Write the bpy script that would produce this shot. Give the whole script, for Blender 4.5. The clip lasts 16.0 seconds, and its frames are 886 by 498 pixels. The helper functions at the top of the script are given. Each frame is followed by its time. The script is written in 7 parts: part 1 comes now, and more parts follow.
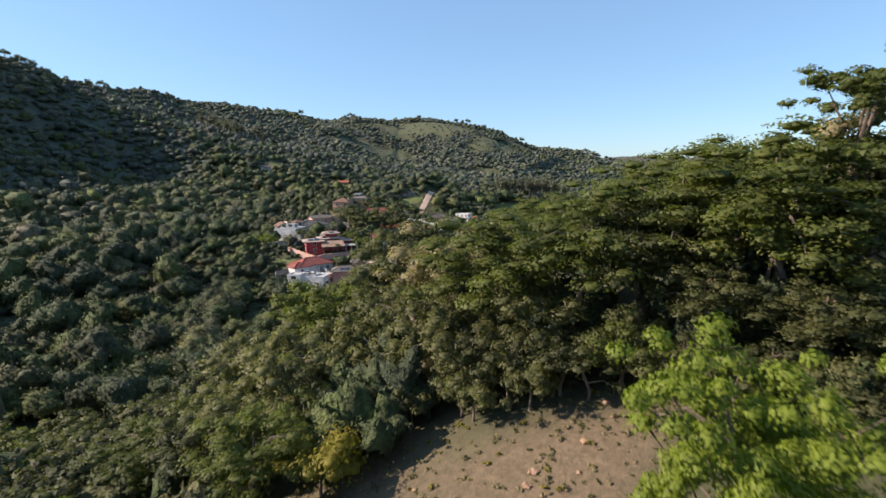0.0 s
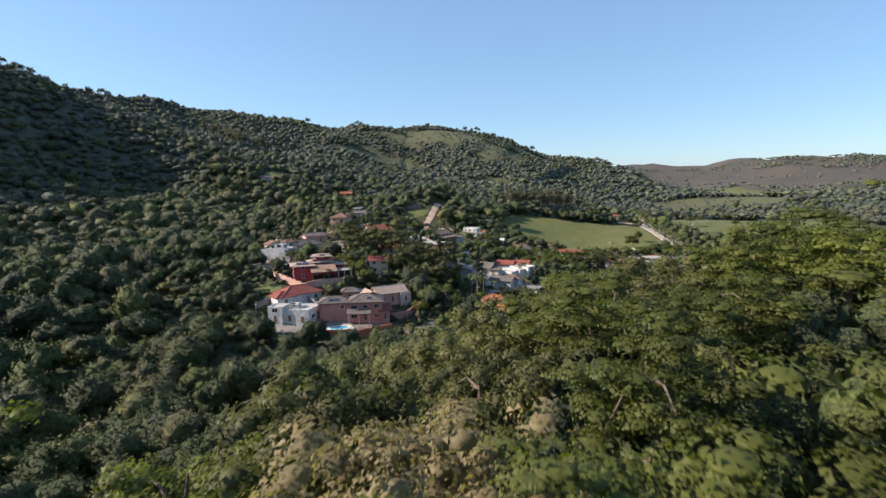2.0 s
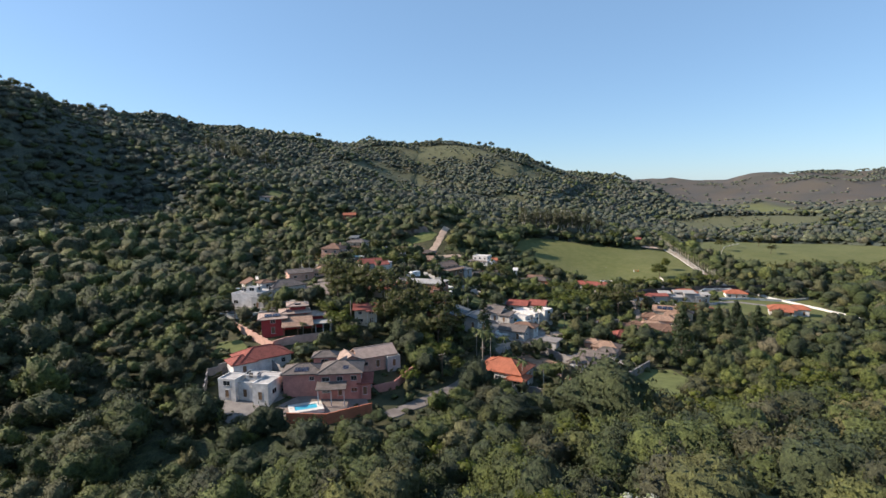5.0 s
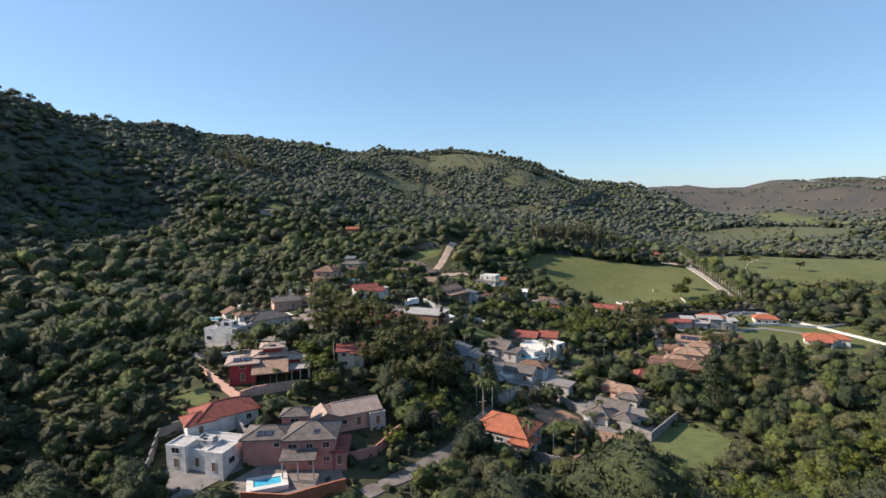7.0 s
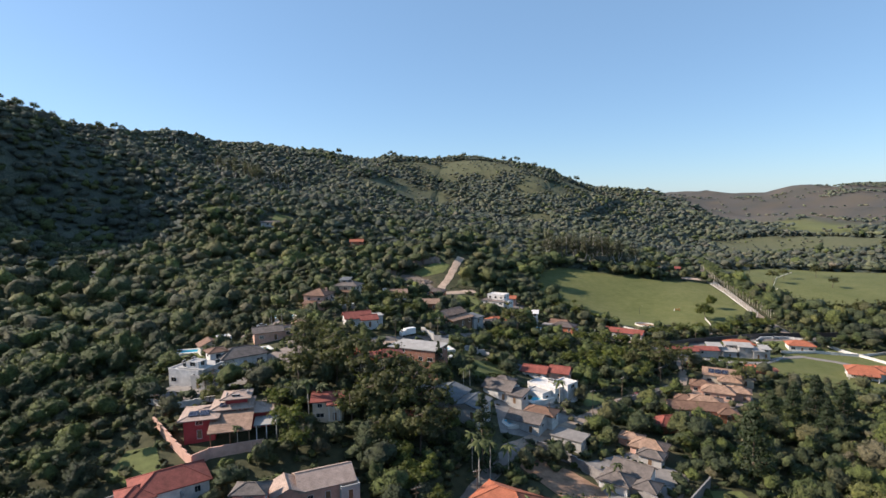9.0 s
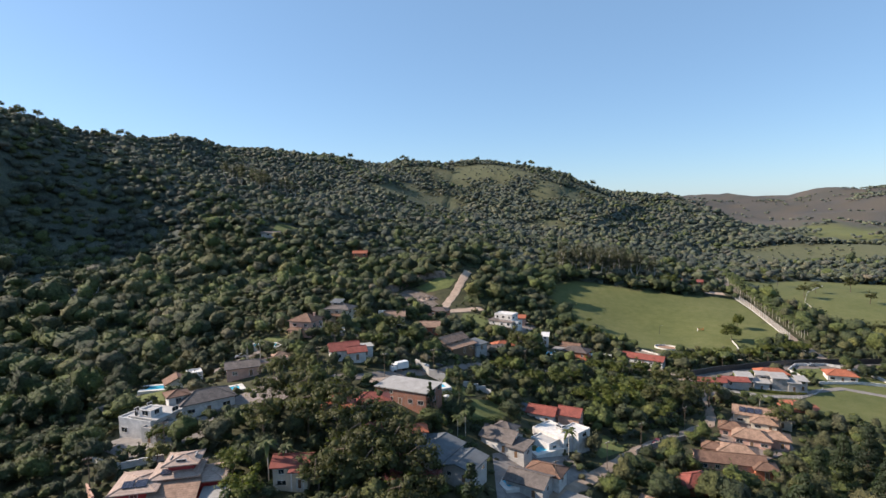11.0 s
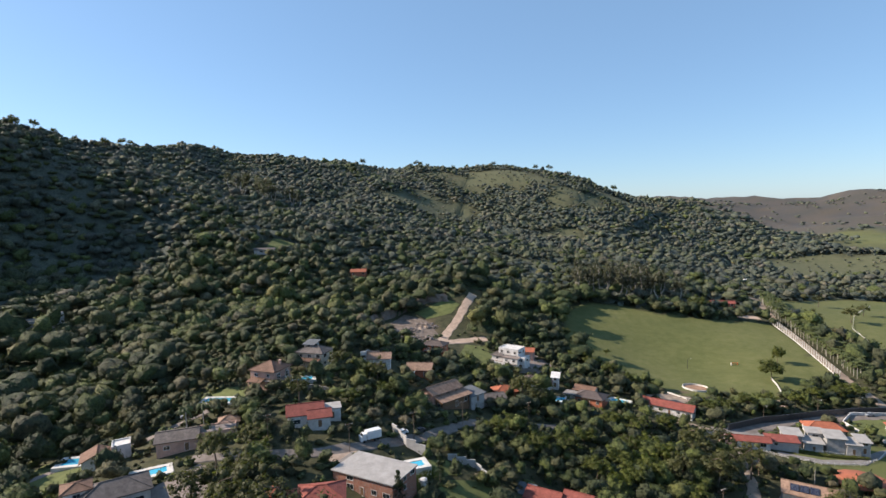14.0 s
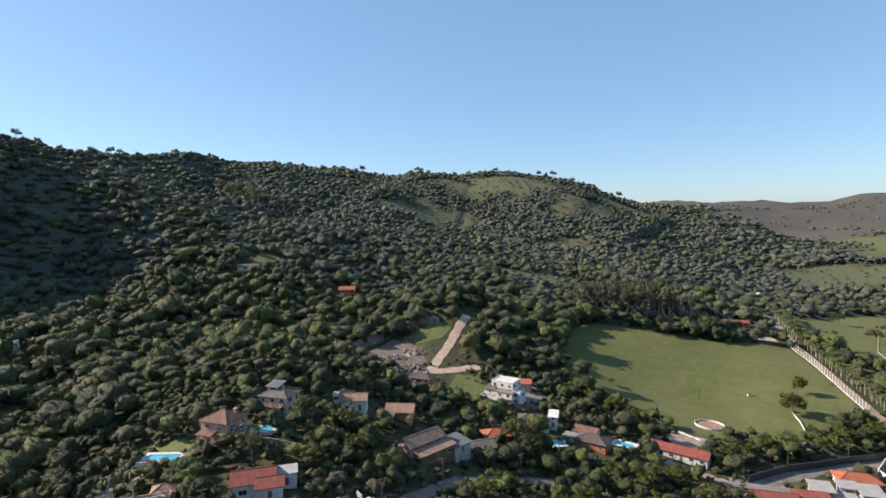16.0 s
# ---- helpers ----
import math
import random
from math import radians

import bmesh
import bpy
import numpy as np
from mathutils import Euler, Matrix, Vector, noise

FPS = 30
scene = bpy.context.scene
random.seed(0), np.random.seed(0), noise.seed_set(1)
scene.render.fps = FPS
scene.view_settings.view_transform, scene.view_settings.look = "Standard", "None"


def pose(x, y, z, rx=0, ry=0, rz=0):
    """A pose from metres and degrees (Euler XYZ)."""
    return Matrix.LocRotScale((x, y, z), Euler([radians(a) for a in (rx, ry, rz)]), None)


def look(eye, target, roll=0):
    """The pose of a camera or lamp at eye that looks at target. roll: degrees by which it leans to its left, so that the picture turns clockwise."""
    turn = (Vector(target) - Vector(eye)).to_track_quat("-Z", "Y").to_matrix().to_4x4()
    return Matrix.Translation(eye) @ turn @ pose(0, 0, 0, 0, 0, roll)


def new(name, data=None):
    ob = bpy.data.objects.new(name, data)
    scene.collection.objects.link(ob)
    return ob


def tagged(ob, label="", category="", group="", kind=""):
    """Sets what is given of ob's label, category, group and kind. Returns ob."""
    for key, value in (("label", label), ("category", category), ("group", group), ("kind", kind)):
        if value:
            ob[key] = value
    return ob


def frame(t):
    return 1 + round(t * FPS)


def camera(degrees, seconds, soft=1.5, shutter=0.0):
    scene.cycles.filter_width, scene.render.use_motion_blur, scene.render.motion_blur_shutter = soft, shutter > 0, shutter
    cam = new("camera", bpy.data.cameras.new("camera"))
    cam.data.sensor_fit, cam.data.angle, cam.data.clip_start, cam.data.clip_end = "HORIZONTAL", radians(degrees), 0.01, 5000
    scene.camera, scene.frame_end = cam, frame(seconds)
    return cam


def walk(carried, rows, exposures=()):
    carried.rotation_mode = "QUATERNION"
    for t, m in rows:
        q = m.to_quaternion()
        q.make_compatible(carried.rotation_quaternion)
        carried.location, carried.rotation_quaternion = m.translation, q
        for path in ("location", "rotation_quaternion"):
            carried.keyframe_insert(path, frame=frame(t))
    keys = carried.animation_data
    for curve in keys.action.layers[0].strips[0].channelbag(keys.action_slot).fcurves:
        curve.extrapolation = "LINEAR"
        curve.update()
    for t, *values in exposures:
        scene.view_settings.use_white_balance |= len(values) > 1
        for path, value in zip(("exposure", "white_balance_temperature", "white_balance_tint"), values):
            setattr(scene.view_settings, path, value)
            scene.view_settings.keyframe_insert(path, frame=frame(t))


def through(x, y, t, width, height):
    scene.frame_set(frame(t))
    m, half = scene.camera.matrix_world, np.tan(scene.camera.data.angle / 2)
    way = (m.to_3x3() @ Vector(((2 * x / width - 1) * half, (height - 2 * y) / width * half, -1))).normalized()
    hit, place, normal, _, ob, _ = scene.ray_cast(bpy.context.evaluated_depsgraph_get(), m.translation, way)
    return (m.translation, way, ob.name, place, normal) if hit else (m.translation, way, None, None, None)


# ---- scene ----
# ---- camera and walk ----
cam = camera(79.5, 16.0, soft=1.5, shutter=0.25)
# seconds, x, y, z, yaw, pitch, roll
ROWS = [
    (0.0, 3.05, -5.69, 61.30, 0.44, -8.17, -1.04),
    (0.5, 3.40, 1.13, 62.01, 0.69, -8.01, -1.02),
    (1.0, 3.82, 7.82, 62.83, 0.93, -7.82, -1.00),
    (1.5, 4.31, 14.41, 63.74, 1.17, -7.61, -0.98),
    (2.0, 4.87, 20.89, 64.73, 1.41, -7.38, -0.96),
    (2.5, 5.50, 27.27, 65.79, 1.66, -7.15, -0.94),
    (3.0, 6.19, 33.56, 66.91, 1.91, -6.91, -0.93),
    (3.5, 6.94, 39.77, 68.09, 2.17, -6.68, -0.92),
    (4.0, 7.75, 45.90, 69.31, 2.44, -6.44, -0.91),
    (5.0, 9.51, 57.97, 71.87, 3.03, -5.99, -0.90),
    (6.0, 11.45, 69.82, 74.55, 3.69, -5.58, -0.90),
    (7.0, 13.54, 81.51, 77.32, 4.41, -5.23, -0.91),
    (8.0, 15.76, 93.10, 80.14, 5.20, -4.93, -0.93),
    (9.0, 18.06, 104.65, 83.00, 6.03, -4.71, -0.95),
    (10.0, 20.43, 116.23, 85.90, 6.89, -4.53, -0.99),
    (11.0, 22.83, 127.88, 88.84, 7.74, -4.41, -1.03),
    (12.0, 25.24, 139.66, 91.84, 8.56, -4.32, -1.09),
    (13.0, 27.62, 151.64, 94.91, 9.30, -4.23, -1.15),
    (14.0, 29.95, 163.88, 98.11, 9.91, -4.13, -1.23),
    (15.0, 32.21, 176.43, 101.46, 10.32, -3.96, -1.31),
    (15.5, 33.29, 182.84, 103.21, 10.44, -3.84, -1.35),
    (16.0, 34.35, 189.35, 105.02, 10.49, -3.70, -1.40),
]
walk(cam, [(t, pose(x, y, z, 90 + pitch, 0, yaw) @ pose(0, 0, 0, 0, 0, roll)) for t, x, y, z, yaw, pitch, roll in ROWS], [(0.0, 0.95, 6600, 9.5), (1.5, 0.92, 6600, 9.5), (3.0, 0.8, 6600, 9.5), (16.0, 0.8, 6600, 9.5)])

# ---- sky, sun, exposure ----
SUN_AZ, SUN_EL = -88.0, 31.5          # degrees clockwise from +y, and above the horizon
world = bpy.data.worlds.new("sky")
scene.world = world
world.use_nodes = True
_n = world.node_tree.nodes
_sky = _n.new("ShaderNodeTexSky")
_sky.sky_type = "NISHITA"
_sky.sun_disc = False
_sky.sun_elevation = radians(SUN_EL)
_sky.sun_rotation = radians(SUN_AZ % 360)
_sky.altitude = 500
_sky.air_density, _sky.dust_density, _sky.ozone_density = 1.0, 0.5, 5.0
_bg = _n["Background"]
_bg.inputs["Strength"].default_value = 0.106
_haze = _n.new("ShaderNodeMix")                # thin even haze in front of the clear sky
_haze.data_type = "RGBA"
_haze.inputs["Factor"].default_value = 0.42
_haze.inputs["B"].default_value = (1.75, 2.95, 4.5, 1)
world.node_tree.links.new(_sky.outputs["Color"], _haze.inputs["A"])
world.node_tree.links.new(_haze.outputs["Result"], _bg.inputs["Color"])
_sl = bpy.data.lights.new("sun", "SUN")
_sl.energy, _sl.angle, _sl.color = 4.8, radians(0.53), (1.0, 0.87, 0.75)
sun = new("sun", _sl)
_a, _e = radians(SUN_AZ), radians(SUN_EL)
sun.matrix_world = look((0, 0, 300), (-math.sin(_a) * math.cos(_e) * 100, -math.cos(_a) * math.cos(_e) * 100, 300 - math.sin(_e) * 100))
scene.view_settings.exposure = 0.0

# ---- materials ----
def material(name, rough=0.8, metal=0.0):
    m = bpy.data.materials.new(name)
    m.use_nodes = True
    b = m.node_tree.nodes["Principled BSDF"]
    b.inputs["Roughness"].default_value = rough
    b.inputs["Metallic"].default_value = metal
    b.inputs["Specular IOR Level"].default_value = 0.3
    return m, m.node_tree.nodes, m.node_tree.links, b


def noise_node(nodes, links, scale, detail=4, rough=0.6, vec=None):
    n = nodes.new("ShaderNodeTexNoise")
    n.inputs["Scale"].default_value = scale
    n.inputs["Detail"].default_value = detail
    n.inputs["Roughness"].default_value = rough
    if vec is not None:
        links.new(vec, n.inputs["Vector"])
    return n


def ramp(nodes, links, fac, stops):
    r = nodes.new("ShaderNodeValToRGB")
    el = r.color_ramp.elements
    while len(el) < len(stops):
        el.new(0.5)
    for e, (p, c) in zip(el, stops):
        e.position, e.color = p, (*c, 1)
    links.new(fac, r.inputs["Fac"])
    return r


def mix(nodes, links, fac, a, b, mode="MIX"):
    m = nodes.new("ShaderNodeMix")
    m.data_type, m.blend_type = "RGBA", mode
    for sock, v in ((m.inputs["Factor"], fac), (m.inputs["A"], a), (m.inputs["B"], b)):
        if isinstance(v, (int, float)):
            sock.default_value = v
        elif isinstance(v, tuple):
            sock.default_value = (*v, 1)
        else:
            links.new(v, sock)
    return m.outputs["Result"]


def bump(nodes, links, bsdf, height, strength=0.4, distance=0.05):
    b = nodes.new("ShaderNodeBump")
    b.inputs["Strength"].default_value = strength
    b.inputs["Distance"].default_value = distance
    links.new(height, b.inputs["Height"])
    links.new(b.outputs["Normal"], bsdf.inputs["Normal"])


def world_pos(nodes):
    return nodes.new("ShaderNodeNewGeometry").outputs["Position"]


def plain(name, color, rough=0.8, spread=0.18, scale=0.6, fine=6.0, metal=0.0, rel=0.3):
    """Painted or mineral surface: a base colour with stains at two scales and a fine relief."""
    m, n, l, b = material(name, rough, metal)
    pos = world_pos(n)
    big = noise_node(n, l, scale, 5, 0.65, pos)
    fin = noise_node(n, l, fine, 4, 0.6, pos)
    lo = tuple(c * (1 - spread) for c in color)
    hi = tuple(min(1, c * (1 + spread * 0.6)) for c in color)
    c1 = ramp(n, l, big.outputs["Fac"], [(0.3, lo), (0.68, hi)]).outputs["Color"]
    c2 = ramp(n, l, fin.outputs["Fac"], [(0.35, (0.86, 0.86, 0.86)), (0.65, (1, 1, 1))]).outputs["Color"]
    l.new(mix(n, l, 1.0, c1, c2, "MULTIPLY"), b.inputs["Base Color"])
    bump(n, l, b, fin.outputs["Fac"], rel, 0.02)
    return m


def leaf(name, dark, light, per_object=True, dry=None, through=0.36):
    """Foliage: varies from tree to tree, patch to patch and leaf to leaf, and lets some light through."""
    m, n, l, b = material(name, 0.62)
    pos = world_pos(n)
    patch = noise_node(n, l, 0.16, 3, 0.6, pos)
    isl = n.new("ShaderNodeNewGeometry").outputs["Random Per Island"]
    ob = n.new("ShaderNodeObjectInfo").outputs["Random"]
    add = n.new("ShaderNodeMath")
    add.operation = "MULTIPLY_ADD"
    add.inputs[1].default_value = 0.13
    l.new(isl, add.inputs[0])
    l.new(patch.outputs["Fac"], add.inputs[2])
    add2 = n.new("ShaderNodeMath")
    add2.operation = "MULTIPLY_ADD"
    add2.inputs[1].default_value = 0.3 if per_object else 0.0
    l.new(ob, add2.inputs[0])
    l.new(add.outputs[0], add2.inputs[2])
    mid = tuple((a + c) / 2 for a, c in zip(dark, light))
    stops = [(0.35, dark), (0.68, mid), (1.0, light)]
    col = ramp(n, l, add2.outputs[0], stops).outputs["Color"]
    if dry:
        big = noise_node(n, l, 0.045, 3, 0.6, pos)
        f = ramp(n, l, big.outputs["Fac"], [(0.5, (0, 0, 0)), (0.68, (0.75, 0.75, 0.75))]).outputs["Color"]
        col = mix(n, l, f, col, dry)
    l.new(col, b.inputs["Base Color"])
    tr = n.new("ShaderNodeBsdfTranslucent")
    bright = n.new("ShaderNodeMix")
    bright.data_type, bright.blend_type = "RGBA", "MULTIPLY"
    bright.inputs["Factor"].default_value = 1.0
    l.new(col, bright.inputs["A"])
    bright.inputs["B"].default_value = (1.35, 1.6, 0.75, 1)
    l.new(bright.outputs["Result"], tr.inputs["Color"])
    ms = n.new("ShaderNodeMixShader")
    ms.inputs["Fac"].default_value = through
    l.new(b.outputs["BSDF"], ms.inputs[1])
    l.new(tr.outputs["BSDF"], ms.inputs[2])
    l.new(ms.outputs["Shader"], n["Material Output"].inputs["Surface"])
    return m


def canopy(name, dark, light, warm, through=0.12):
    """Closed canopy: every tree has its own tint, with leafy relief; the shade between the sprays is put into the
    colour.
    """
    m, n, l, b = material(name, 0.7)
    pos = world_pos(n)
    att = n.new("ShaderNodeAttribute")
    att.attribute_name = "tint"
    sep = n.new("ShaderNodeSeparateColor")
    l.new(att.outputs["Color"], sep.inputs["Color"])
    stand = noise_node(n, l, 0.02, 3, 0.6, pos)
    spray = noise_node(n, l, 0.85, 5, 0.7, pos)
    fine = noise_node(n, l, 3.2, 3, 0.7, pos)

    def madd(a, f, c):
        q = n.new("ShaderNodeMath")
        q.operation = "MULTIPLY_ADD"
        l.new(a, q.inputs[0])
        q.inputs[1].default_value = f
        if isinstance(c, float):
            q.inputs[2].default_value = c
        else:
            l.new(c, q.inputs[2])
        return q.outputs[0]
    key = madd(sep.outputs["Red"], 0.65, madd(stand.outputs["Fac"], 0.95, madd(sep.outputs["Blue"], 0.26, -0.44)))
    mid = tuple(0.6 * a + 0.4 * c for a, c in zip(dark, light))
    col = ramp(n, l, key, [(0.05, dark), (0.5, mid), (0.95, light)]).outputs["Color"]
    dry = ramp(n, l, madd(sep.outputs["Green"], 0.7, madd(stand.outputs["Fac"], 0.5, 0.0)), [(0.76, (0, 0, 0)), (1.05, (0.85, 0.85, 0.85))]).outputs["Color"]
    col = mix(n, l, dry, col, warm)
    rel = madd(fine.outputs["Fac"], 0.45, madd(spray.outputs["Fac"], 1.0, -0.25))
    # hollows of the relief painted darker, crests brighter, as if shaded and lit
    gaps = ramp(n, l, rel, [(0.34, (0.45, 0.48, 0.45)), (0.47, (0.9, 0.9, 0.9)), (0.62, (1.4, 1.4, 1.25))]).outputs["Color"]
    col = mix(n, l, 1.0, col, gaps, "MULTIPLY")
    l.new(col, b.inputs["Base Color"])
    bump(n, l, b, rel, 1.0, 1.3)
    tr = n.new("ShaderNodeBsdfTranslucent")
    l.new(col, tr.inputs["Color"])
    ms = n.new("ShaderNodeMixShader")
    ms.inputs["Fac"].default_value = through
    l.new(b.outputs["BSDF"], ms.inputs[1])
    l.new(tr.outputs["BSDF"], ms.inputs[2])
    l.new(ms.outputs["Shader"], n["Material Output"].inputs["Surface"])
    return m


LEAF_DARK = leaf("leaf_dark", (0.040, 0.043, 0.018), (0.107, 0.108, 0.038))
LEAF_MID = leaf("leaf_mid", (0.046, 0.056, 0.013), (0.119, 0.131, 0.028))
LEAF_BRIGHT = leaf("leaf_bright", (0.115, 0.145, 0.015), (0.260, 0.307, 0.039))
LEAF_FRESH = leaf("leaf_fresh", (0.063, 0.076, 0.012), (0.150, 0.166, 0.031))
LEAF_OLIVE = leaf("leaf_olive", (0.067, 0.069, 0.026), (0.162, 0.155, 0.060))
LEAF_GUM = leaf("leaf_gum", (0.048, 0.052, 0.034), (0.125, 0.120, 0.078))
LEAF_PALE = leaf("leaf_pale", (0.134, 0.109, 0.055), (0.316, 0.254, 0.134))
LEAF_YELLOW = leaf("leaf_yellow", (0.110, 0.096, 0.012), (0.272, 0.222, 0.030))
LEAF_CONE = leaf("leaf_conifer", (0.019, 0.030, 0.018), (0.056, 0.075, 0.035))
LEAF_PALM = leaf("leaf_palm", (0.046, 0.060, 0.022), (0.132, 0.150, 0.055))
LEAF_BLOSSOM = leaf("leaf_blossom", (0.260, 0.265, 0.240), (0.620, 0.610, 0.600))
LEAF_PINK = leaf("leaf_pink", (0.200, 0.060, 0.070), (0.400, 0.160, 0.170))
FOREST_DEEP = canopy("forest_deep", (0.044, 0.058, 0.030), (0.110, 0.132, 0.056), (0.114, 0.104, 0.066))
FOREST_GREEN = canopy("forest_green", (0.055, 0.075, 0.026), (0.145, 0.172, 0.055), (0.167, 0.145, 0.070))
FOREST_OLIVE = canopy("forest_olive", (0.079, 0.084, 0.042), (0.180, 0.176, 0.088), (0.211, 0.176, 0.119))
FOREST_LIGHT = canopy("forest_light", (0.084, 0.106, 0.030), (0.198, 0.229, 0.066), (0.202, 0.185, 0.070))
# hill foliage lighter and bluer than the valley's: distance haze put into the colour
HAZED_HILL_DEEP = canopy("hazed_hill_deep", (0.064, 0.078, 0.068), (0.136, 0.156, 0.114), (0.14, 0.128, 0.11))
HAZED_HILL_GREEN = canopy("hazed_hill_green", (0.080, 0.097, 0.064), (0.176, 0.192, 0.112), (0.19, 0.172, 0.115))
HAZED_HILL_OLIVE = canopy("hazed_hill_olive", (0.108, 0.113, 0.084), (0.210, 0.206, 0.142), (0.235, 0.2, 0.15))
BARK = plain("bark", (0.16, 0.12, 0.09), 0.9, 0.35, 1.5, 9)
BARK_PALE = plain("bark_pale", (0.4, 0.37, 0.32), 0.9, 0.3, 1.5, 9)


def ground_material():
    m, n, l, b = material("ground_cover", 0.95)
    pos = world_pos(n)
    att = n.new("ShaderNodeAttribute")
    att.attribute_name = "cover"
    sep = n.new("ShaderNodeSeparateColor")
    l.new(att.outputs["Color"], sep.inputs["Color"])
    big = noise_node(n, l, 0.03, 5, 0.65, pos)
    mid = noise_node(n, l, 0.25, 5, 0.65, pos)
    fin = noise_node(n, l, 2.2, 5, 0.7, pos)
    under = ramp(n, l, mid.outputs["Fac"], [(0.35, (0.03, 0.035, 0.016)), (0.7, (0.085, 0.08, 0.04))]).outputs["Color"]
    grass_a = ramp(n, l, big.outputs["Fac"], [(0.32, (0.115, 0.124, 0.042)), (0.7, (0.17, 0.166, 0.064))]).outputs["Color"]
    grass_b = ramp(n, l, mid.outputs["Fac"], [(0.35, (0.78, 0.84, 0.7)), (0.65, (1.0, 1.0, 1.0))]).outputs["Color"]
    grass_c = ramp(n, l, fin.outputs["Fac"], [(0.3, (0.72, 0.75, 0.7)), (0.7, (1.0, 1.0, 1.0))]).outputs["Color"]
    grass = mix(n, l, 1.0, mix(n, l, 1.0, grass_a, grass_b, "MULTIPLY"), grass_c, "MULTIPLY")
    dry = ramp(n, l, mid.outputs["Fac"], [(0.3, (0.066, 0.076, 0.036)), (0.55, (0.095, 0.098, 0.05)), (0.75, (0.12, 0.11, 0.064))]).outputs["Color"]
    earth = ramp(n, l, fin.outputs["Fac"], [(0.3, (0.085, 0.062, 0.036)), (0.7, (0.18, 0.125, 0.078))]).outputs["Color"]
    # darker, greyer open ground that takes over north of y 1450
    far_dry = ramp(n, l, mid.outputs["Fac"], [(0.3, (0.046, 0.048, 0.044)), (0.7, (0.088, 0.077, 0.07))]).outputs["Color"]
    xyz = n.new("ShaderNodeSeparateXYZ")
    l.new(pos, xyz.inputs[0])
    north = n.new("ShaderNodeMapRange")
    north.inputs["From Min"].default_value, north.inputs["From Max"].default_value = 1450, 1800
    l.new(xyz.outputs["Y"], north.inputs["Value"])
    dry = mix(n, l, north.outputs["Result"], dry, far_dry)
    c = mix(n, l, sep.outputs["Blue"], under, dry)
    c = mix(n, l, sep.outputs["Red"], c, grass)
    c = mix(n, l, sep.outputs["Green"], c, earth)
    l.new(c, b.inputs["Base Color"])
    bump(n, l, b, fin.outputs["Fac"], 0.5, 0.25)
    return m


GROUND = ground_material()


def roof_tiles(name, color, old=0.3, row=0.36):
    """Clay or concrete roof tiles: courses and barrels as relief, patches of weathering."""
    m, n, l, b = material(name, 0.85)
    tc = n.new("ShaderNodeTexCoord")
    pos = tc.outputs["Object"]
    big = noise_node(n, l, 0.7, 5, 0.7, pos)
    fin = noise_node(n, l, 5.0, 3, 0.6, pos)
    dark = tuple(c * (1 - old) for c in color)
    c1 = ramp(n, l, big.outputs["Fac"], [(0.3, dark), (0.62, color), (0.8, tuple(min(1, c * 1.2 + 0.02) for c in color))]).outputs["Color"]
    c2 = ramp(n, l, fin.outputs["Fac"], [(0.3, (0.7, 0.7, 0.72)), (0.7, (1, 1, 1))]).outputs["Color"]
    sep = n.new("ShaderNodeSeparateXYZ")
    l.new(pos, sep.inputs[0])
    saw = n.new("ShaderNodeMath")
    saw.operation = "FRACT"
    sc = n.new("ShaderNodeMath")
    sc.operation = "MULTIPLY"
    sc.inputs[1].default_value = 1 / (row * 0.42)
    l.new(sep.outputs["Z"], sc.inputs[0])
    l.new(sc.outputs[0], saw.inputs[0])
    gap = ramp(n, l, saw.outputs[0], [(0.0, (0.55, 0.55, 0.55)), (0.22, (1, 1, 1))]).outputs["Color"]
    c = mix(n, l, 1.0, mix(n, l, 1.0, c1, c2, "MULTIPLY"), gap, "MULTIPLY")
    l.new(c, b.inputs["Base Color"])
    bump(n, l, b, saw.outputs[0], 0.5, 0.05)
    return m


def glass_pool(name, color):
    m, n, l, b = material(name, 0.06)
    pos = world_pos(n)
    w = noise_node(n, l, 1.6, 2, 0.5, pos)
    l.new(ramp(n, l, w.outputs["Fac"], [(0.3, color), (0.7, tuple(min(1, c * 1.35) for c in color))]).outputs["Color"], b.inputs["Base Color"])
    b.inputs["Specular IOR Level"].default_value = 0.5
    bump(n, l, b, w.outputs["Fac"], 0.08, 0.05)
    return m


def brickwork(name, color):
    m, n, l, b = material(name, 0.9)
    tc = n.new("ShaderNodeTexCoord")
    mp = n.new("ShaderNodeMapping")
    mp.inputs["Rotation"].default_value = (radians(90), 0, radians(37))
    l.new(tc.outputs["Object"], mp.inputs["Vector"])
    br = n.new("ShaderNodeTexBrick")
    br.inputs["Scale"].default_value = 2.0
    br.inputs["Color1"].default_value = (*color, 1)
    br.inputs["Color2"].default_value = (*tuple(c * 0.75 for c in color), 1)
    br.inputs["Mortar"].default_value = (0.35, 0.31, 0.27, 1)
    l.new(mp.outputs["Vector"], br.inputs["Vector"])
    ns = noise_node(n, l, 0.6, 4, 0.6, world_pos(n))
    l.new(mix(n, l, 1.0, br.outputs["Color"], ramp(n, l, ns.outputs["Fac"], [(0.3, (0.7, 0.7, 0.7)), (0.7, (1, 1, 1))]).outputs["Color"], "MULTIPLY"), b.inputs["Base Color"])
    return m


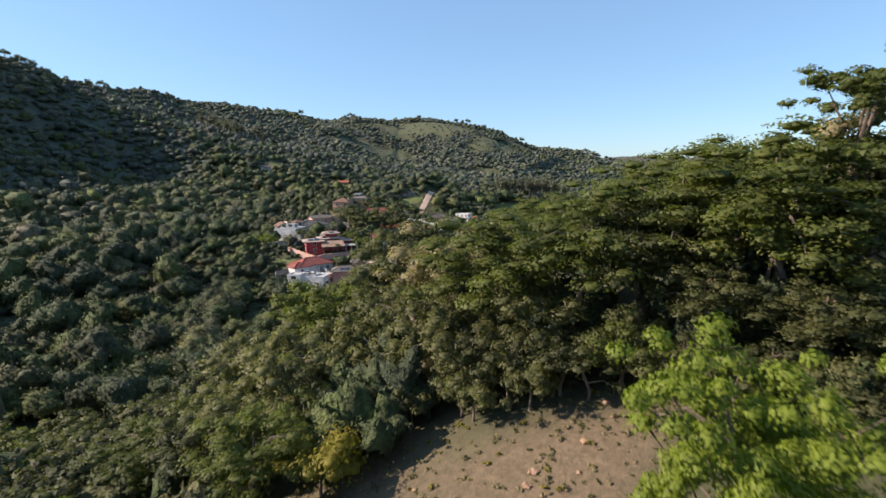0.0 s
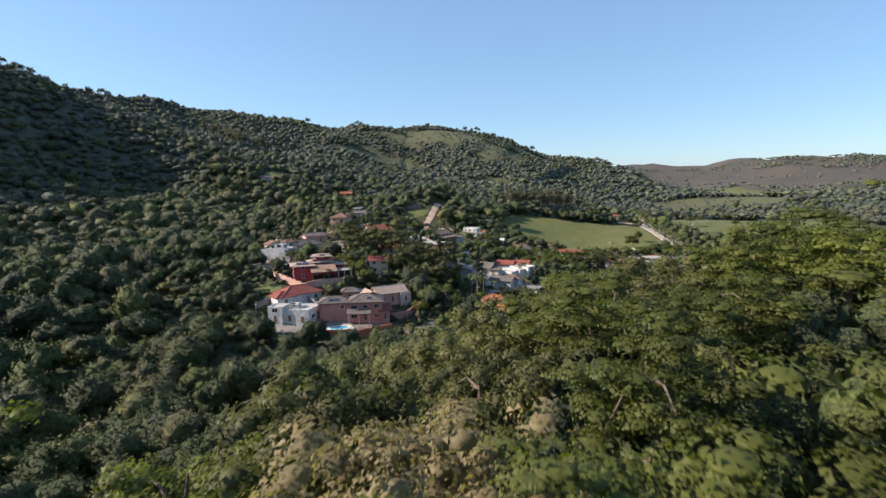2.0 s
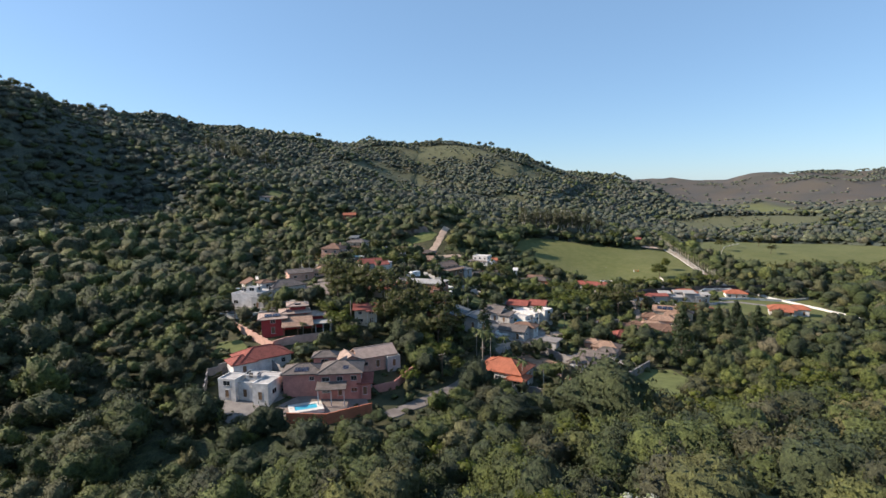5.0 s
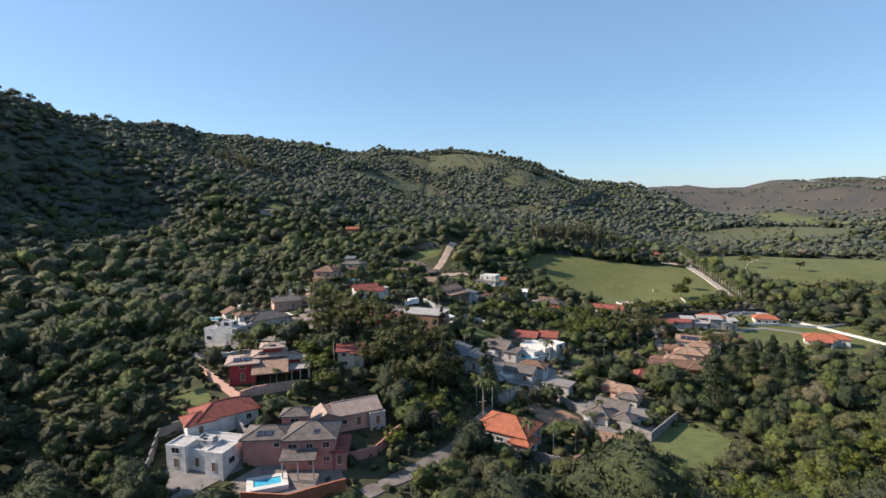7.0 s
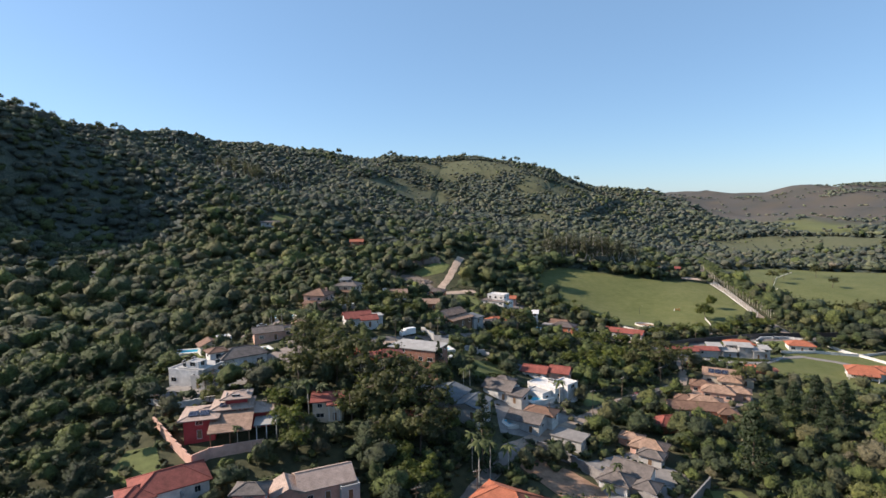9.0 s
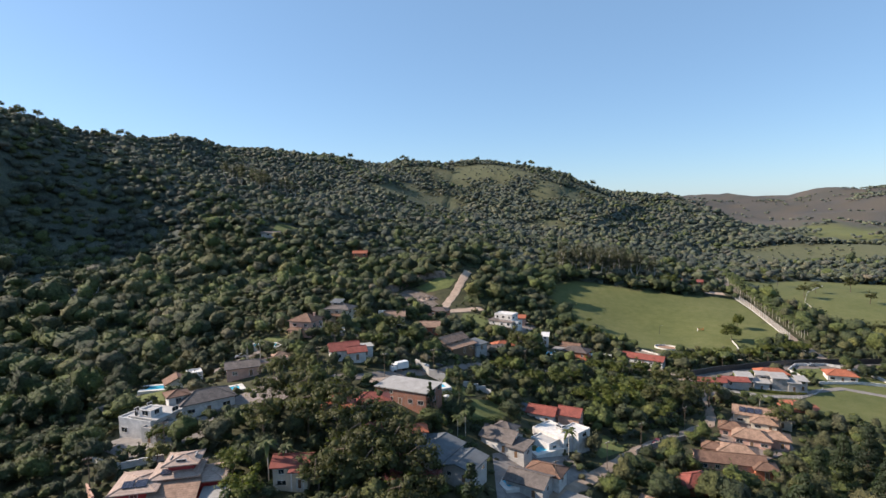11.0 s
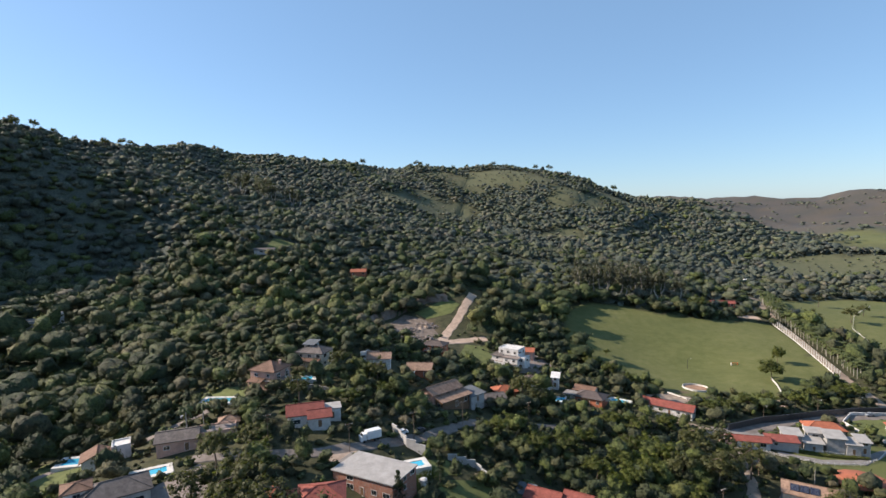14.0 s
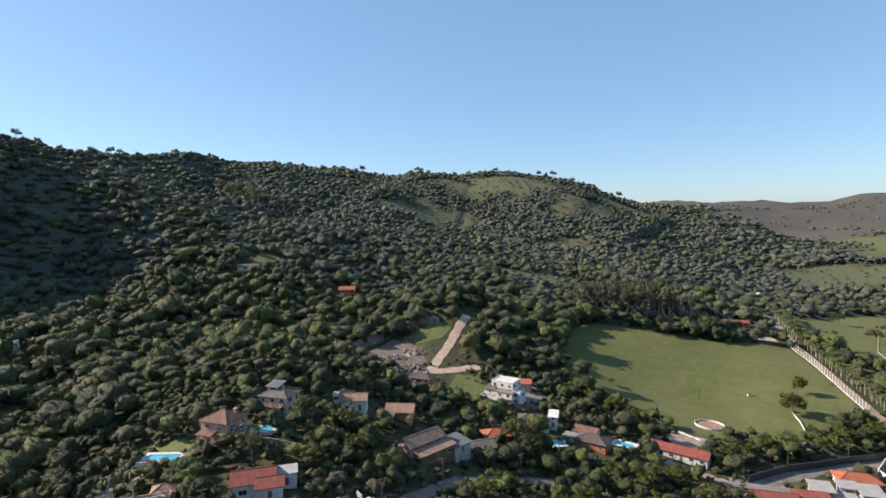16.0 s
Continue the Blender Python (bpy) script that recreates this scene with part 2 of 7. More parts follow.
def solar_cells(name):
    m, n, l, b = material(name, 0.15)
    tc = n.new("ShaderNodeTexCoord")
    br = n.new("ShaderNodeTexBrick")
    br.offset = 0.0
    br.inputs["Scale"].default_value = 3.0
    br.inputs["Color1"].default_value = (0.012, 0.016, 0.035, 1)
    br.inputs["Color2"].default_value = (0.016, 0.02, 0.045, 1)
    br.inputs["Mortar"].default_value = (0.12, 0.13, 0.15, 1)
    l.new(tc.outputs["Object"], br.inputs["Vector"])
    l.new(br.outputs["Color"], b.inputs["Base Color"])
    return m


WHITE = plain("white_paint", (0.66, 0.63, 0.6), 0.88, 0.28)
CREAM = plain("cream_paint", (0.62, 0.54, 0.43), 0.85, 0.2)
PINK = plain("pink_paint", (0.52, 0.24, 0.2), 0.85, 0.22)
SALMON = plain("salmon_paint", (0.6, 0.37, 0.29), 0.85, 0.22)
RED_WALL = plain("red_paint", (0.42, 0.06, 0.06), 0.8, 0.2)
RUST_WALL = plain("rust_paint", (0.45, 0.16, 0.09), 0.85, 0.22)
GREY_WALL = plain("grey_render", (0.34, 0.33, 0.32), 0.9, 0.25)
PALE_GREY = plain("pale_grey_paint", (0.44, 0.42, 0.4), 0.85, 0.2)
BLOCK_WALL = plain("concrete_block", (0.25, 0.23, 0.22), 0.95, 0.3, 0.5, 3)
CONCRETE = plain("concrete", (0.245, 0.222, 0.205), 0.92, 0.28, 0.4, 3)
PAVING = plain("paving", (0.25, 0.205, 0.18), 0.92, 0.28, 0.5, 2.5)
ASPHALT = plain("road_surface", (0.2, 0.17, 0.15), 0.95, 0.35, 0.3, 2.0)
DIRT_ROAD = plain("dirt_road", (0.5, 0.37, 0.28), 0.97, 0.3, 0.35, 1.6)
# dirt_road's colour cut by about a third: the street's shade is painted in
EARTH_STREET = plain("earth_street", (0.34, 0.26, 0.2), 0.97, 0.3, 0.35, 1.6)
DIRT = plain("bare_earth", (0.33, 0.2, 0.13), 0.97, 0.4, 0.3, 1.2, rel=0.8)
CUT_EARTH = plain("cut_earth", (0.19, 0.15, 0.122), 0.97, 0.4, 0.3, 1.2, rel=0.8)
ROCK = plain("rubble", (0.29, 0.235, 0.2), 0.95, 0.4, 0.8, 2.5, rel=0.8)
LAWN = plain("lawn", (0.125, 0.142, 0.048), 0.95, 0.3, 0.3, 3.0)
TILE_ORANGE = roof_tiles("tile_orange", (0.47, 0.155, 0.085), 0.35)
TILE_RED = roof_tiles("tile_red", (0.34, 0.1, 0.075), 0.4)
TILE_BROWN = roof_tiles("tile_brown", (0.25, 0.145, 0.1), 0.45)
TILE_TAN = roof_tiles("tile_tan", (0.42, 0.27, 0.19), 0.5)
TILE_PALE = roof_tiles("tile_pale", (0.5, 0.37, 0.3), 0.35)
TILE_GREY = roof_tiles("tile_grey", (0.2, 0.168, 0.15), 0.5)
TILE_DARK = roof_tiles("tile_dark", (0.14, 0.11, 0.1), 0.35)
METAL_ROOF = plain("metal_roof", (0.36, 0.34, 0.32), 0.9, 0.2, 0.4, 4)
METAL_BLUE = plain("blue_grey_sheet", (0.13, 0.14, 0.15), 0.88, 0.25, 0.4, 4)
WOOD = plain("timber", (0.2, 0.12, 0.07), 0.8, 0.3, 2, 12)
GLASS, _gn, _gl, _gb = material("window_glass", 0.08)
_gb.inputs["Base Color"].default_value = (0.02, 0.025, 0.03, 1)
_gb.inputs["Specular IOR Level"].default_value = 0.7
POOL = glass_pool("pool_water", (0.06, 0.36, 0.5))
SOLAR = solar_cells("solar_cells")
METAL_DARK = plain("dark_metal", (0.08, 0.08, 0.085), 0.5, 0.2, 1, 8, 0.6)
RUBBER = plain("rubber", (0.02, 0.02, 0.02), 0.9, 0.2)
PAINT_TRUCK = plain("vehicle_white", (0.7, 0.7, 0.7), 0.35, 0.06)
PAINT_SILVER = plain("vehicle_silver", (0.45, 0.46, 0.48), 0.3, 0.06, metal=0.4)
PAINT_DARK = plain("vehicle_dark", (0.06, 0.06, 0.07), 0.3, 0.06)
STRAW = plain("straw", (0.45, 0.36, 0.16), 0.95, 0.3)
ORANGE_PLASTIC = plain("orange_paint", (0.65, 0.2, 0.06), 0.6, 0.15)
WHITE_STONE = plain("limewashed_stone", (0.66, 0.63, 0.58), 0.9, 0.2)

# ---- the lie of the land ----
def crest(X, Y, line):
    """A ridge whose crest runs along a line of (x, y, height): the nearest height, the distance and the side."""
    best, top, side = np.full(X.shape, 1e9), np.zeros(X.shape), np.zeros(X.shape)
    for (x0, y0, z0), (x1, y1, z1) in zip(line, line[1:]):
        dx, dy = x1 - x0, y1 - y0
        s = np.clip(((X - x0) * dx + (Y - y0) * dy) / (dx * dx + dy * dy), 0, 1)
        d = np.hypot(X - x0 - s * dx, Y - y0 - s * dy)
        less = d < best
        best = np.where(less, d, best)
        top = np.where(less, z0 + s * (z1 - z0), top)
        side = np.where(less, dx * (Y - y0) - dy * (X - x0), side)
    return top, best, side


def bell(line, near, far):
    """Heights of a ridge whose flanks are bells of width near and far."""
    top, d, side = line
    return top * np.exp(-(d / np.where(side < 0, near, far)) ** 2)


def west_flank(X, Y):
    """The western ridge: a steep scarp in the south, an even slope further north."""
    top, d, side = crest(X, Y, RIDGE_WEST)
    steep = top * np.exp(-(d / np.where(side < 0, 205, 260)) ** 2)
    q = 1.0 - d / 385
    even = top * np.where(side < 0, (q + np.sqrt(q * q + 0.012)) / 2.003, np.exp(-(d / 260) ** 2))
    f = np.clip((Y + 0.25 * (X + 350) - 500) / 130, 0, 1)
    f = f * f * (3 - 2 * f)
    return steep + f * (even - steep)


def knoll(X, Y, x, y, r, h, ry=None):
    return h * np.exp(-((X - x) / r) ** 2 - ((Y - y) / (ry or r)) ** 2)


RIDGE_WEST = [(-520, 250, 155), (-490, 430, 171), (-478, 585, 180), (-473, 650, 175), (-470, 720, 169), (-500, 1000, 170), (-420, 1120, 155.8), (-330, 1260, 127.4)]
RIDGE_NORTH = [(-420, 1120, 169.4), (-330, 1260, 147.4), (-230, 1330, 158.7), (-120, 1350, 140.8), (0, 1350, 129.6), (160, 1330, 124.9), (300, 1280, 90.7), (450, 1200, 23.3), (560, 1120, 0)]
HILLS_FAR = [(3600 * math.sin(radians(b)), 3600 * math.cos(radians(b)), h) for b, h in ((-12, 90), (4, 120), (12, 128), (17, 122), (20.3, 126), (22.6, 106), (24.8, 104), (26.9, 148), (29.4, 126), (31.8, 150), (34, 134), (40, 140), (52, 120))]
SLOPE = (10.79, 2.43, 38.4, 4.88, -6.11, -7.69, -12.07, -24.77, 29.77, -3.23, -10.9, -4.12, -17.87, -9.32, 2.82, 2.14, 23.45, -9.59, 0.36, -1.0, 4.45)


def ground(X, Y):
    """Height of the ground at x, y (numbers or arrays)."""
    X, Y = np.asarray(X, float), np.asarray(Y, float)
    u, v = (np.clip(X, -260, 270) - 5) / 265, (np.clip(Y, -40, 640) - 300) / 340
    z = np.zeros(np.broadcast(X, Y).shape)
    k = 0
    for i in range(6):
        for j in range(6 - i):
            z = z + SLOPE[k] * u ** i * v ** j
            k += 1
    a, b, c = west_flank(X, Y), bell(crest(X, Y, RIDGE_NORTH), 330, 400), bell(crest(X, Y, HILLS_FAR), 900, 700)
    z = z + (a ** 4 + b ** 4 + c ** 4 + 1e-6) ** 0.25
    z = z + knoll(X, Y, 30, 40, 48, 26, 52)          # the near spur under the start of the walk
    z = z + knoll(X, Y, -40, 320, 70, 19.9) + knoll(X, Y, -40, 240, 50, 9.1) + knoll(X, Y, -80, 400, 50, 22.5)   # village spur
    z = z + knoll(X, Y, -80, 120, 70, -8.3) + knoll(X, Y, 60, 100, 50, 10.6) + knoll(X, Y, 40, 20, 35, -8.1)
    z = z + knoll(X, Y, 100, 480, 50, -9.0) + knoll(X, Y, -20, 520, 35, 16.5) + knoll(X, Y, -120, 220, 70, 8.3)
    z = z + knoll(X, Y, -345, 480, 75, -44, 90)     # steep shaded flank of the western ridge
    # gullies and shoulders of the far slopes
    far = np.clip((np.hypot(X - 20, Y - 250) - 420) / 400, 0, 1)
    z = z + far * (9 * np.sin(X / 58 + 1.3 * np.sin(Y / 170)) + 5 * np.sin(Y / 83 + X / 140) + 2.5 * np.sin(X / 27 + Y / 45))
    hills = np.clip((Y - 1500) / 400, 0, 1)
    away = np.clip(np.hypot(X, Y) / 3600, 0, 1)
    spurs = 20 * np.abs(np.sin(X / 310 - Y / 700 + 0.6 * np.sin(Y / 240))) + 9 * np.sin(X / 130 + Y / 170) * np.sin(Y / 190 + 1) - 12
    z = z + hills * spurs * (1 - 0.85 * away ** 6)
    return z


def gz(x, y):
    return float(ground(x, y))


# ---- helpers for building ----
def mesh_from(name, verts, loops, starts, mats=(), mat_index=None, normals=None):
    """A mesh from arrays: vertices, corner indices, first corner of every face."""
    me = bpy.data.meshes.new(name)
    verts, loops, starts = np.asarray(verts, np.float32), np.asarray(loops, np.int32), np.asarray(starts, np.int32)
    me.vertices.add(len(verts))
    me.vertices.foreach_set("co", verts.ravel())
    me.loops.add(len(loops))
    me.loops.foreach_set("vertex_index", loops)
    me.polygons.add(len(starts))
    me.polygons.foreach_set("loop_start", starts)
    for m in mats:
        me.materials.append(m)
    if mat_index is not None:
        me.polygons.foreach_set("material_index", np.asarray(mat_index, np.int32))
    me.update(calc_edges=True)
    if normals is not None:
        me.normals_split_custom_set_from_vertices(np.asarray(normals, np.float32))
    return me


def part(name, bm, mat, parent, label=""):
    me = bpy.data.meshes.new(name)
    bm.to_mesh(me)
    bm.free()
    me.materials.append(mat)
    ob = new(name, me)
    ob.parent = parent
    if label:
        tagged(ob, label)
    return ob


def thing(name, x, y, z, yaw, label, category, group=""):
    ob = new(name)
    ob.matrix_basis = pose(x, y, z, 0, 0, yaw)
    return tagged(ob, label, category, group)


def add_box(bm, cx, cy, cz, sx, sy, sz, yaw=0.0, taper=1.0):
    m = pose(cx, cy, cz, 0, 0, yaw) @ Matrix.Diagonal((sx, sy, sz, 1))
    vs = bmesh.ops.create_cube(bm, size=1.0, matrix=m)["verts"]
    if taper != 1.0:
        for v in vs:
            if v.co.z > cz:
                v.co.x, v.co.y = cx + (v.co.x - cx) * taper, cy + (v.co.y - cy) * taper
    return vs


def add_tube(bm, a, b, r0, r1, n=6):
    a, b = Vector(a), Vector(b)
    q = (b - a).to_track_quat("Z", "Y").to_matrix()
    lo = [bm.verts.new(a + q @ Vector((r0 * math.cos(i * math.tau / n), r0 * math.sin(i * math.tau / n), 0))) for i in range(n)]
    hi = [bm.verts.new(b + q @ Vector((r1 * math.cos(i * math.tau / n), r1 * math.sin(i * math.tau / n), 0))) for i in range(n)]
    for i in range(n):
        bm.faces.new((lo[i], lo[(i + 1) % n], hi[(i + 1) % n], hi[i]))
    bm.faces.new(hi)


def inside(X, Y, poly):
    """Which points lie in a polygon."""
    X, Y = np.asarray(X, float), np.asarray(Y, float)
    res = np.zeros(np.broadcast(X, Y).shape, bool)
    for (x0, y0), (x1, y1) in zip(poly, poly[1:] + poly[:1]):
        if y0 != y1:
            res ^= ((y0 > Y) != (y1 > Y)) & (X < (x1 - x0) * (Y - y0) / (y1 - y0) + x0)
    return res


def near_line(X, Y, line):
    """Distance to a polyline."""
    best = np.full(np.broadcast(X, Y).shape, 1e9)
    for (x0, y0), (x1, y1) in zip(line, line[1:]):
        dx, dy = x1 - x0, y1 - y0
        s = np.clip(((X - x0) * dx + (Y - y0) * dy) / (dx * dx + dy * dy), 0, 1)
        best = np.minimum(best, np.hypot(X - x0 - s * dx, Y - y0 - s * dy))
    return best


ROADS = {}
CLEAR = []            # circles (x, y, r) kept free of trees: houses, yards, pools


def cleared(X, Y, extra=0.0):
    c = np.zeros(X.shape, bool)
    for x, y, r in CLEAR:
        c |= np.hypot(X - x, Y - y) < r + extra
    for line, w in ROADS.values():
        c |= near_line(X, Y, line) < w / 2 + 1.5 + extra
    return c


# ---- the ground: one sheet to the horizon ----
PASTURE = [(80, 563), (115, 557), (145, 553), (188, 561), (189, 512), (184, 467), (158, 446), (136, 430), (115, 432), (98, 429), (82, 443), (60, 468), (44, 484), (48, 527), (62, 555)]
PASTURE_EAST = [(206, 640), (215, 560), (222, 500), (228, 470), (330, 480), (420, 560), (400, 660), (300, 690)]
PARK = [(140, 350), (128, 362), (122, 372), (128, 380), (160, 392), (200, 410), (225, 400), (215, 345), (180, 335)]
DRY_FIELD = [(345, 985), (330, 930), (326, 860), (372, 840), (440, 820), (540, 850), (520, 960), (430, 990)]
FAR_FIELD = [(619, 1237), (690, 1500), (730, 1690), (900, 1600), (980, 1400), (800, 1210)]
DRY_SLOPES = [(-130, 1000, 90, 130), (100, 1090, 70, 75), (66, 930, 40, 35), (185, 1180, 90, 60), (-40, 1200, 170, 90), (40, 690, 60, 50), (300, 780, 60, 40)]


def smooth_noise(X, Y, s, seed=0.0):
    return (np.sin(X / s + seed) * np.cos(Y / s * 1.13 + seed * 2) + 0.6 * np.sin(X / s * 2.1 + Y / s * 1.7 + seed) + 0.4 * np.sin(Y / s * 3.3 - X / s * 2.9 + seed)) / 2


def openness(X, Y):
    """1 where grassland lies open, 0 in the woods: pasture, dry slopes."""
    jx, jy = X + 3 * smooth_noise(X, Y, 7), Y + 3 * smooth_noise(Y, X, 7, 2)
    past = inside(jx, jy, PASTURE) | inside(jx, jy, PASTURE_EAST) | inside(jx, jy, PARK) | inside(jx, jy, FAR_FIELD)
    dry = np.zeros(past.shape)
    for cx, cy, rx, ry in DRY_SLOPES:
        dry = np.maximum(dry, np.exp(-((X - cx) / rx) ** 2 - ((Y - cy) / ry) ** 2))
    dry = np.clip((dry + 0.35 * smooth_noise(X, Y, 23) - 0.45) * 4, 0, 1)
    dry = np.maximum(dry, inside(jx, jy, DRY_FIELD) * 1.0)
    far = np.clip((Y - 1000) / 300, 0, 1) * np.clip((X - 380) / 100, 0, 1)
    dry = np.maximum(dry, far * np.clip((0.35 + smooth_noise(X, Y, 90, 1)) * 3, 0, 1))
    return past, dry


def ground_mesh():
    def axis(lo, hi, fine, step, reach_lo, reach_hi):
        mid = list(np.arange(lo, hi + 0.1, fine))
        a, s = [], fine
        x = lo
        while x > reach_lo:
            s = min(s * 1.09, step)
            x -= s
            a.append(x)
        b, s, x = [], fine, hi
        while x < reach_hi:
            s = min(s * 1.09, step)
            x += s
            b.append(x)
        return np.array(a[::-1] + mid + b)
    xs, ys = axis(-110, 230, 4.0, 90, -3800, 4300), axis(0, 580, 4.0, 90, -1500, 4600)
    X, Y = np.meshgrid(xs, ys)
    Z = ground(X, Y)
    nx, ny = len(xs), len(ys)
    i = np.arange(nx * ny).reshape(ny, nx)
    q = np.stack([i[:-1, :-1], i[:-1, 1:], i[1:, 1:], i[1:, :-1]], -1).reshape(-1, 4)
    me = mesh_from("ground", np.stack([X, Y, Z], -1).reshape(-1, 3), q.ravel(), np.arange(len(q)) * 4, (GROUND,))
    me.polygons.foreach_set("use_smooth", np.ones(len(q), bool))
    past, dry = openness(X, Y)
    bare = np.zeros(X.shape)
    for cx, cy, rx, ry in ((8, 19, 12, 6), (-2, 22, 7, 4), (-38, 468, 14, 16), (62, 258, 6, 5), (100, 436, 6, 4)):
        bare = np.maximum(bare, np.exp(-((X - cx) / rx) ** 2 - ((Y - cy) / ry) ** 2))
    bare = np.clip((bare + 0.3 * smooth_noise(X, Y, 3.3) - 0.45) * 3, 0, 1)
    far = np.clip((Y - 1500) / 300, 0, 1)
    bare = np.maximum(bare, far * np.clip(0.16 + 0.4 * smooth_noise(X, Y, 60, 3), 0.0, 0.6))
    dry = np.maximum(dry, far * 0.8)
    col = np.stack([past.astype(float), bare, dry, np.ones(X.shape)], -1).reshape(-1, 4)
    att = me.color_attributes.new("cover", "FLOAT_COLOR", "POINT")
    att.data.foreach_set("color", col.astype(np.float32).ravel())
    return tagged(new("ground", me), "rolling ground with pasture, bare earth and forest floor", "ground", kind="structure")


ground_mesh()

# ---- houses ----
def add_roof(bm, w, d, z, rise, over=0.6, kind="hip", axis="x", cx=0.0, cy=0.0, thick=0.22):
    """Hip, gable or lean-to roof slab over a w x d wing whose wall plate is at z."""
    W, D = w / 2 + over, d / 2 + over
    if kind == "mono":
        top = [(-W, -D, z), (W, -D, z), (W, D, z + rise), (-W, D, z + rise)]
        faces = [(0, 1, 2, 3)]
    else:
        if axis == "y":
            W, D = D, W
        if kind == "gable":
            r = W
        else:
            r = max(W - D, 0.02)
        top = [(-W, -D, z), (W, -D, z), (W, D, z), (-W, D, z), (-r, 0, z + rise), (r, 0, z + rise)]
        faces = [(0, 1, 5, 4), (2, 3, 4, 5), (1, 2, 5), (3, 0, 4)]
        if axis == "y":
            top = [(-y, x, q) for x, y, q in top]
    up = [bm.verts.new((cx + x, cy + y, q)) for x, y, q in top]
    dn = [bm.verts.new((cx + x, cy + y, q - thick)) for x, y, q in top]
    for f in faces:
        if kind == "gable" and len(f) == 3:
            a, b, c = f
            for i, j in ((b, c), (c, a)):
                bm.faces.new((up[i], up[j], dn[j], dn[i]))
            continue
        bm.faces.new([up[i] for i in f])
        bm.faces.new([dn[i] for i in reversed(f)])
    if kind != "gable":
        n = 4
        for i in range(n):
            bm.faces.new((up[i], dn[i], dn[(i + 1) % n], up[(i + 1) % n]))
    else:
        for i, j in ((0, 1), (2, 3)):
            bm.faces.new((up[i], dn[i], dn[j], up[j]))
    return bm


def ridge_caps(bm, w, d, z, rise, over, kind, axis, cx, cy):
    W, D = w / 2 + over, d / 2 + over
    if axis == "y":
        W, D = D, W
    r = W if kind == "gable" else max(W - D, 0.02)
    segs = [((-r, 0, z + rise), (r, 0, z + rise))]
    if kind == "hip":
        segs += [((sx * W, sy * D, z), (sx * r, 0, z + rise)) for sx in (-1, 1) for sy in (-1, 1)]
    for a, b in segs:
        if axis == "y":
            a, b = (-a[1], a[0], a[2]), (-b[1], b[0], b[2])
        add_tube(bm, (a[0] + cx, a[1] + cy, a[2]), (b[0] + cx, b[1] + cy, b[2]), 0.14, 0.14, 5)


def window_part(root, x, y, z, w, h, face, frame_mat, door=False):
    """A window (or door) on a wall; face: unit normal (nx, ny) of the wall."""
    nx, ny = face
    tx, ty = -ny, nx
    bm = bmesh.new()
    t, dep = 0.09, 0.12
    for s in (-1, 1):
        add_box(bm, x + tx * s * w / 2, y + ty * s * w / 2, z + h / 2, abs(tx) * t + abs(nx) * dep, abs(ty) * t + abs(ny) * dep, h)
    add_box(bm, x, y, z + h, abs(tx) * (w + t) + abs(nx) * dep, abs(ty) * (w + t) + abs(ny) * dep, t)
    add_box(bm, x, y, z, abs(tx) * (w + 2 * t) + abs(nx) * (dep + 0.1), abs(ty) * (w + 2 * t) + abs(ny) * (dep + 0.1), t)
    if w > 1.1:
        add_box(bm, x, y, z + h / 2, abs(tx) * 0.05 + abs(nx) * dep * 0.8, abs(ty) * 0.05 + abs(ny) * dep * 0.8, h)
    ob = part("door" if door else "window", bm, frame_mat, root)
    bm = bmesh.new()
    add_box(bm, x, y, z + h / 2, abs(tx) * w + abs(nx) * 0.06, abs(ty) * w + abs(ny) * 0.06, h)
    part("pane" if not door else "door_leaf", bm, WOOD if door else GLASS, ob)
    return ob


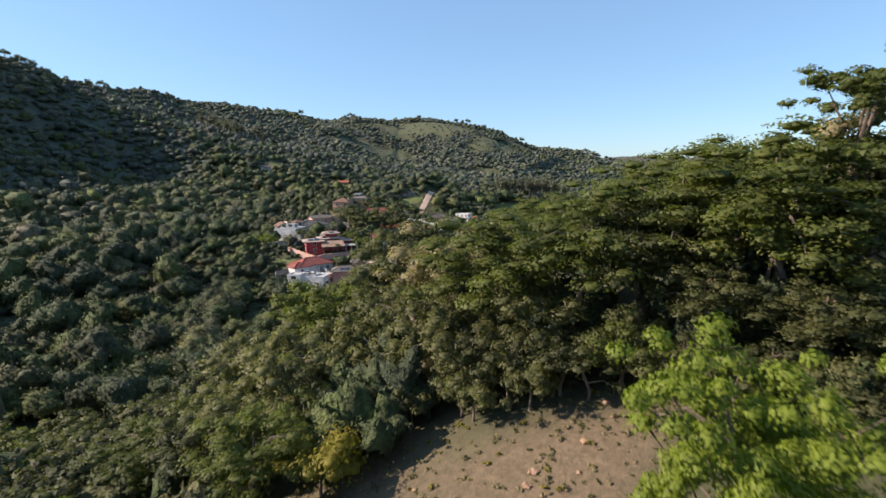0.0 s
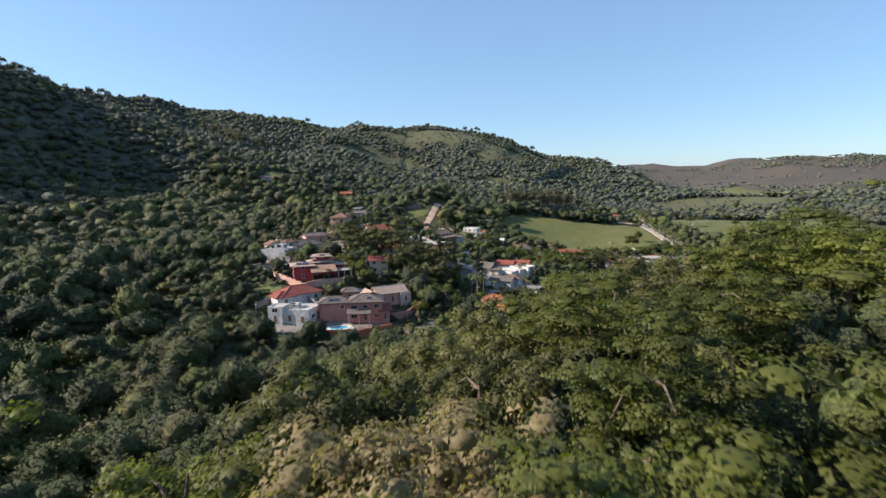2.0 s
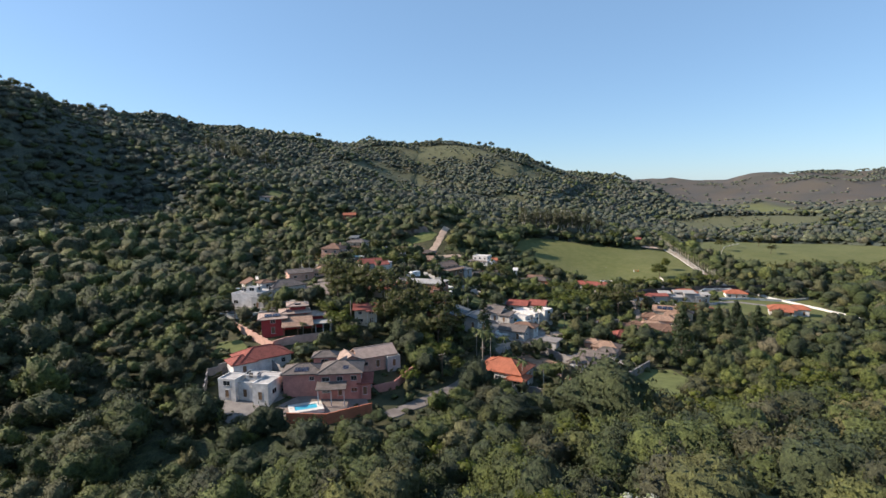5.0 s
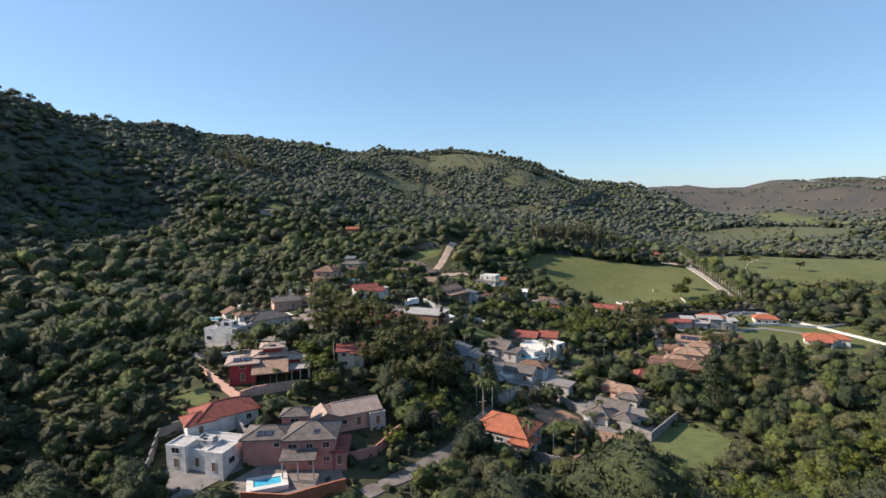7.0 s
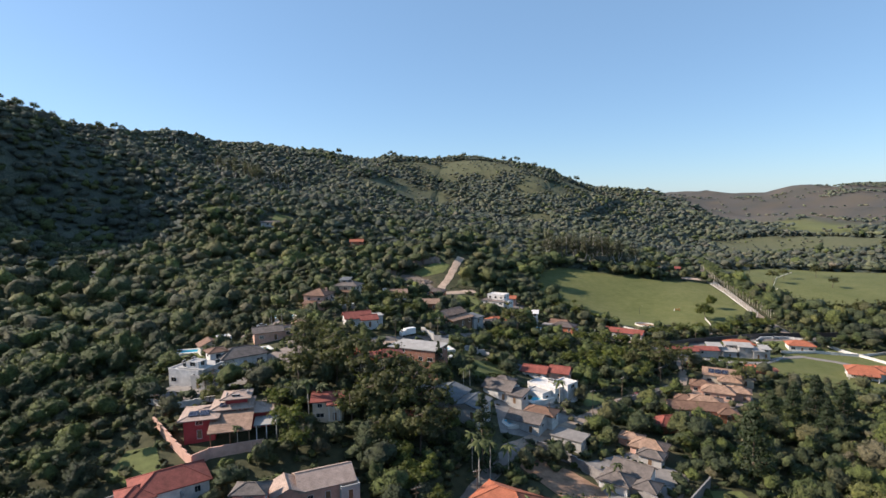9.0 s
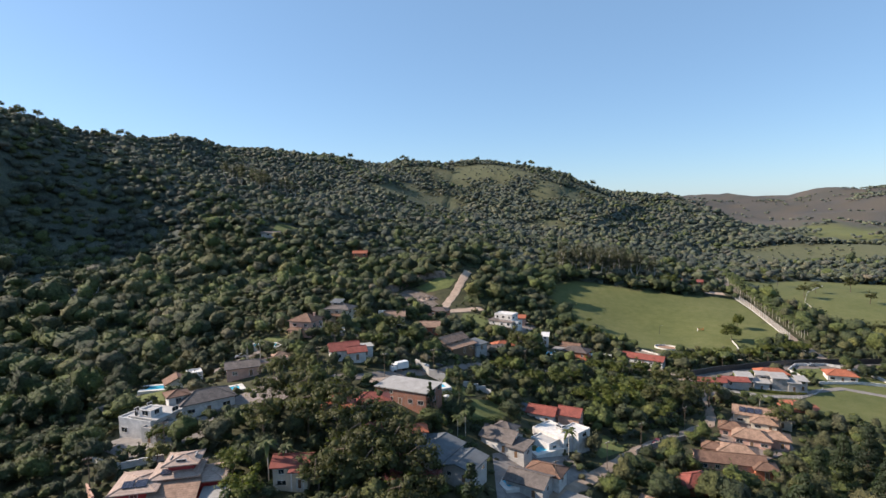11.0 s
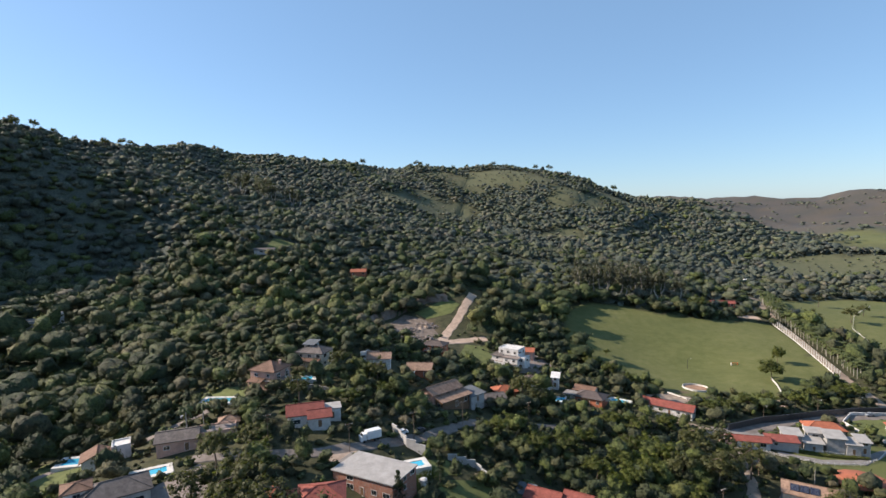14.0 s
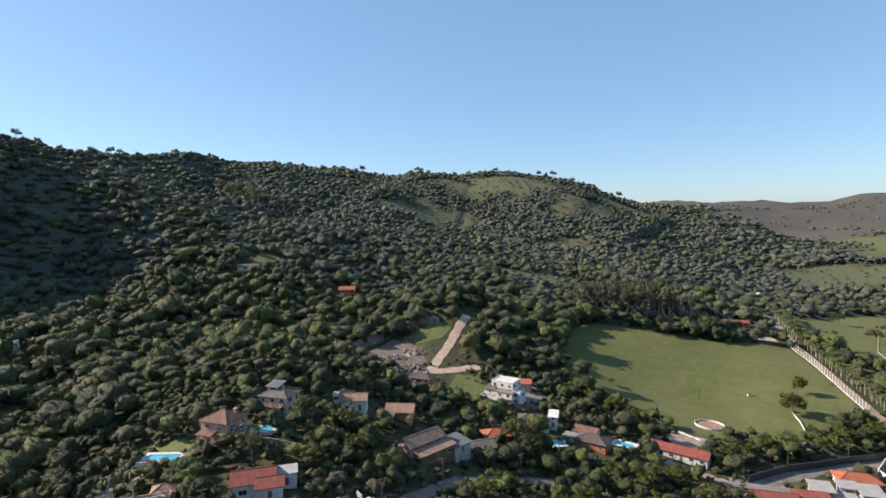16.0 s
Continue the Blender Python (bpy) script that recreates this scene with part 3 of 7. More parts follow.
def house(label, x, y, yaw, wings, frame_mat=None, base=0.0, group="houses of the village", clear=None, category="house", name="house"):
    """A house of wings (dx, dy, w, d, floor height, wall height, roof kind, rise, roof axis, wall material, roof material)."""
    z = gz(x, y) + base
    root = thing(name, x, y, z, yaw, label, category, group)
    rng = random.Random(int(x * 31 + y * 17))
    far = math.hypot(x - 20, y - 150)
    for k, (dx, dy, w, d, zf, h, kind, rise, axis, wall, roof) in enumerate(wings):
        bm = bmesh.new()
        foot = 3.5 if zf < 0.5 else 0.0
        add_box(bm, dx, dy, zf + (h - foot) / 2, w, d, h + foot)
        zt = zf + h
        if kind == "flat":
            for s in (-1, 1):
                add_box(bm, dx, dy + s * (d / 2 - 0.1), zt + 0.25, w + 0.1, 0.25, 0.5)
                add_box(bm, dx + s * (w / 2 - 0.1), dy, zt + 0.25, 0.25, d - 0.35, 0.5)
        if kind == "gable":
            W, D = (w / 2, d / 2)
            for s in (-1, 1):
                if axis == "x":
                    tri = [(s * (W - 0.1), -D, zt), (s * (W - 0.1), D, zt), (s * (W - 0.1), 0, zt + rise * 0.9)]
                else:
                    tri = [(-W, s * (D - 0.1), zt), (W, s * (D - 0.1), zt), (0, s * (D - 0.1), zt + rise * 0.9)]
                bm.faces.new([bm.verts.new((dx + a, dy + b, c)) for a, b, c in tri])
        if kind == "porch":
            bm.free()
        else:
            part("wall", bm, wall, root)
        bm = bmesh.new()
        if kind == "flat":
            add_box(bm, dx, dy, zt + 0.06, w - 0.4, d - 0.4, 0.12)
            part("roof", bm, roof, root)
        elif kind == "slab":
            add_box(bm, dx, dy, zt + 0.14, w + 0.7, d + 0.7, 0.28)
            part("roof", bm, roof, root)
        elif kind == "porch":
            add_roof(bm, w, d, zt, rise, 0.4, "mono", axis, dx, dy)
            part("porch_roof", bm, roof, root)
            for sx in (-1, 0, 1):
                bm = bmesh.new()
                add_box(bm, dx + sx * (w / 2 - 0.2), dy - d / 2 + 0.2, zf + (h - 2) / 2, 0.25, 0.25, h + 2)
                part("post", bm, wall, root)
        else:
            over = 1.2 if kind == "wide" else 0.3 if rise < 0.6 else 0.65
            kind = "hip" if kind == "wide" else kind
            add_roof(bm, w, d, zt, rise, over, kind, axis, dx, dy)
            ob = part("roof", bm, roof, root)
            if kind in ("hip", "gable"):
                bm = bmesh.new()
                ridge_caps(bm, w, d, zt + 0.02, rise, over, kind, axis, dx, dy)
                part("ridge_tiles", bm, roof, ob)
        if kind == "porch":
            continue
        n_st = max(1, round(h / 3.0))
        for st in range(n_st):
            zw = zf + st * (h / n_st) + 0.95
            for face, span, ox, oy in (((0, -1), w, 0, -d / 2), ((1, 0), d, w / 2, 0), ((-1, 0), d, -w / 2, 0), ((0, 1), w, 0, d / 2)):
                if face == (0, 1) and far < 200:
                    continue
                m = max(1, int(span / 3.6))
                for i in range(m):
                    if rng.random() < 0.2:
                        continue
                    f = (i + 0.5) / m - 0.5
                    wx, wy = dx + ox + abs(face[1]) * f * span, dy + oy + abs(face[0]) * f * span
                    # skip openings that another wing covers
                    if any(q is not wings[k] and abs(wx + face[0] * 0.3 - q[0]) < q[2] / 2 and abs(wy + face[1] * 0.3 - q[1]) < q[3] / 2 and q[6] != "porch" and q[4] <= zw < q[4] + q[5] for q in wings):
                        continue
                    if st == 0 and face == (0, -1) and i == m // 2 and zf < 0.5:
                        window_part(root, wx, wy, zf + 0.05, 1.1, 2.1, face, frame_mat or WHITE, True)
                    else:
                        window_part(root, wx, wy, zw, rng.choice((1.2, 1.5, 2.0)), rng.choice((1.1, 1.3)), face, frame_mat or WHITE)
    r = max(math.hypot(q[0], q[1]) + 0.5 * math.hypot(q[2], q[3]) * 0.75 for q in wings)
    CLEAR.append((x, y, clear or r))
    return root


def roof_panels(root, spots, tilt, az=0.0):
    """Solar panels lying on a roof slope."""
    for x, y, z, w, d in spots:
        bm = bmesh.new()
        vs = add_box(bm, x, y, z, w, d, 0.1)
        bmesh.ops.rotate(bm, cent=(x, y, z), matrix=Matrix.Rotation(radians(az), 3, "Z") @ Matrix.Rotation(radians(tilt), 3, "X"), verts=vs)
        part("solar_panel", bm, SOLAR, root, "dark blue solar panel")


def chimney(root, x, y, z, mat):
    bm = bmesh.new()
    add_box(bm, x, y, z, 0.7, 0.7, 2.0)
    add_box(bm, x, y, z + 1.05, 0.95, 0.95, 0.14)
    part("chimney", bm, mat, root)


def balcony(root, x, y, z, w, d, rail):
    """A slab with a railing."""
    bm = bmesh.new()
    add_box(bm, x, y, z, w, d, 0.18)
    ob = part("balcony", bm, CONCRETE, root)
    bm = bmesh.new()
    n = max(3, int(w / 0.5))
    for i in range(n + 1):
        add_box(bm, x - w / 2 + w * i / n, y - d / 2 + 0.05, z + 0.5, 0.05, 0.05, 0.9)
    add_box(bm, x, y - d / 2 + 0.05, z + 0.98, w, 0.07, 0.07)
    for s in (-1, 1):
        add_box(bm, x + s * (w / 2 - 0.03), y, z + 0.98, 0.06, d, 0.07)
    part("railing", bm, rail, ob)


def build_houses():
    F, G, H, M, S, P = "flat", "gable", "hip", "mono", "slab", "porch"
    # white flat-roofed house inside grey garden walls
    house("white flat-roofed modern house with stepped parapets", -49, 194, -10, [
        (0, 0, 14, 9, 0, 3.6, F, 0, "x", WHITE, PALE_GREY), (-4.5, -3.2, 5, 5, 0, 4.6, F, 0, "x", WHITE, PALE_GREY), (0.5, -1, 3, 2.4, 3.6, 1.4, S, 0, "x", WHITE, PALE_GREY),
        (5, -2.5, 4.5, 6, 0, 3.9, F, 0, "x", WHITE, PALE_GREY)])
    root = house("large pink house with grey tiled roofs and poolside porch", -29, 196.5, 8, [
        (3, 0, 11, 9, 0, 6.2, H, 2.0, "x", PINK, TILE_GREY), (-7, 0.5, 10, 7, 0, 6.0, H, 1.6, "x", PINK, TILE_GREY), (1, -6, 7, 4, 0, 3.2, P, 1.0, "x", WHITE, TILE_GREY),
        (-2, 6.5, 6, 4, 2.5, 5.5, H, 1.2, "x", PINK, TILE_GREY), (9.5, -1.5, 3, 6, 0, 3.2, M, 0.8, "x", PINK, TILE_RED)])
    roof_panels(root, [(-8.2, -1.9, 6.75, 1.7, 1.6), (-6.3, -1.9, 6.75, 1.7, 1.6), (4.5, -2.8, 7.1, 1.5, 1.4)], 22)
    house("pink house with orange tiled gable roof", -21.9, 211.5, 30, [
        (2, 0, 11, 8, 0, 3.4, G, 2.0, "x", SALMON, TILE_PALE), (-6, -1, 6, 6, 0, 3.2, G, 1.6, "y", SALMON, TILE_PALE), (6.5, -3.5, 4, 4, 0, 2.6, F, 0, "x", PALE_GREY, METAL_ROOF)])
    house("white-walled house with dark red tiled roof", -51.8, 206.5, 40, [
        (0, 0, 14, 9, 0, 3.2, H, 2.4, "x", WHITE, TILE_RED), (-6.5, -2, 6, 6, 0, 3.0, H, 1.6, "x", WHITE, TILE_RED)])
    root = house("red house with stacked tan tiled roofs and open veranda", -49.5, 227, 20, [
        (-6, 1, 7, 8, 0, 5.0, "wide", 0.9, "x", RED_WALL, TILE_PALE), (1, 3.5, 8, 6, 0, 5.6, "wide", 1.0, "x", RED_WALL, TILE_PALE), (2, 4, 5, 4.6, 6.2, 1.5, "wide", 0.8, "x", RED_WALL, TILE_PALE),
        (7, 3, 6, 6, 0, 4.4, "wide", 0.9, "x", RED_WALL, TILE_PALE), (1.5, -4.2, 9, 7.4, 0, 3.0, P, 2.0, "x", WOOD, TILE_TAN), (9.5, -3, 5, 4, 0, 2.7, P, 0.4, "x", WHITE, METAL_ROOF)])
    roof_panels(root, [(-7.4, -1.4, 5.72, 2.2, 2.2), (-4.9, -1.4, 5.72, 2.2, 2.2), (-1.0, 1.4, 6.28, 1.8, 1.8)], 11)
    house("white two-storey house with flat roof slab", -74.5, 254, -12, [
        (0, 0, 11, 8, 0, 4.4, F, 0, "x", WHITE, PALE_GREY), (2, 1, 9, 8, 4.4, 0.5, S, 0, "x", WHITE, PALE_GREY), (2.5, -1, 4, 3.5, 4.7, 1.9, F, 0, "x", WHITE, PALE_GREY), (6.5, -2, 5, 7, 0, 3.4, F, 0, "x", PALE_GREY, CONCRETE)])
    house("white house with grey tiled hip roof", -66, 267, 44, [
        (0, 0, 14, 9, 0, 3.6, H, 2.2, "x", WHITE, TILE_GREY), (-7, 2, 5, 5, 0, 5.4, H, 1.0, "x", WHITE, TILE_BROWN)])
    house("small cream house with red tiled roof", -27.3, 238.5, 10, [(0, 0, 7.5, 6, 0, 5.2, G, 1.5, "x", CREAM, TILE_RED), (2, -3.8, 3, 2.6, 2.6, 2.4, P, 0.4, "x", WHITE, TILE_RED)])
    house("grey-walled house with wide orange tiled roof", 19.4, 214.5, -28, [
        (0, 0, 14, 10, -2.2, 6.8, H, 2.6, "x", PALE_GREY, TILE_ORANGE), (6, -4, 5, 5, -2, 5.4, H, 1.2, "x", PALE_GREY, TILE_ORANGE)])
    house("house with patched orange tiled roofs", 40.2, 199.5, 30, [
        (0, 0, 7, 5, 0, 3.0, G, 1.5, "x", GREY_WALL, TILE_ORANGE), (-4, 4, 5, 4, 0, 3.2, H, 1.0, "x", GREY_WALL, TILE_BROWN), (1, -5, 4, 3.5, -1, 2.8, M, 0.7, "x", GREY_WALL, TILE_ORANGE)])
    house("white gabled house behind a block wall", 51.7, 239.6, -32, [
        (0, 0, 9, 6, 0, 3.4, G, 2.0, "x", WHITE, TILE_GREY), (-2, -6, 7, 6, 0, 3.2, H, 1.6, "x", WHITE, TILE_GREY), (5, -5, 5, 5, 0, 3.0, H, 1.3, "x", WHITE, TILE_GREY)])
    house("low house with weathered tan tiled roofs", 60.5, 257.5, -30, [
        (0, 0, 9, 6, 0, 3.0, H, 1.7, "x", SALMON, TILE_TAN), (-6, 3, 6, 4.5, 0, 2.9, H, 1.2, "x", SALMON, TILE_TAN), (2, -5, 6, 4, 0, 2.9, H, 1.1, "x", PALE_GREY, TILE_GREY)])
    house("small house with faded red tiled roof", 72, 279, 18, [(0, 0, 9, 7, 0, 3.0, H, 1.8, "x", RUST_WALL, TILE_RED)])
    house("long low house with brown tiled roof", 87.5, 296.5, -8, [(0, 0, 19, 7, 0, 3.0, G, 1.8, "x", SALMON, TILE_BROWN), (9, -3, 6, 5, 0, 2.9, H, 1.3, "x", RUST_WALL, TILE_BROWN)])
    root = house("tan tiled house with solar panels on the roof", 113, 340, -22, [
        (0, 0, 14, 8, 0, 3.6, G, 2.2, "x", CREAM, TILE_TAN), (3, -6, 8, 5, 0, 2.9, H, 1.4, "x", CREAM, TILE_TAN), (9, 1, 6, 7, 0, 3.0, G, 1.5, "y", CREAM, TILE_DARK)])
    for i in range(3):
        bm = bmesh.new()
        vs = add_box(bm, -4 + i * 2.6, -2.3, 4.95, 2.3, 2.6, 0.1)
        bmesh.ops.rotate(bm, cent=(-4 + i * 2.6, -2.3, 4.95), matrix=Matrix.Rotation(radians(25), 3, "X"), verts=vs)
        part("solar_panel", bm, SOLAR, root, "dark blue solar panel")
    house("rambling house with brown tiled hip roofs", 103, 318, -22, [
        (0, 0, 11, 7, 0, 3.2, H, 2.0, "x", SALMON, TILE_TAN), (-6, 5, 8, 6, 0, 3.2, H, 1.7, "x", SALMON, TILE_BROWN), (7, 3, 8, 6, 0, 3.1, H, 1.6, "x", SALMON, TILE_TAN)])
    house("low house with brown tiled roof and dark eaves", 93, 304, -18, [(0, 0, 11, 7, 0, 3.0, H, 1.8, "x", SALMON, TILE_TAN), (-7, 1, 6, 5, 0, 2.8, H, 1.2, "x", SALMON, TILE_BROWN)])
    house("big shed house under a blue-grey sheet roof", 4, 262, -22, [
        (-3, 0, 11, 12, 0, 3.8, G, 1.6, "y", PALE_GREY, METAL_BLUE), (7, -2, 8, 9, 0, 3.4, G, 1.2, "y", PALE_GREY, METAL_BLUE)])
    house("white modern house with flat white roofs", 35, 292.5, -42, [
        (0, 0, 12, 8, 0, 3.6, F, 0, "x", WHITE, WHITE), (5, 3.5, 6, 6, 0, 4.6, F, 0, "x", WHITE, WHITE), (1, -6.5, 7, 5, 0, 3.0, F, 0, "x", WHITE, PALE_GREY), (1.5, 0.5, 2.2, 1.8, 3.7, 1.3, S, 0, "x", WHITE, WHITE)])
    house("house with grey gable roofs and white end wall", 18.5, 280, -28, [
        (0, 0, 10, 7, 0, 3.4, G, 2.2, "x", WHITE, TILE_GREY), (-2, 6, 6, 5, 0, 3.4, H, 1.4, "x", CREAM, TILE_GREY), (7, -2, 5, 5, 0, 3.0, M, 0.8, "x", PALE_GREY, TILE_GREY)])
    house("white house with twin red tiled gable roofs", 34.6, 307, -20, [
        (-3, 0, 9, 6, 0, 3.2, G, 1.9, "x", WHITE, TILE_RED), (6, 2, 7, 6, 0, 3.4, G, 1.9, "x", SALMON, TILE_RED), (-9, 1, 4, 4, 0, 2.8, M, 0.8, "x", WHITE, METAL_BLUE)])
    house("brick house with broad pale flat roof", -11, 290, -18, [
        (0, 0, 18, 11, 0, 4.6, S, 0, "x", brickwork("red_brick", (0.42, 0.17, 0.11)), METAL_ROOF), (-9, 3, 7, 7, 0, 3.2, S, 0, "x", CREAM, CONCRETE)])
    house("red tiled pavilion-roofed house with raised lantern", -25.2, 271.5, 20, [
        (-3, 0, 9, 8, 0, 3.4, H, 1.6, "x", CREAM, TILE_ORANGE), (7, 2, 10, 8, 0, 3.2, H, 1.7, "x", CREAM, TILE_RED), (-3, 0, 3.4, 3.2, 4.4, 1.3, H, 1.1, "x", RUST_WALL, TILE_ORANGE)])
    house("small house with orange tiled roof", -5.6, 268.5, 15, [(0, 0, 7, 5, 0, 3.0, H, 1.3, "x", WHITE, TILE_ORANGE)])
    house("white poolside house with brown tiled gable roof", -87, 285, 40, [
        (0, 0, 7, 6, 0, 3.2, G, 1.9, "y", WHITE, TILE_BROWN), (5.5, 2.5, 4.5, 5, 0, 4.4, F, 0, "x", WHITE, WHITE)])
    house("pale pink house with half-roofed terraces", -65, 295, 30, [
        (-4, 0, 10, 8, 0, 3.2, G, 1.4, "x", SALMON, TILE_GREY), (6, 1, 10, 6, 0, 3.0, F, 0, "x", SALMON, PAVING), (9, 6, 5, 4, 0, 3.2, H, 1.3, "x", CREAM, TILE_TAN)])
    house("white house with red tiled gable roofs", -39, 311, 26, [
        (0, 0, 10, 8, 0, 3.6, G, 2.0, "x", WHITE, TILE_RED), (4, -3, 6, 6, 0, 3.0, G, 1.4, "x", WHITE, TILE_RED), (8, 2, 5, 5, 0, 3.0, S, 0, "x", WHITE, METAL_ROOF)])
    root = house("pink two-storey house with brown hip roof", -63.2, 336, -10, [
        (0, 0, 10, 9, 0, 6.2, H, 2.4, "x", SALMON, TILE_BROWN), (-1.5, -5.8, 5, 3, 0, 3.0, P, 0.9, "x", SALMON, TILE_BROWN), (6, -1, 3, 5, 2.8, 0.3, S, 0, "x", SALMON, PAVING)])
    balcony(root, 1.5, -5.1, 3.0, 5, 1.2, WOOD)
    chimney(root, 3.0, 1.5, 7.6, SALMON)
    root = house("cream two-storey house with grey-brown roofs", -54.8, 355.5, -8, [
        (0, 0, 11, 8, 0, 5.6, H, 2.0, "x", CREAM, TILE_GREY), (-2, 1, 4, 4, 5.6, 2.4, M, 0.9, "x", PALE_GREY, METAL_BLUE), (0, -5, 9, 3, 0, 3.0, P, 0.7, "x", CREAM, TILE_BROWN)])
    balcony(root, 0, -4.7, 3.0, 9, 1.4, WOOD)
    house("white house with orange tiled roof and water tower", -34, 372, 12, [
        (0, 0, 9, 6, 0, 3.8, G, 1.8, "x", WHITE, TILE_TAN), (-6.5, 0, 2.2, 2.2, 0, 5.6, F, 0, "x", WHITE, WHITE), (-4, 5, 6, 4, 0, 4.0, G, 1.0, "x", WHITE, TILE_TAN)])
    house("small house with rust-brown gable roof", -19, 381, 4, [(0, 0, 10, 7, 0, 3.0, G, 2.2, "x", RUST_WALL, TILE_TAN), (-5, -4, 6, 4, 0, 2.4, M, 0.7, "x", PALE_GREY, METAL_ROOF)])
    house("large house with tan tiled gable and long lean-to", -4.3, 357.5, 52, [
        (-1, 1, 14, 7, 0, 5.0, G, 2.2, "x", SALMON, TILE_TAN), (0, -4.5, 14, 4, 0, 3.2, M, 1.2, "x", WOOD, TILE_TAN), (10, -4, 7, 7, -0.5, 2.8, M, 0.9, "x", PALE_GREY, METAL_BLUE)])
    house("low grey-roofed garage house", 10.8, 371.5, 24, [(0, 0, 12, 7, 0, 3.0, G, 1.5, "x", PALE_GREY, TILE_GREY)])
    house("small house with bright orange tiled roof", 16.2, 388, 20, [(0, 0, 9, 7, 0, 3.0, H, 1.8, "x", RUST_WALL, TILE_ORANGE)])
    house("rust-red two-storey house with dark roof", -20.5, 424, -12, [(0, 0, 11, 7, 0, 5.4, H, 1.6, "x", RUST_WALL, TILE_DARK), (1, -4.6, 9, 2.4, 2.6, 0.25, S, 0, "x", RUST_WALL, CONCRETE)])
    root = house("white modern three-level house with balconies", 15.6, 433.5, -24, [
        (1, 2, 11, 8, 0, 8.6, F, 0, "x", WHITE, WHITE), (-4, -1, 6, 7, 0, 5.6, H, 1.3, "x", WHITE, TILE_GREY), (-2, -5.5, 11, 4, 0, 2.8, F, 0, "x", WHITE, PAVING), (4, -4, 8, 4, 0, 5.4, S, 0, "x", WHITE, PAVING), (8.5, 0, 4, 6, 0, 5.2, F, 0, "x", WHITE, WHITE)])
    balcony(root, 1, -2.6, 5.8, 9, 1.6, WHITE)
    balcony(root, 4, -6.6, 2.8, 7, 1.4, WHITE)
    house("small annex with orange tiled roof", 24.5, 448, -8, [(0, 0, 8, 6, 0, 4.2, G, 1.5, "x", SALMON, TILE_ORANGE)])
    house("house with dark brown hip roofs and white gable", 30.2, 410, -6, [(0, 0, 13, 8, 0, 3.2, H, 2.0, "x", WHITE, TILE_DARK), (8, 3, 3, 5, 0, 4.6, M, 1.0, "x", WHITE, WHITE)])
    house("rust house with dark weathered roofs", 53.5, 401, -24, [
        (0, 0, 12, 8, 0, 3.2, H, 1.9, "x", RUST_WALL, TILE_DARK), (-5, 7, 9, 6, 0, 3.2, G, 1.5, "x", CREAM, TILE_BROWN), (-9, -1, 5, 5, 0, 3.0, S, 0, "x", CREAM, CONCRETE)])
    house("stable with long red-brown tiled roof", 85.6, 403.5, -28, [(0, 0, 22, 6, 0, 3.0, G, 1.8, "x", WHITE, TILE_RED)])
    house("row of small red and white outbuildings", 109, 378, -6, [
        (0, 0, 14, 5, 0, 2.8, G, 1.2, "x", WHITE, TILE_RED), (-8, -2, 4, 4, 0, 3.0, F, 0, "x", SALMON, CONCRETE), (12, 2, 10, 4, 0, 2.8, M, 0.9, "x", PALE_GREY, TILE_RED)])
    house("grey two-storey modern house with mono-pitch metal roofs", 136.8, 383.5, -8, [
        (-10, 0, 6, 6, 0, 5.2, M, 0.6, "x", GREY_WALL, METAL_ROOF), (-3.5, -2, 6, 5, 0, 3.4, M, 0.6, "x", PALE_GREY, METAL_ROOF), (-1.5, 3, 5, 4, 0, 5.4, M, 0.6, "x", PALE_GREY, METAL_ROOF), (4, 0, 6, 6.5, 0, 5.6, M, 0.7, "x", GREY_WALL, METAL_ROOF), (9.5, -1, 4.5, 5.5, 0, 4.0, M, 0.6, "x", PALE_GREY, METAL_ROOF), (13.5, 1, 3.5, 6, 0, 4.6, M, 0.6, "x", PALE_GREY, METAL_ROOF)])
    house("low house with orange tiled roof", 144.4, 397.5, -6, [(0, 0, 13, 7, 0, 3.2, H, 1.9, "x", WHITE, TILE_ORANGE)])
    house("white house with orange hip roof in a walled lawn", 178, 403, -14, [(0, 0, 12, 8, 0, 3.2, H, 2.0, "x", WHITE, TILE_ORANGE)])
    house("white villa with broad orange tiled roofs", 184, 362, -24, [
        (0, 0, 13, 8, 0, 3.6, H, 2.0, "x", WHITE, TILE_ORANGE), (8, 4, 10, 7, 0, 3.4, H, 1.8, "x", WHITE, TILE_ORANGE), (-1, -6, 11, 4, 0, 3.0, P, 0.9, "x", WHITE, TILE_ORANGE)])
    house("small rust-red gate kiosk with pale roof", 107.2, 360, -20, [(0, 0, 4, 3.6, 0, 2.6, G, 0.9, "x", RUST_WALL, CONCRETE)])
    house("grey concrete house among the trees", -220, 394, 30, [(0, 0, 18, 8, 0, 3.4, F, 0, "x", GREY_WALL, CONCRETE), (6, 0, 6, 7, 3.4, 2.8, F, 0, "x", PALE_GREY, CONCRETE)], clear=11)
    house("long grey shed at the foot of the hill", -181, 553, 20, [(0, 0, 15, 6, 0, 3.0, G, 1.2, "x", PALE_GREY, TILE_GREY)], clear=11)
    house("white shed at the foot of the hill", -151, 530, 20, [(0, 0, 9, 5, 0, 2.8, M, 0.7, "x", WHITE, METAL_ROOF)], clear=8)
    house("small house with red tiled roof on the slope", -104, 553, 10, [(0, 0, 11, 7, 0, 5.6, G, 2.0, "x", RUST_WALL, TILE_ORANGE)], clear=9)
    house("red-roofed pavilion by the avenue", 170, 597, -10, [(0, 0, 16, 7, 0, 2.6, G, 1.4, "x", RUST_WALL, TILE_RED)], clear=14)
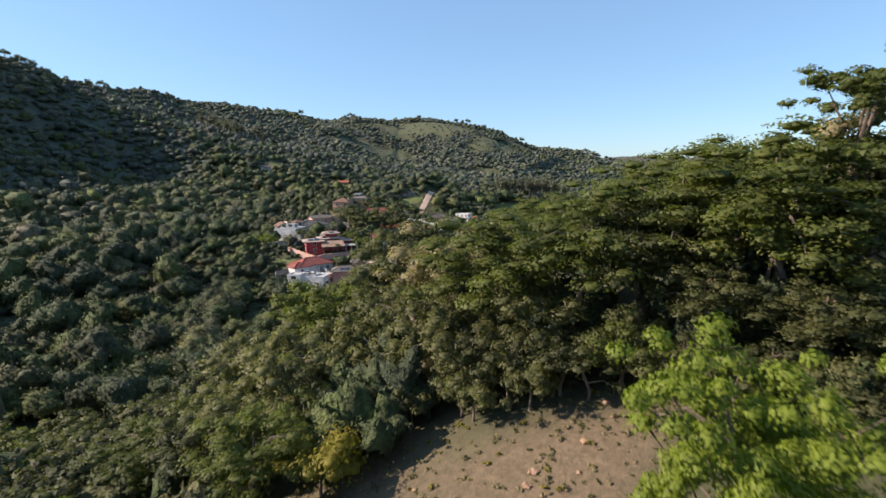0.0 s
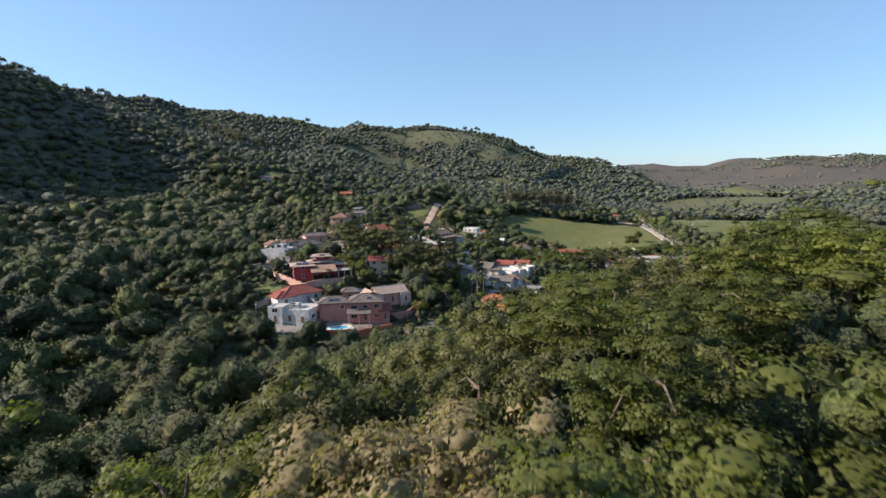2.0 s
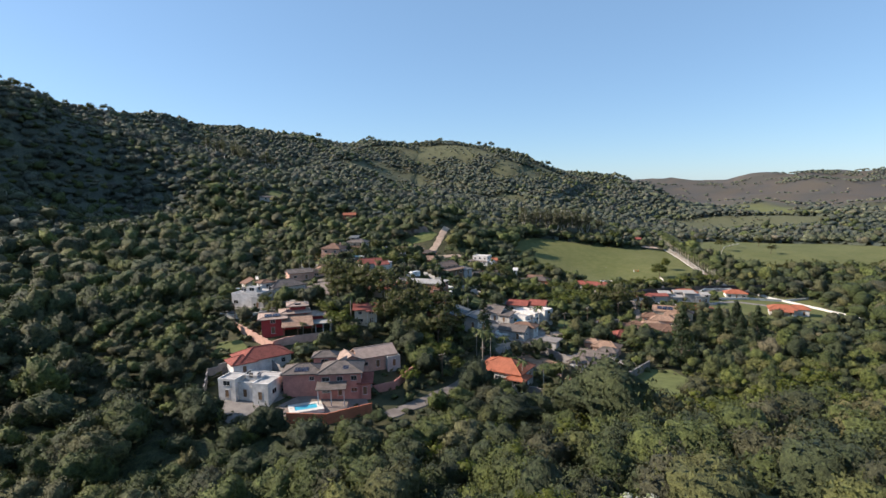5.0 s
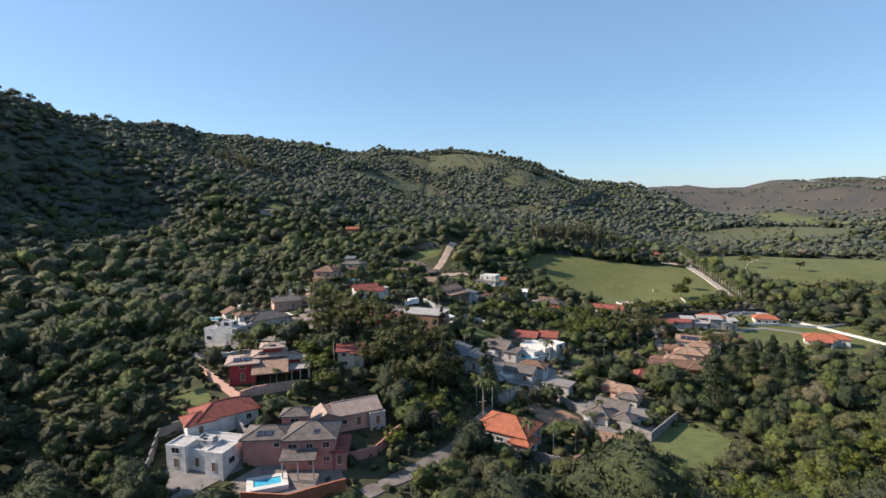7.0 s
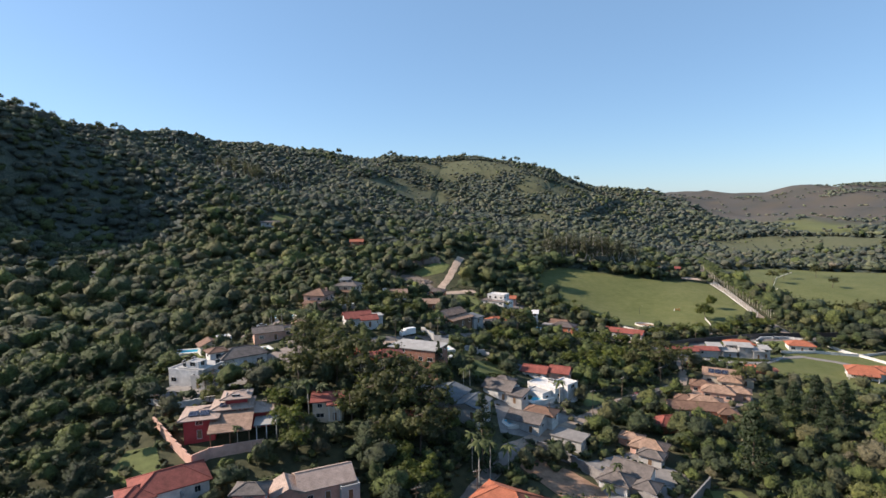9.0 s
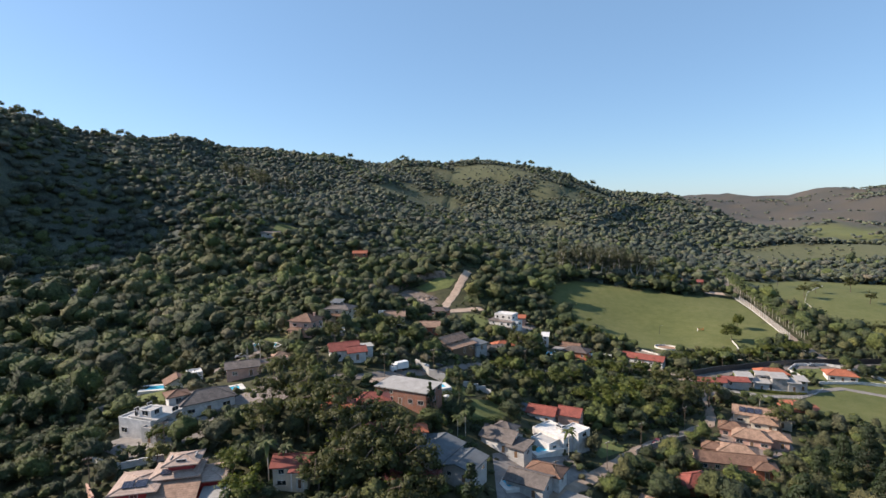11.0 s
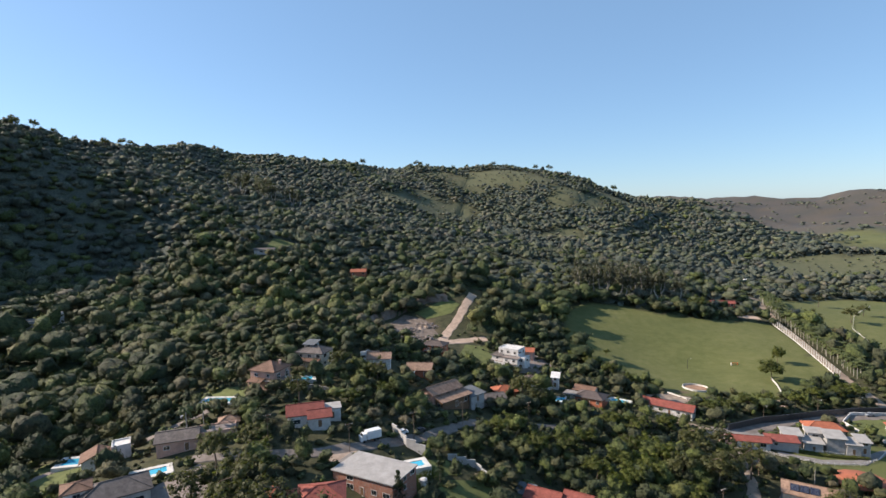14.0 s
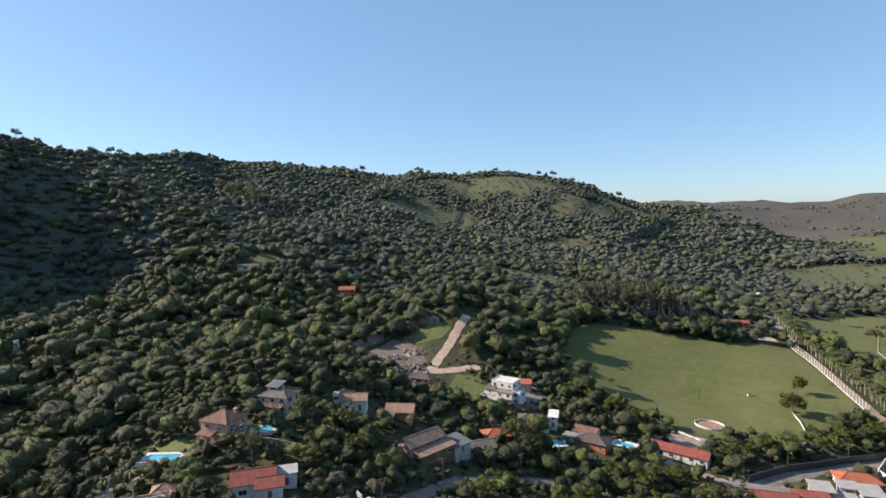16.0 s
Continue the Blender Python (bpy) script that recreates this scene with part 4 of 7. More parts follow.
    house("small white hut on the far pasture", 246, 760, 0, [(0, 0, 12, 8, 0, 3.0, H, 3.0, "x", WHITE, WHITE)], clear=14)
    house("grey-roofed house in the valley woods", -16, 262, 10, [(0, 0, 7, 6, 0, 2.8, M, 0.6, "x", CREAM, TILE_RED)], clear=5)
    house("house with stepped grey roofs beside a pool", 26, 262, -24, [
        (0, 0, 10, 7, 0, 3.2, G, 1.6, "x", PALE_GREY, TILE_GREY), (2, 7, 9, 6, 0, 3.0, H, 1.4, "x", WHITE, TILE_BROWN)])
    house("plain concrete service building", 38, 256, -30, [(0, 0, 9, 6, 0, 3.0, S, 0, "x", PALE_GREY, CONCRETE)])


build_houses()

# ---- lawns, yards, roads, walls, pools ----
def draped(name, poly, mat, label, category, lift=0.16, kind="structure", step=2.4, clear=0.62):
    """A patch of ground cover cut to a polygon and laid over the slope."""
    bm = bmesh.new()
    bm.faces.new([bm.verts.new((x, y, 0)) for x, y in poly])
    for ax in (0, 1):
        lo, hi = min(p[ax] for p in poly), max(p[ax] for p in poly)
        q = lo + step
        while q < hi:
            n = [0, 0, 0]
            co = [0, 0, 0]
            n[ax], co[ax] = 1, q
            bmesh.ops.bisect_plane(bm, geom=bm.verts[:] + bm.edges[:] + bm.faces[:], plane_co=co, plane_no=n)
            q += step
    for v in bm.verts:
        v.co.z = gz(v.co.x, v.co.y) + lift
    bmesh.ops.recalc_face_normals(bm, faces=bm.faces)
    if sum(f.normal.z for f in bm.faces) < 0:
        bmesh.ops.reverse_faces(bm, faces=bm.faces)
    me = bpy.data.meshes.new(name)
    bm.to_mesh(me)
    bm.free()
    me.materials.append(mat)
    cx, cy = sum(p[0] for p in poly) / len(poly), sum(p[1] for p in poly) / len(poly)
    CLEAR.append((cx, cy, clear * max(math.hypot(p[0] - cx, p[1] - cy) for p in poly)))
    return tagged(new(name, me), label, category, kind=kind)


def resample(line, step):
    out = []
    for (x0, y0), (x1, y1) in zip(line, line[1:]):
        n = max(1, round(math.hypot(x1 - x0, y1 - y0) / step))
        out += [(x0 + (x1 - x0) * i / n, y0 + (y1 - y0) * i / n) for i in range(n)]
    return out + [line[-1]]


def road(name, line, width, mat, label, lift=0.2):
    pts = resample(line, 2.5)
    bm = bmesh.new()
    rows = []
    for i, (x, y) in enumerate(pts):
        a, b = pts[max(0, i - 1)], pts[min(len(pts) - 1, i + 1)]
        dx, dy = b[0] - a[0], b[1] - a[1]
        L = math.hypot(dx, dy) or 1
        nx, ny = -dy / L, dx / L
        w = width * (1 + 0.1 * math.sin(i * 1.7))
        row = []
        for f in (-0.5, -0.44, 0, 0.44, 0.5):
            px, py = x + nx * w * f, y + ny * w * f
            row.append(bm.verts.new((px, py, gz(px, py) + (lift if abs(f) < 0.5 else -0.1))))
        rows.append(row)
    for r, s in zip(rows, rows[1:]):
        for i in range(4):
            bm.faces.new((r[i], s[i], s[i + 1], r[i + 1]))
    bmesh.ops.recalc_face_normals(bm, faces=bm.faces)
    if sum(f.normal.z for f in bm.faces) < 0:
        bmesh.ops.reverse_faces(bm, faces=bm.faces)
    me = bpy.data.meshes.new(name)
    bm.to_mesh(me)
    bm.free()
    me.materials.append(mat)
    ROADS[name + str(len(ROADS))] = (line, width)
    return tagged(new(name, me), label, "road", kind="structure")


def garden_wall(line, height, mat, label, thick=0.25, name="garden_wall"):
    """A wall that steps down the slope, panel by panel, with a coping."""
    pts = resample(line, 3.0)
    x0, y0 = pts[0]
    root = thing(name, x0, y0, gz(x0, y0), 0, label, "wall")
    for (ax, ay), (bx, by) in zip(pts, pts[1:]):
        L, yaw = math.hypot(bx - ax, by - ay), math.degrees(math.atan2(by - ay, bx - ax))
        cx, cy = (ax + bx) / 2 - x0, (ay + by) / 2 - y0
        lo, hi = min(gz(ax, ay), gz(bx, by)) - gz(x0, y0), max(gz(ax, ay), gz(bx, by)) - gz(x0, y0)
        bm = bmesh.new()
        add_box(bm, cx, cy, (lo - 0.8 + hi + height) / 2, L + 0.02, thick, hi + height - lo + 0.8, yaw)
        add_box(bm, cx, cy, hi + height + 0.05, L + 0.04, thick + 0.12, 0.1, yaw)
        part("wall_panel", bm, mat, root)
    for x, y in pts:
        CLEAR.append((x, y, 1.6))
    return root


def swimming_pool(x, y, yaw, w, d, label, deck=1.4, lift=0.5):
    z = max(gz(x + sx, y + sy) for sx in (-w / 3, w / 3) for sy in (-d / 3, d / 3)) + lift
    root = thing("swimming_pool", x, y, z, yaw, label, "swimming pool", "pools of the village")
    bm = bmesh.new()
    for s in (-1, 1):
        add_box(bm, 0, s * (d / 2 + deck / 2), -1.2, w + 2 * deck, deck, 2.4)
        add_box(bm, s * (w / 2 + deck / 2), 0, -1.2, deck, d, 2.4)
    part("deck", bm, WHITE_STONE, root, "pale stone pool deck")
    bm = bmesh.new()
    add_box(bm, 0, 0, -0.3, w, d, 0.3)
    part("water", bm, POOL, root, "clear turquoise water")
    CLEAR.append((x, y, max(w, d) / 2 + deck))
    return root


road("street", [(-60, 286), (-40, 291), (-29, 296), (-20, 304), (-12, 312), (-4, 322), (2, 334), (8, 346), (20, 356), (38, 366)], 4.6, ASPHALT, "paved village street between the gardens")
road("street", [(20, 246), (30, 258), (40, 270), (50, 284), (62, 300), (72, 311), (84, 322), (94, 332), (99, 345), (101, 360), (104, 374), (98, 388), (80, 398)], 4.2, EARTH_STREET, "pale earth village street")
road("street", [(-12, 186), (-4, 194), (6, 207), (14, 228), (22, 248)], 4.2, ASPHALT, "paved lane below the houses")
road("lane", [(-98, 262), (-106, 274), (-100, 284), (-84, 300), (-78, 312), (-70, 326)], 3.2, PAVING, "narrow lane along the woods' edge")
road("driveway", [(112, 392), (140, 410), (170, 420), (215, 428), (260, 436)], 8, ASPHALT, "shaded asphalt road behind the garden walls")
road("driveway", [(118, 374), (132, 371), (146, 374), (158, 384), (172, 390), (186, 384), (200, 372)], 3.5, CONCRETE, "pale concrete garden drive")
road("avenue", [(187, 430), (188, 467), (192, 520), (194, 562), (201, 600), (210, 640), (206, 664), (185, 688), (160, 730)], 5, EARTH_STREET, "pale earth avenue under the palms")
road("track", [(-22.3, 452), (-21, 468), (-17.5, 482), (-14.3, 496), (-11, 508)], 5.5, DIRT_ROAD, "steep earth track up the terrace")
road("track", [(-28, 444), (-22, 450), (-12, 457), (1.5, 466)], 6.5, DIRT_ROAD, "bare earth building platform")
road("track", [(-50, 438), (-43, 460), (-32, 473)], 3.5, DIRT_ROAD, "pale earth bench in the quarry")
draped("lawn", [(-70, 218), (-64, 220), (-58, 213), (-63, 207), (-69, 211)], LAWN, "small mown lawn beside the red-roofed house", "lawn")
draped("lawn", [(-54, 126), (-44, 132), (-28, 134), (-8, 133), (-2, 127), (-14, 118), (-34, 114), (-48, 117)], LAWN, "sunny grass clearing at the foot of the spur", "clearing", clear=0.25)
draped("lawn", [(-12, 300), (-4, 307), (4, 312), (9, 308), (0, 300), (-8, 294)], LAWN, "mown lawn round a pool", "lawn")
draped("lawn", [(2, 293), (6, 303), (15, 309), (22, 302), (16, 294), (8, 289)], LAWN, "raised rectangular lawn edged by hedges", "lawn")
draped("lawn", [(-86, 336), (-70, 334), (-66, 325), (-76, 320), (-86, 326)], LAWN, "mown lawn by a long pool", "lawn")
draped("lawn", [(-108, 288), (-96, 296), (-86, 294), (-82, 282), (-88, 268), (-98, 264), (-104, 274)], LAWN, "rough sloping lawn above the lane", "lawn")
draped("lawn", [(56, 200), (58, 222), (66, 238), (78, 240), (80, 226), (70, 208)], LAWN, "open grass below the block wall", "lawn")
draped("lawn", [(42, 300), (52, 306), (58, 298), (48, 288)], LAWN, "small lawn beside the white house", "lawn")
draped("lawn", [(-9, 453), (2, 455), (10, 440), (8, 420), (0, 416), (-10, 434)], LAWN, "grassy bank under the terrace", "lawn")
draped("lawn", [(-46, 488), (-28, 500), (-18, 496), (-22, 487), (-36, 480)], LAWN, "grassed upper terrace", "lawn")
draped("lawn", [(-32, 140), (-10, 142), (-6, 133), (-24, 131), (-36, 134)], LAWN, "strip of pasture in the valley", "lawn")
draped("lawn", [(158, 396), (160, 412), (176, 420), (192, 414), (190, 400), (174, 394)], LAWN, "walled oval lawn", "lawn")
draped("lawn", [(-148, 660), (-136, 680), (-150, 700), (-165, 690)], LAWN, "bright grass strip on the hillside", "lawn")
draped("lawn", [(-190, 586), (-172, 592), (-166, 560), (-182, 552)], LAWN, "grass clearing by the sheds", "lawn")
draped("yard", [(-60, 186), (-44, 202), (-36, 196), (-50, 180)], CONCRETE, "concrete yard of the white house", "yard")
draped("yard", [(-42, 186), (-34, 196), (-20, 196), (-16, 188), (-30, 180)], PAVING, "paved terrace by the pink house", "yard")
draped("yard", [(-84, 246), (-74, 258), (-60, 262), (-56, 250), (-70, 240)], CONCRETE, "concrete forecourt of the white house", "yard")
draped("yard", [(-66, 262), (-56, 284), (-44, 280), (-46, 262)], PAVING, "paved court between the houses", "yard")
draped("yard", [(-30, 296), (-24, 304), (-14, 300), (-20, 292)], DIRT_ROAD, "sandy yard with a parked truck", "yard")
draped("yard", [(12, 426), (8, 448), (28, 456), (38, 442), (30, 426)], PAVING, "paved forecourt of the modern house", "yard")
draped("yard", [(18, 254), (16, 274), (34, 290), (44, 276), (32, 256)], CONCRETE, "concrete courts with pools", "yard")
draped("yard", [(44, 228), (40, 246), (56, 258), (68, 246), (58, 226)], CONCRETE, "concrete yards within the block wall", "yard")
draped("yard", [(96, 300), (92, 320), (108, 346), (122, 344), (116, 316)], PAVING, "earth and brick yards between tan roofs", "yard")
draped("yard", [(98, 380), (100, 392), (118, 394), (122, 384)], CONCRETE, "concrete yard by the outbuildings", "yard")
draped("yard", [(78, 420), (92, 430), (104, 426), (100, 416), (90, 408)], EARTH_STREET, "sandy stable yard", "yard")
draped("yard", [(133, 426), (138, 433), (147, 431), (144, 424)], DIRT_ROAD, "sandy parking patch at the pasture's edge", "yard")
draped("yard", [(168, 566), (172, 574), (186, 574), (186, 566)], DIRT_ROAD, "sandy patch at the top of the pasture", "yard")
draped("quarry_floor", [(-52, 442), (-60, 462), (-52, 486), (-36, 478), (-26, 462), (-32, 446)], CUT_EARTH, "broken stone floor of the building cut", "quarry")
garden_wall([(-70, 228), (-60, 220), (-51, 213.5), (-49, 217), (-38, 222)], 2.4, SALMON, "pinkish retaining wall below the red house")
garden_wall([(-64, 198), (-58, 205), (-49, 205), (-42, 199)], 2.6, BLOCK_WALL, "grey block wall behind the white house")
garden_wall([(-64, 198), (-60, 187)], 2.4, BLOCK_WALL, "grey block wall beside the white house")
garden_wall([(28, 249), (36, 245), (44, 237), (51, 231), (58, 223), (71, 241)], 2.6, BLOCK_WALL, "long grey block wall round the compound")
garden_wall([(-18, 196), (-12, 200), (-8, 210)], 2.2, PINK, "pink garden wall of the pool terrace")
garden_wall([(-36, 181), (-26, 181), (-16, 187)], 2.6, RUST_WALL, "dark red retaining wall under the pool terrace")
garden_wall([(12, 210), (22, 207), (34, 203), (40, 196)], 2.2, BLOCK_WALL, "grey block wall below the orange roof")
garden_wall([(4, 313), (12, 314), (16, 310)], 1.6, PALE_GREY, "low pale garden wall")
garden_wall([(-14, 318), (-8, 312), (-2, 310)], 2.4, PALE_GREY, "tall grey wall by the street")
garden_wall([(-80, 240), (-70, 236), (-60, 240)], 1.4, WHITE, "low white wall of the forecourt")
garden_wall([(106, 390), (123, 402), (140, 410), (152, 416), (171, 423), (190, 427), (214, 432)], 2.6, METAL_DARK, "tall dark boundary wall along the road")
garden_wall([(160, 398), (158, 410), (166, 420), (182, 423), (196, 416), (198, 404)], 1.3, WHITE, "white wall round the oval lawn")
garden_wall([(198, 404), (206, 392), (214, 376), (222, 352)], 1.2, WHITE, "low white wall along the drive")
garden_wall([(164, 394), (184, 398), (204, 396), (224, 404)], 1.2, WHITE, "long low white wall of the garden")
garden_wall([(92, 430), (99, 423), (106, 421)], 0.7, WHITE_STONE, "low limewashed kerb wall of the pasture")
garden_wall([(151, 463), (150, 453), (148, 444)], 0.6, WHITE_STONE, "low limewashed kerb by the field trees")
garden_wall([(-52, 334), (-44, 334), (-36, 333)], 1.5, BLOCK_WALL, "grey terrace wall in the garden")
garden_wall([(8, 424), (20, 424), (30, 427)], 2.2, CONCRETE, "concrete retaining wall of the modern house")
garden_wall([(60, 296), (70, 306), (80, 314)], 1.6, BLOCK_WALL, "grey wall along the earth street")
swimming_pool(-33, 187, 24, 5.6, 3.0, "turquoise pool on the pink house's terrace")
swimming_pool(31, 284, 34, 7, 3.2, "long blue pool between white houses")
swimming_pool(22, 262, 30, 5, 3.5, "small bright pool in a court")
swimming_pool(-4, 302.5, 30, 6, 3.2, "turquoise pool on the lawn")
swimming_pool(-97, 288, 20, 6.5, 4, "rounded blue pool on the sloping lawn")
swimming_pool(-66, 279, 40, 7, 3.3, "deep blue pool behind the white wall")
swimming_pool(-75, 323, 10, 9.5, 3.8, "long pale pool with yellow deck")
swimming_pool(-53, 341, 20, 6, 3.5, "small pool below the cream house")
swimming_pool(39, 396, 10, 6, 4, "turquoise pool in a walled court")
swimming_pool(66, 406, -30, 7, 3.5, "green-tinted pool by the stable")


def quarry():
    """Cut faces and rubble heaps on the building site."""
    rng = random.Random(4)
    root = thing("quarry_face", -56, 462, gz(-56, 462), 0, "raw earth and rock cut face", "rock face")
    bm = bmesh.new()
    line = resample([(-60, 440), (-64, 456), (-62, 474), (-52, 490), (-38, 498), (-24, 497)], 2.0)
    rows = []
    for x, y in line:
        rows.append([bm.verts.new((x + 56 + rng.uniform(-0.6, 0.6) - 0.9 * k, y - 462 + rng.uniform(-0.6, 0.6) + 0.4 * k, gz(x, y) - gz(-56, 462) - 1 + k * 1.5 + rng.uniform(-0.3, 0.3))) for k in range(5)])
    for r, s in zip(rows, rows[1:]):
        for i in range(4):
            bm.faces.new((r[i], s[i], s[i + 1], r[i + 1]))
    part("cut_face", bm, CUT_EARTH, root)
    for cx, cy, n, mat in ((-48, 449, 60, ROCK), (-42.5, 461, 70, ROCK), (-35, 471, 60, ROCK), (-38, 442, 60, ROCK), (-30, 449, 50, ROCK)):
        heap = thing("rubble_heap", cx, cy, gz(cx, cy), 0, "heap of broken pale stone and soil", "rubble")
        bm = bmesh.new()
        for _ in range(n):
            a, r = rng.uniform(0, math.tau), 5.5 * rng.random() ** 0.7
            s = rng.uniform(0.3, 1.0)
            vs = bmesh.ops.create_icosphere(bm, subdivisions=1, radius=s)["verts"]
            hx, hy = r * math.cos(a) * 1.4, r * math.sin(a)
            hz = gz(cx + hx, cy + hy) - gz(cx, cy) + max(0, 1.6 - r * 0.3)
            for v in vs:
                v.co = Vector((v.co.x * rng.uniform(0.7, 1.2) + hx, v.co.y * rng.uniform(0.7, 1.2) + hy, v.co.z * 0.7 + hz))
        part("stones", bm, mat, heap)
        CLEAR.append((cx, cy, 6))
    CLEAR.append((-44, 466, 20))


quarry()
draped("bare_slope", [(25, 245), (36, 241), (49, 227.5), (57, 220), (50, 213), (34, 225), (23, 238)], DIRT, "bare weedy soil below the block wall", "slope", 0.12)
CLEAR += [(-44, 123, 8), (-14, 126, 8), (-33, 182, 7), (-93, 281, 6), (21, 256, 6), (30, 279, 5), (-22, 182, 6), (109, 440, 12), (-35, 444, 14), (-15, 452, 13), (-28, 472, 15), (-22, 428, 9), (-42, 455, 12), (9, 16, 14), (112, 445, 10)]

# ---- trees ----
def rand_dirs(rng, n):
    v = rng.normal(size=(n, 3))
    return v / np.linalg.norm(v, axis=1)[:, None]


def leaf_faces(rng, pos, nrm, size, jitter=0.6, quad=True, own=0.18):
    """Leaf sprays: small bent quads or triangles set round given normals."""
    n = len(pos)
    nv = nrm + jitter * rng.normal(size=(n, 3))
    nv /= np.linalg.norm(nv, axis=1)[:, None] + 1e-9
    t = np.cross(nv, rand_dirs(rng, n))
    t /= np.linalg.norm(t, axis=1)[:, None] + 1e-9
    b = np.cross(nv, t)
    s = (size * rng.uniform(0.6, 1.4, n))[:, None]
    if quad:
        v = np.stack([pos - t * s, pos - b * s * 0.45 + nv * s * 0.15, pos + t * s, pos + b * s * 0.45 + nv * s * 0.15], 1)
        k = 4
    else:
        v = np.stack([pos - t * s - b * s * 0.5, pos + t * s - b * s * 0.5, pos + b * s * 0.9], 1)
        k = 3
    g = np.cross(v[:, 1] - v[:, 0], v[:, 2] - v[:, 0])
    back = np.einsum("ij,ij->i", g, nrm) < 0
    v[back] = v[back][:, ::-1]
    soft = nrm * (1 - own) + nv * np.where(np.einsum("ij,ij->i", nv, nrm) < 0, -own, own)[:, None]
    soft /= np.linalg.norm(soft, axis=1)[:, None] + 1e-9
    return v.reshape(-1, 3), k, np.repeat(soft, k, 0)


def clumps(rng, n, rx, rz, z0, flat=0.75, up=0.35, rough=0.2, tuft=1.0):
    """Centres and radii of the leaf masses of a crown."""
    d = rand_dirs(rng, n)
    d[:, 2] = np.abs(d[:, 2]) * (1 - up) + up * rng.uniform(-0.6, 1, n)
    rad = rng.uniform(0.45, 1.0, n) ** 0.6 * (1 + rough * rng.normal(size=n))
    c = d * rad[:, None] * np.array([rx, rx, rz])
    c[:, 2] += z0
    r = tuft * rx * rng.uniform(0.26, 0.46, n)
    return c, r, flat


def crown_leaves(rng, n_clump, per, rx, rz, z0, size, flat=0.75, up=0.35, quad=True, fill=0.25, jitter=0.5, tuft=1.0):
    c, r, fl = clumps(rng, n_clump, rx, rz, z0, flat, up, 0.2, tuft)
    idx = np.repeat(np.arange(n_clump), per)
    d = rand_dirs(rng, len(idx))
    d[:, 2] = np.where(rng.uniform(size=len(idx)) < 0.7, np.abs(d[:, 2]), d[:, 2])
    rr = r[idx] * np.where(rng.uniform(size=len(idx)) < fill, rng.uniform(0.35, 0.9, len(idx)), rng.uniform(0.72, 1.18, len(idx)))
    p = c[idx] + d * rr[:, None] * np.array([1, 1, fl])
    nrm = d * np.array([1, 1, 1 / fl]) + np.array([0, 0, 0.35])
    nrm /= np.linalg.norm(nrm, axis=1)[:, None]
    v, k, soft = leaf_faces(rng, p, nrm, size, jitter, quad)
    return v, k, c, soft, r


def lump_cores(rng, c, r, flat, fill=0.78):
    """Uneven bodies of foliage inside the leaf masses, as triangles with soft normals."""
    bm = bmesh.new()
    bmesh.ops.create_icosphere(bm, subdivisions=1, radius=1.0)
    u = np.array([list(q.co) for q in bm.verts])
    tri = np.array([[q.index for q in f.verts] for f in bm.faces])
    bm.free()
    s = (r * fill)[:, None, None] * rng.uniform(0.75, 1.2, (len(c), len(u), 1))
    v = c[:, None, :] + u[None] * s * np.array([1, 1, flat])
    n = np.repeat((u * np.array([1, 1, 1 / flat]) + np.array([0, 0, 0.3]))[None], len(c), 0)
    n /= np.linalg.norm(n, axis=2)[:, :, None]
    return v[:, tri].reshape(-1, 3), n[:, tri].reshape(-1, 3)


def crown_mesh(name, seed, n_clump, per, rx, rz, z0, size, mat, flat=0.75, up=0.35, tuft=1.0, quad=True):
    rng = np.random.default_rng(seed)
    v, k, c, soft, r = crown_leaves(rng, n_clump, per, rx, rz, z0, size, flat, up, quad, 0.2, 0.4, tuft)
    n = len(v) // k
    body, bn = lump_cores(rng, c, r, flat, 0.5)
    m = len(body) // 3
    starts = np.r_[np.arange(n) * k, n * k + np.arange(m) * 3]
    return mesh_from(name, np.r_[v, body], np.arange(n * k + m * 3), starts, (mat,), None, np.r_[soft, bn]), c


def trunk_mesh(name, seed, height, r, targets, mat, limbs=9):
    """Tapered trunk with limbs that reach into the leaf masses."""
    rng = np.random.default_rng(seed)
    bm = bmesh.new()
    lean = rng.normal(size=2) * 0.05 * height
    pts = [Vector((0, 0, -1.2))]
    for i in range(1, 5):
        f = i / 4
        pts.append(Vector((lean[0] * f + rng.normal() * 0.03 * height, lean[1] * f + rng.normal() * 0.03 * height, height * 0.8 * f)))
    for i in range(4):
        add_tube(bm, pts[i], pts[i + 1], r * (1 - 0.2 * i), r * (1 - 0.2 * (i + 1)), 7)
    order = rng.permutation(len(targets))[:limbs]
    for j in order:
        t = Vector(targets[j])
        f = rng.uniform(0.35, 0.95)
        s = pts[0].lerp(pts[4], f) if f < 0.2 else pts[min(3, int(f * 4))].lerp(pts[min(4, int(f * 4) + 1)], f * 4 - int(f * 4))
        mid = s.lerp(t, 0.5) + Vector((0, 0, 0.06 * height))
        add_tube(bm, s, mid, r * 0.42, r * 0.26, 5)
        add_tube(bm, mid, t, r * 0.26, r * 0.08, 5)
        for _ in range(2):
            e = t + Vector(rng.normal(size=3) * 0.045 * height)
            add_tube(bm, mid.lerp(t, 0.6), e, r * 0.12, r * 0.04, 4)
    me = bpy.data.meshes.new(name)
    bm.to_mesh(me)
    bm.free()
    me.materials.append(mat)
    return me


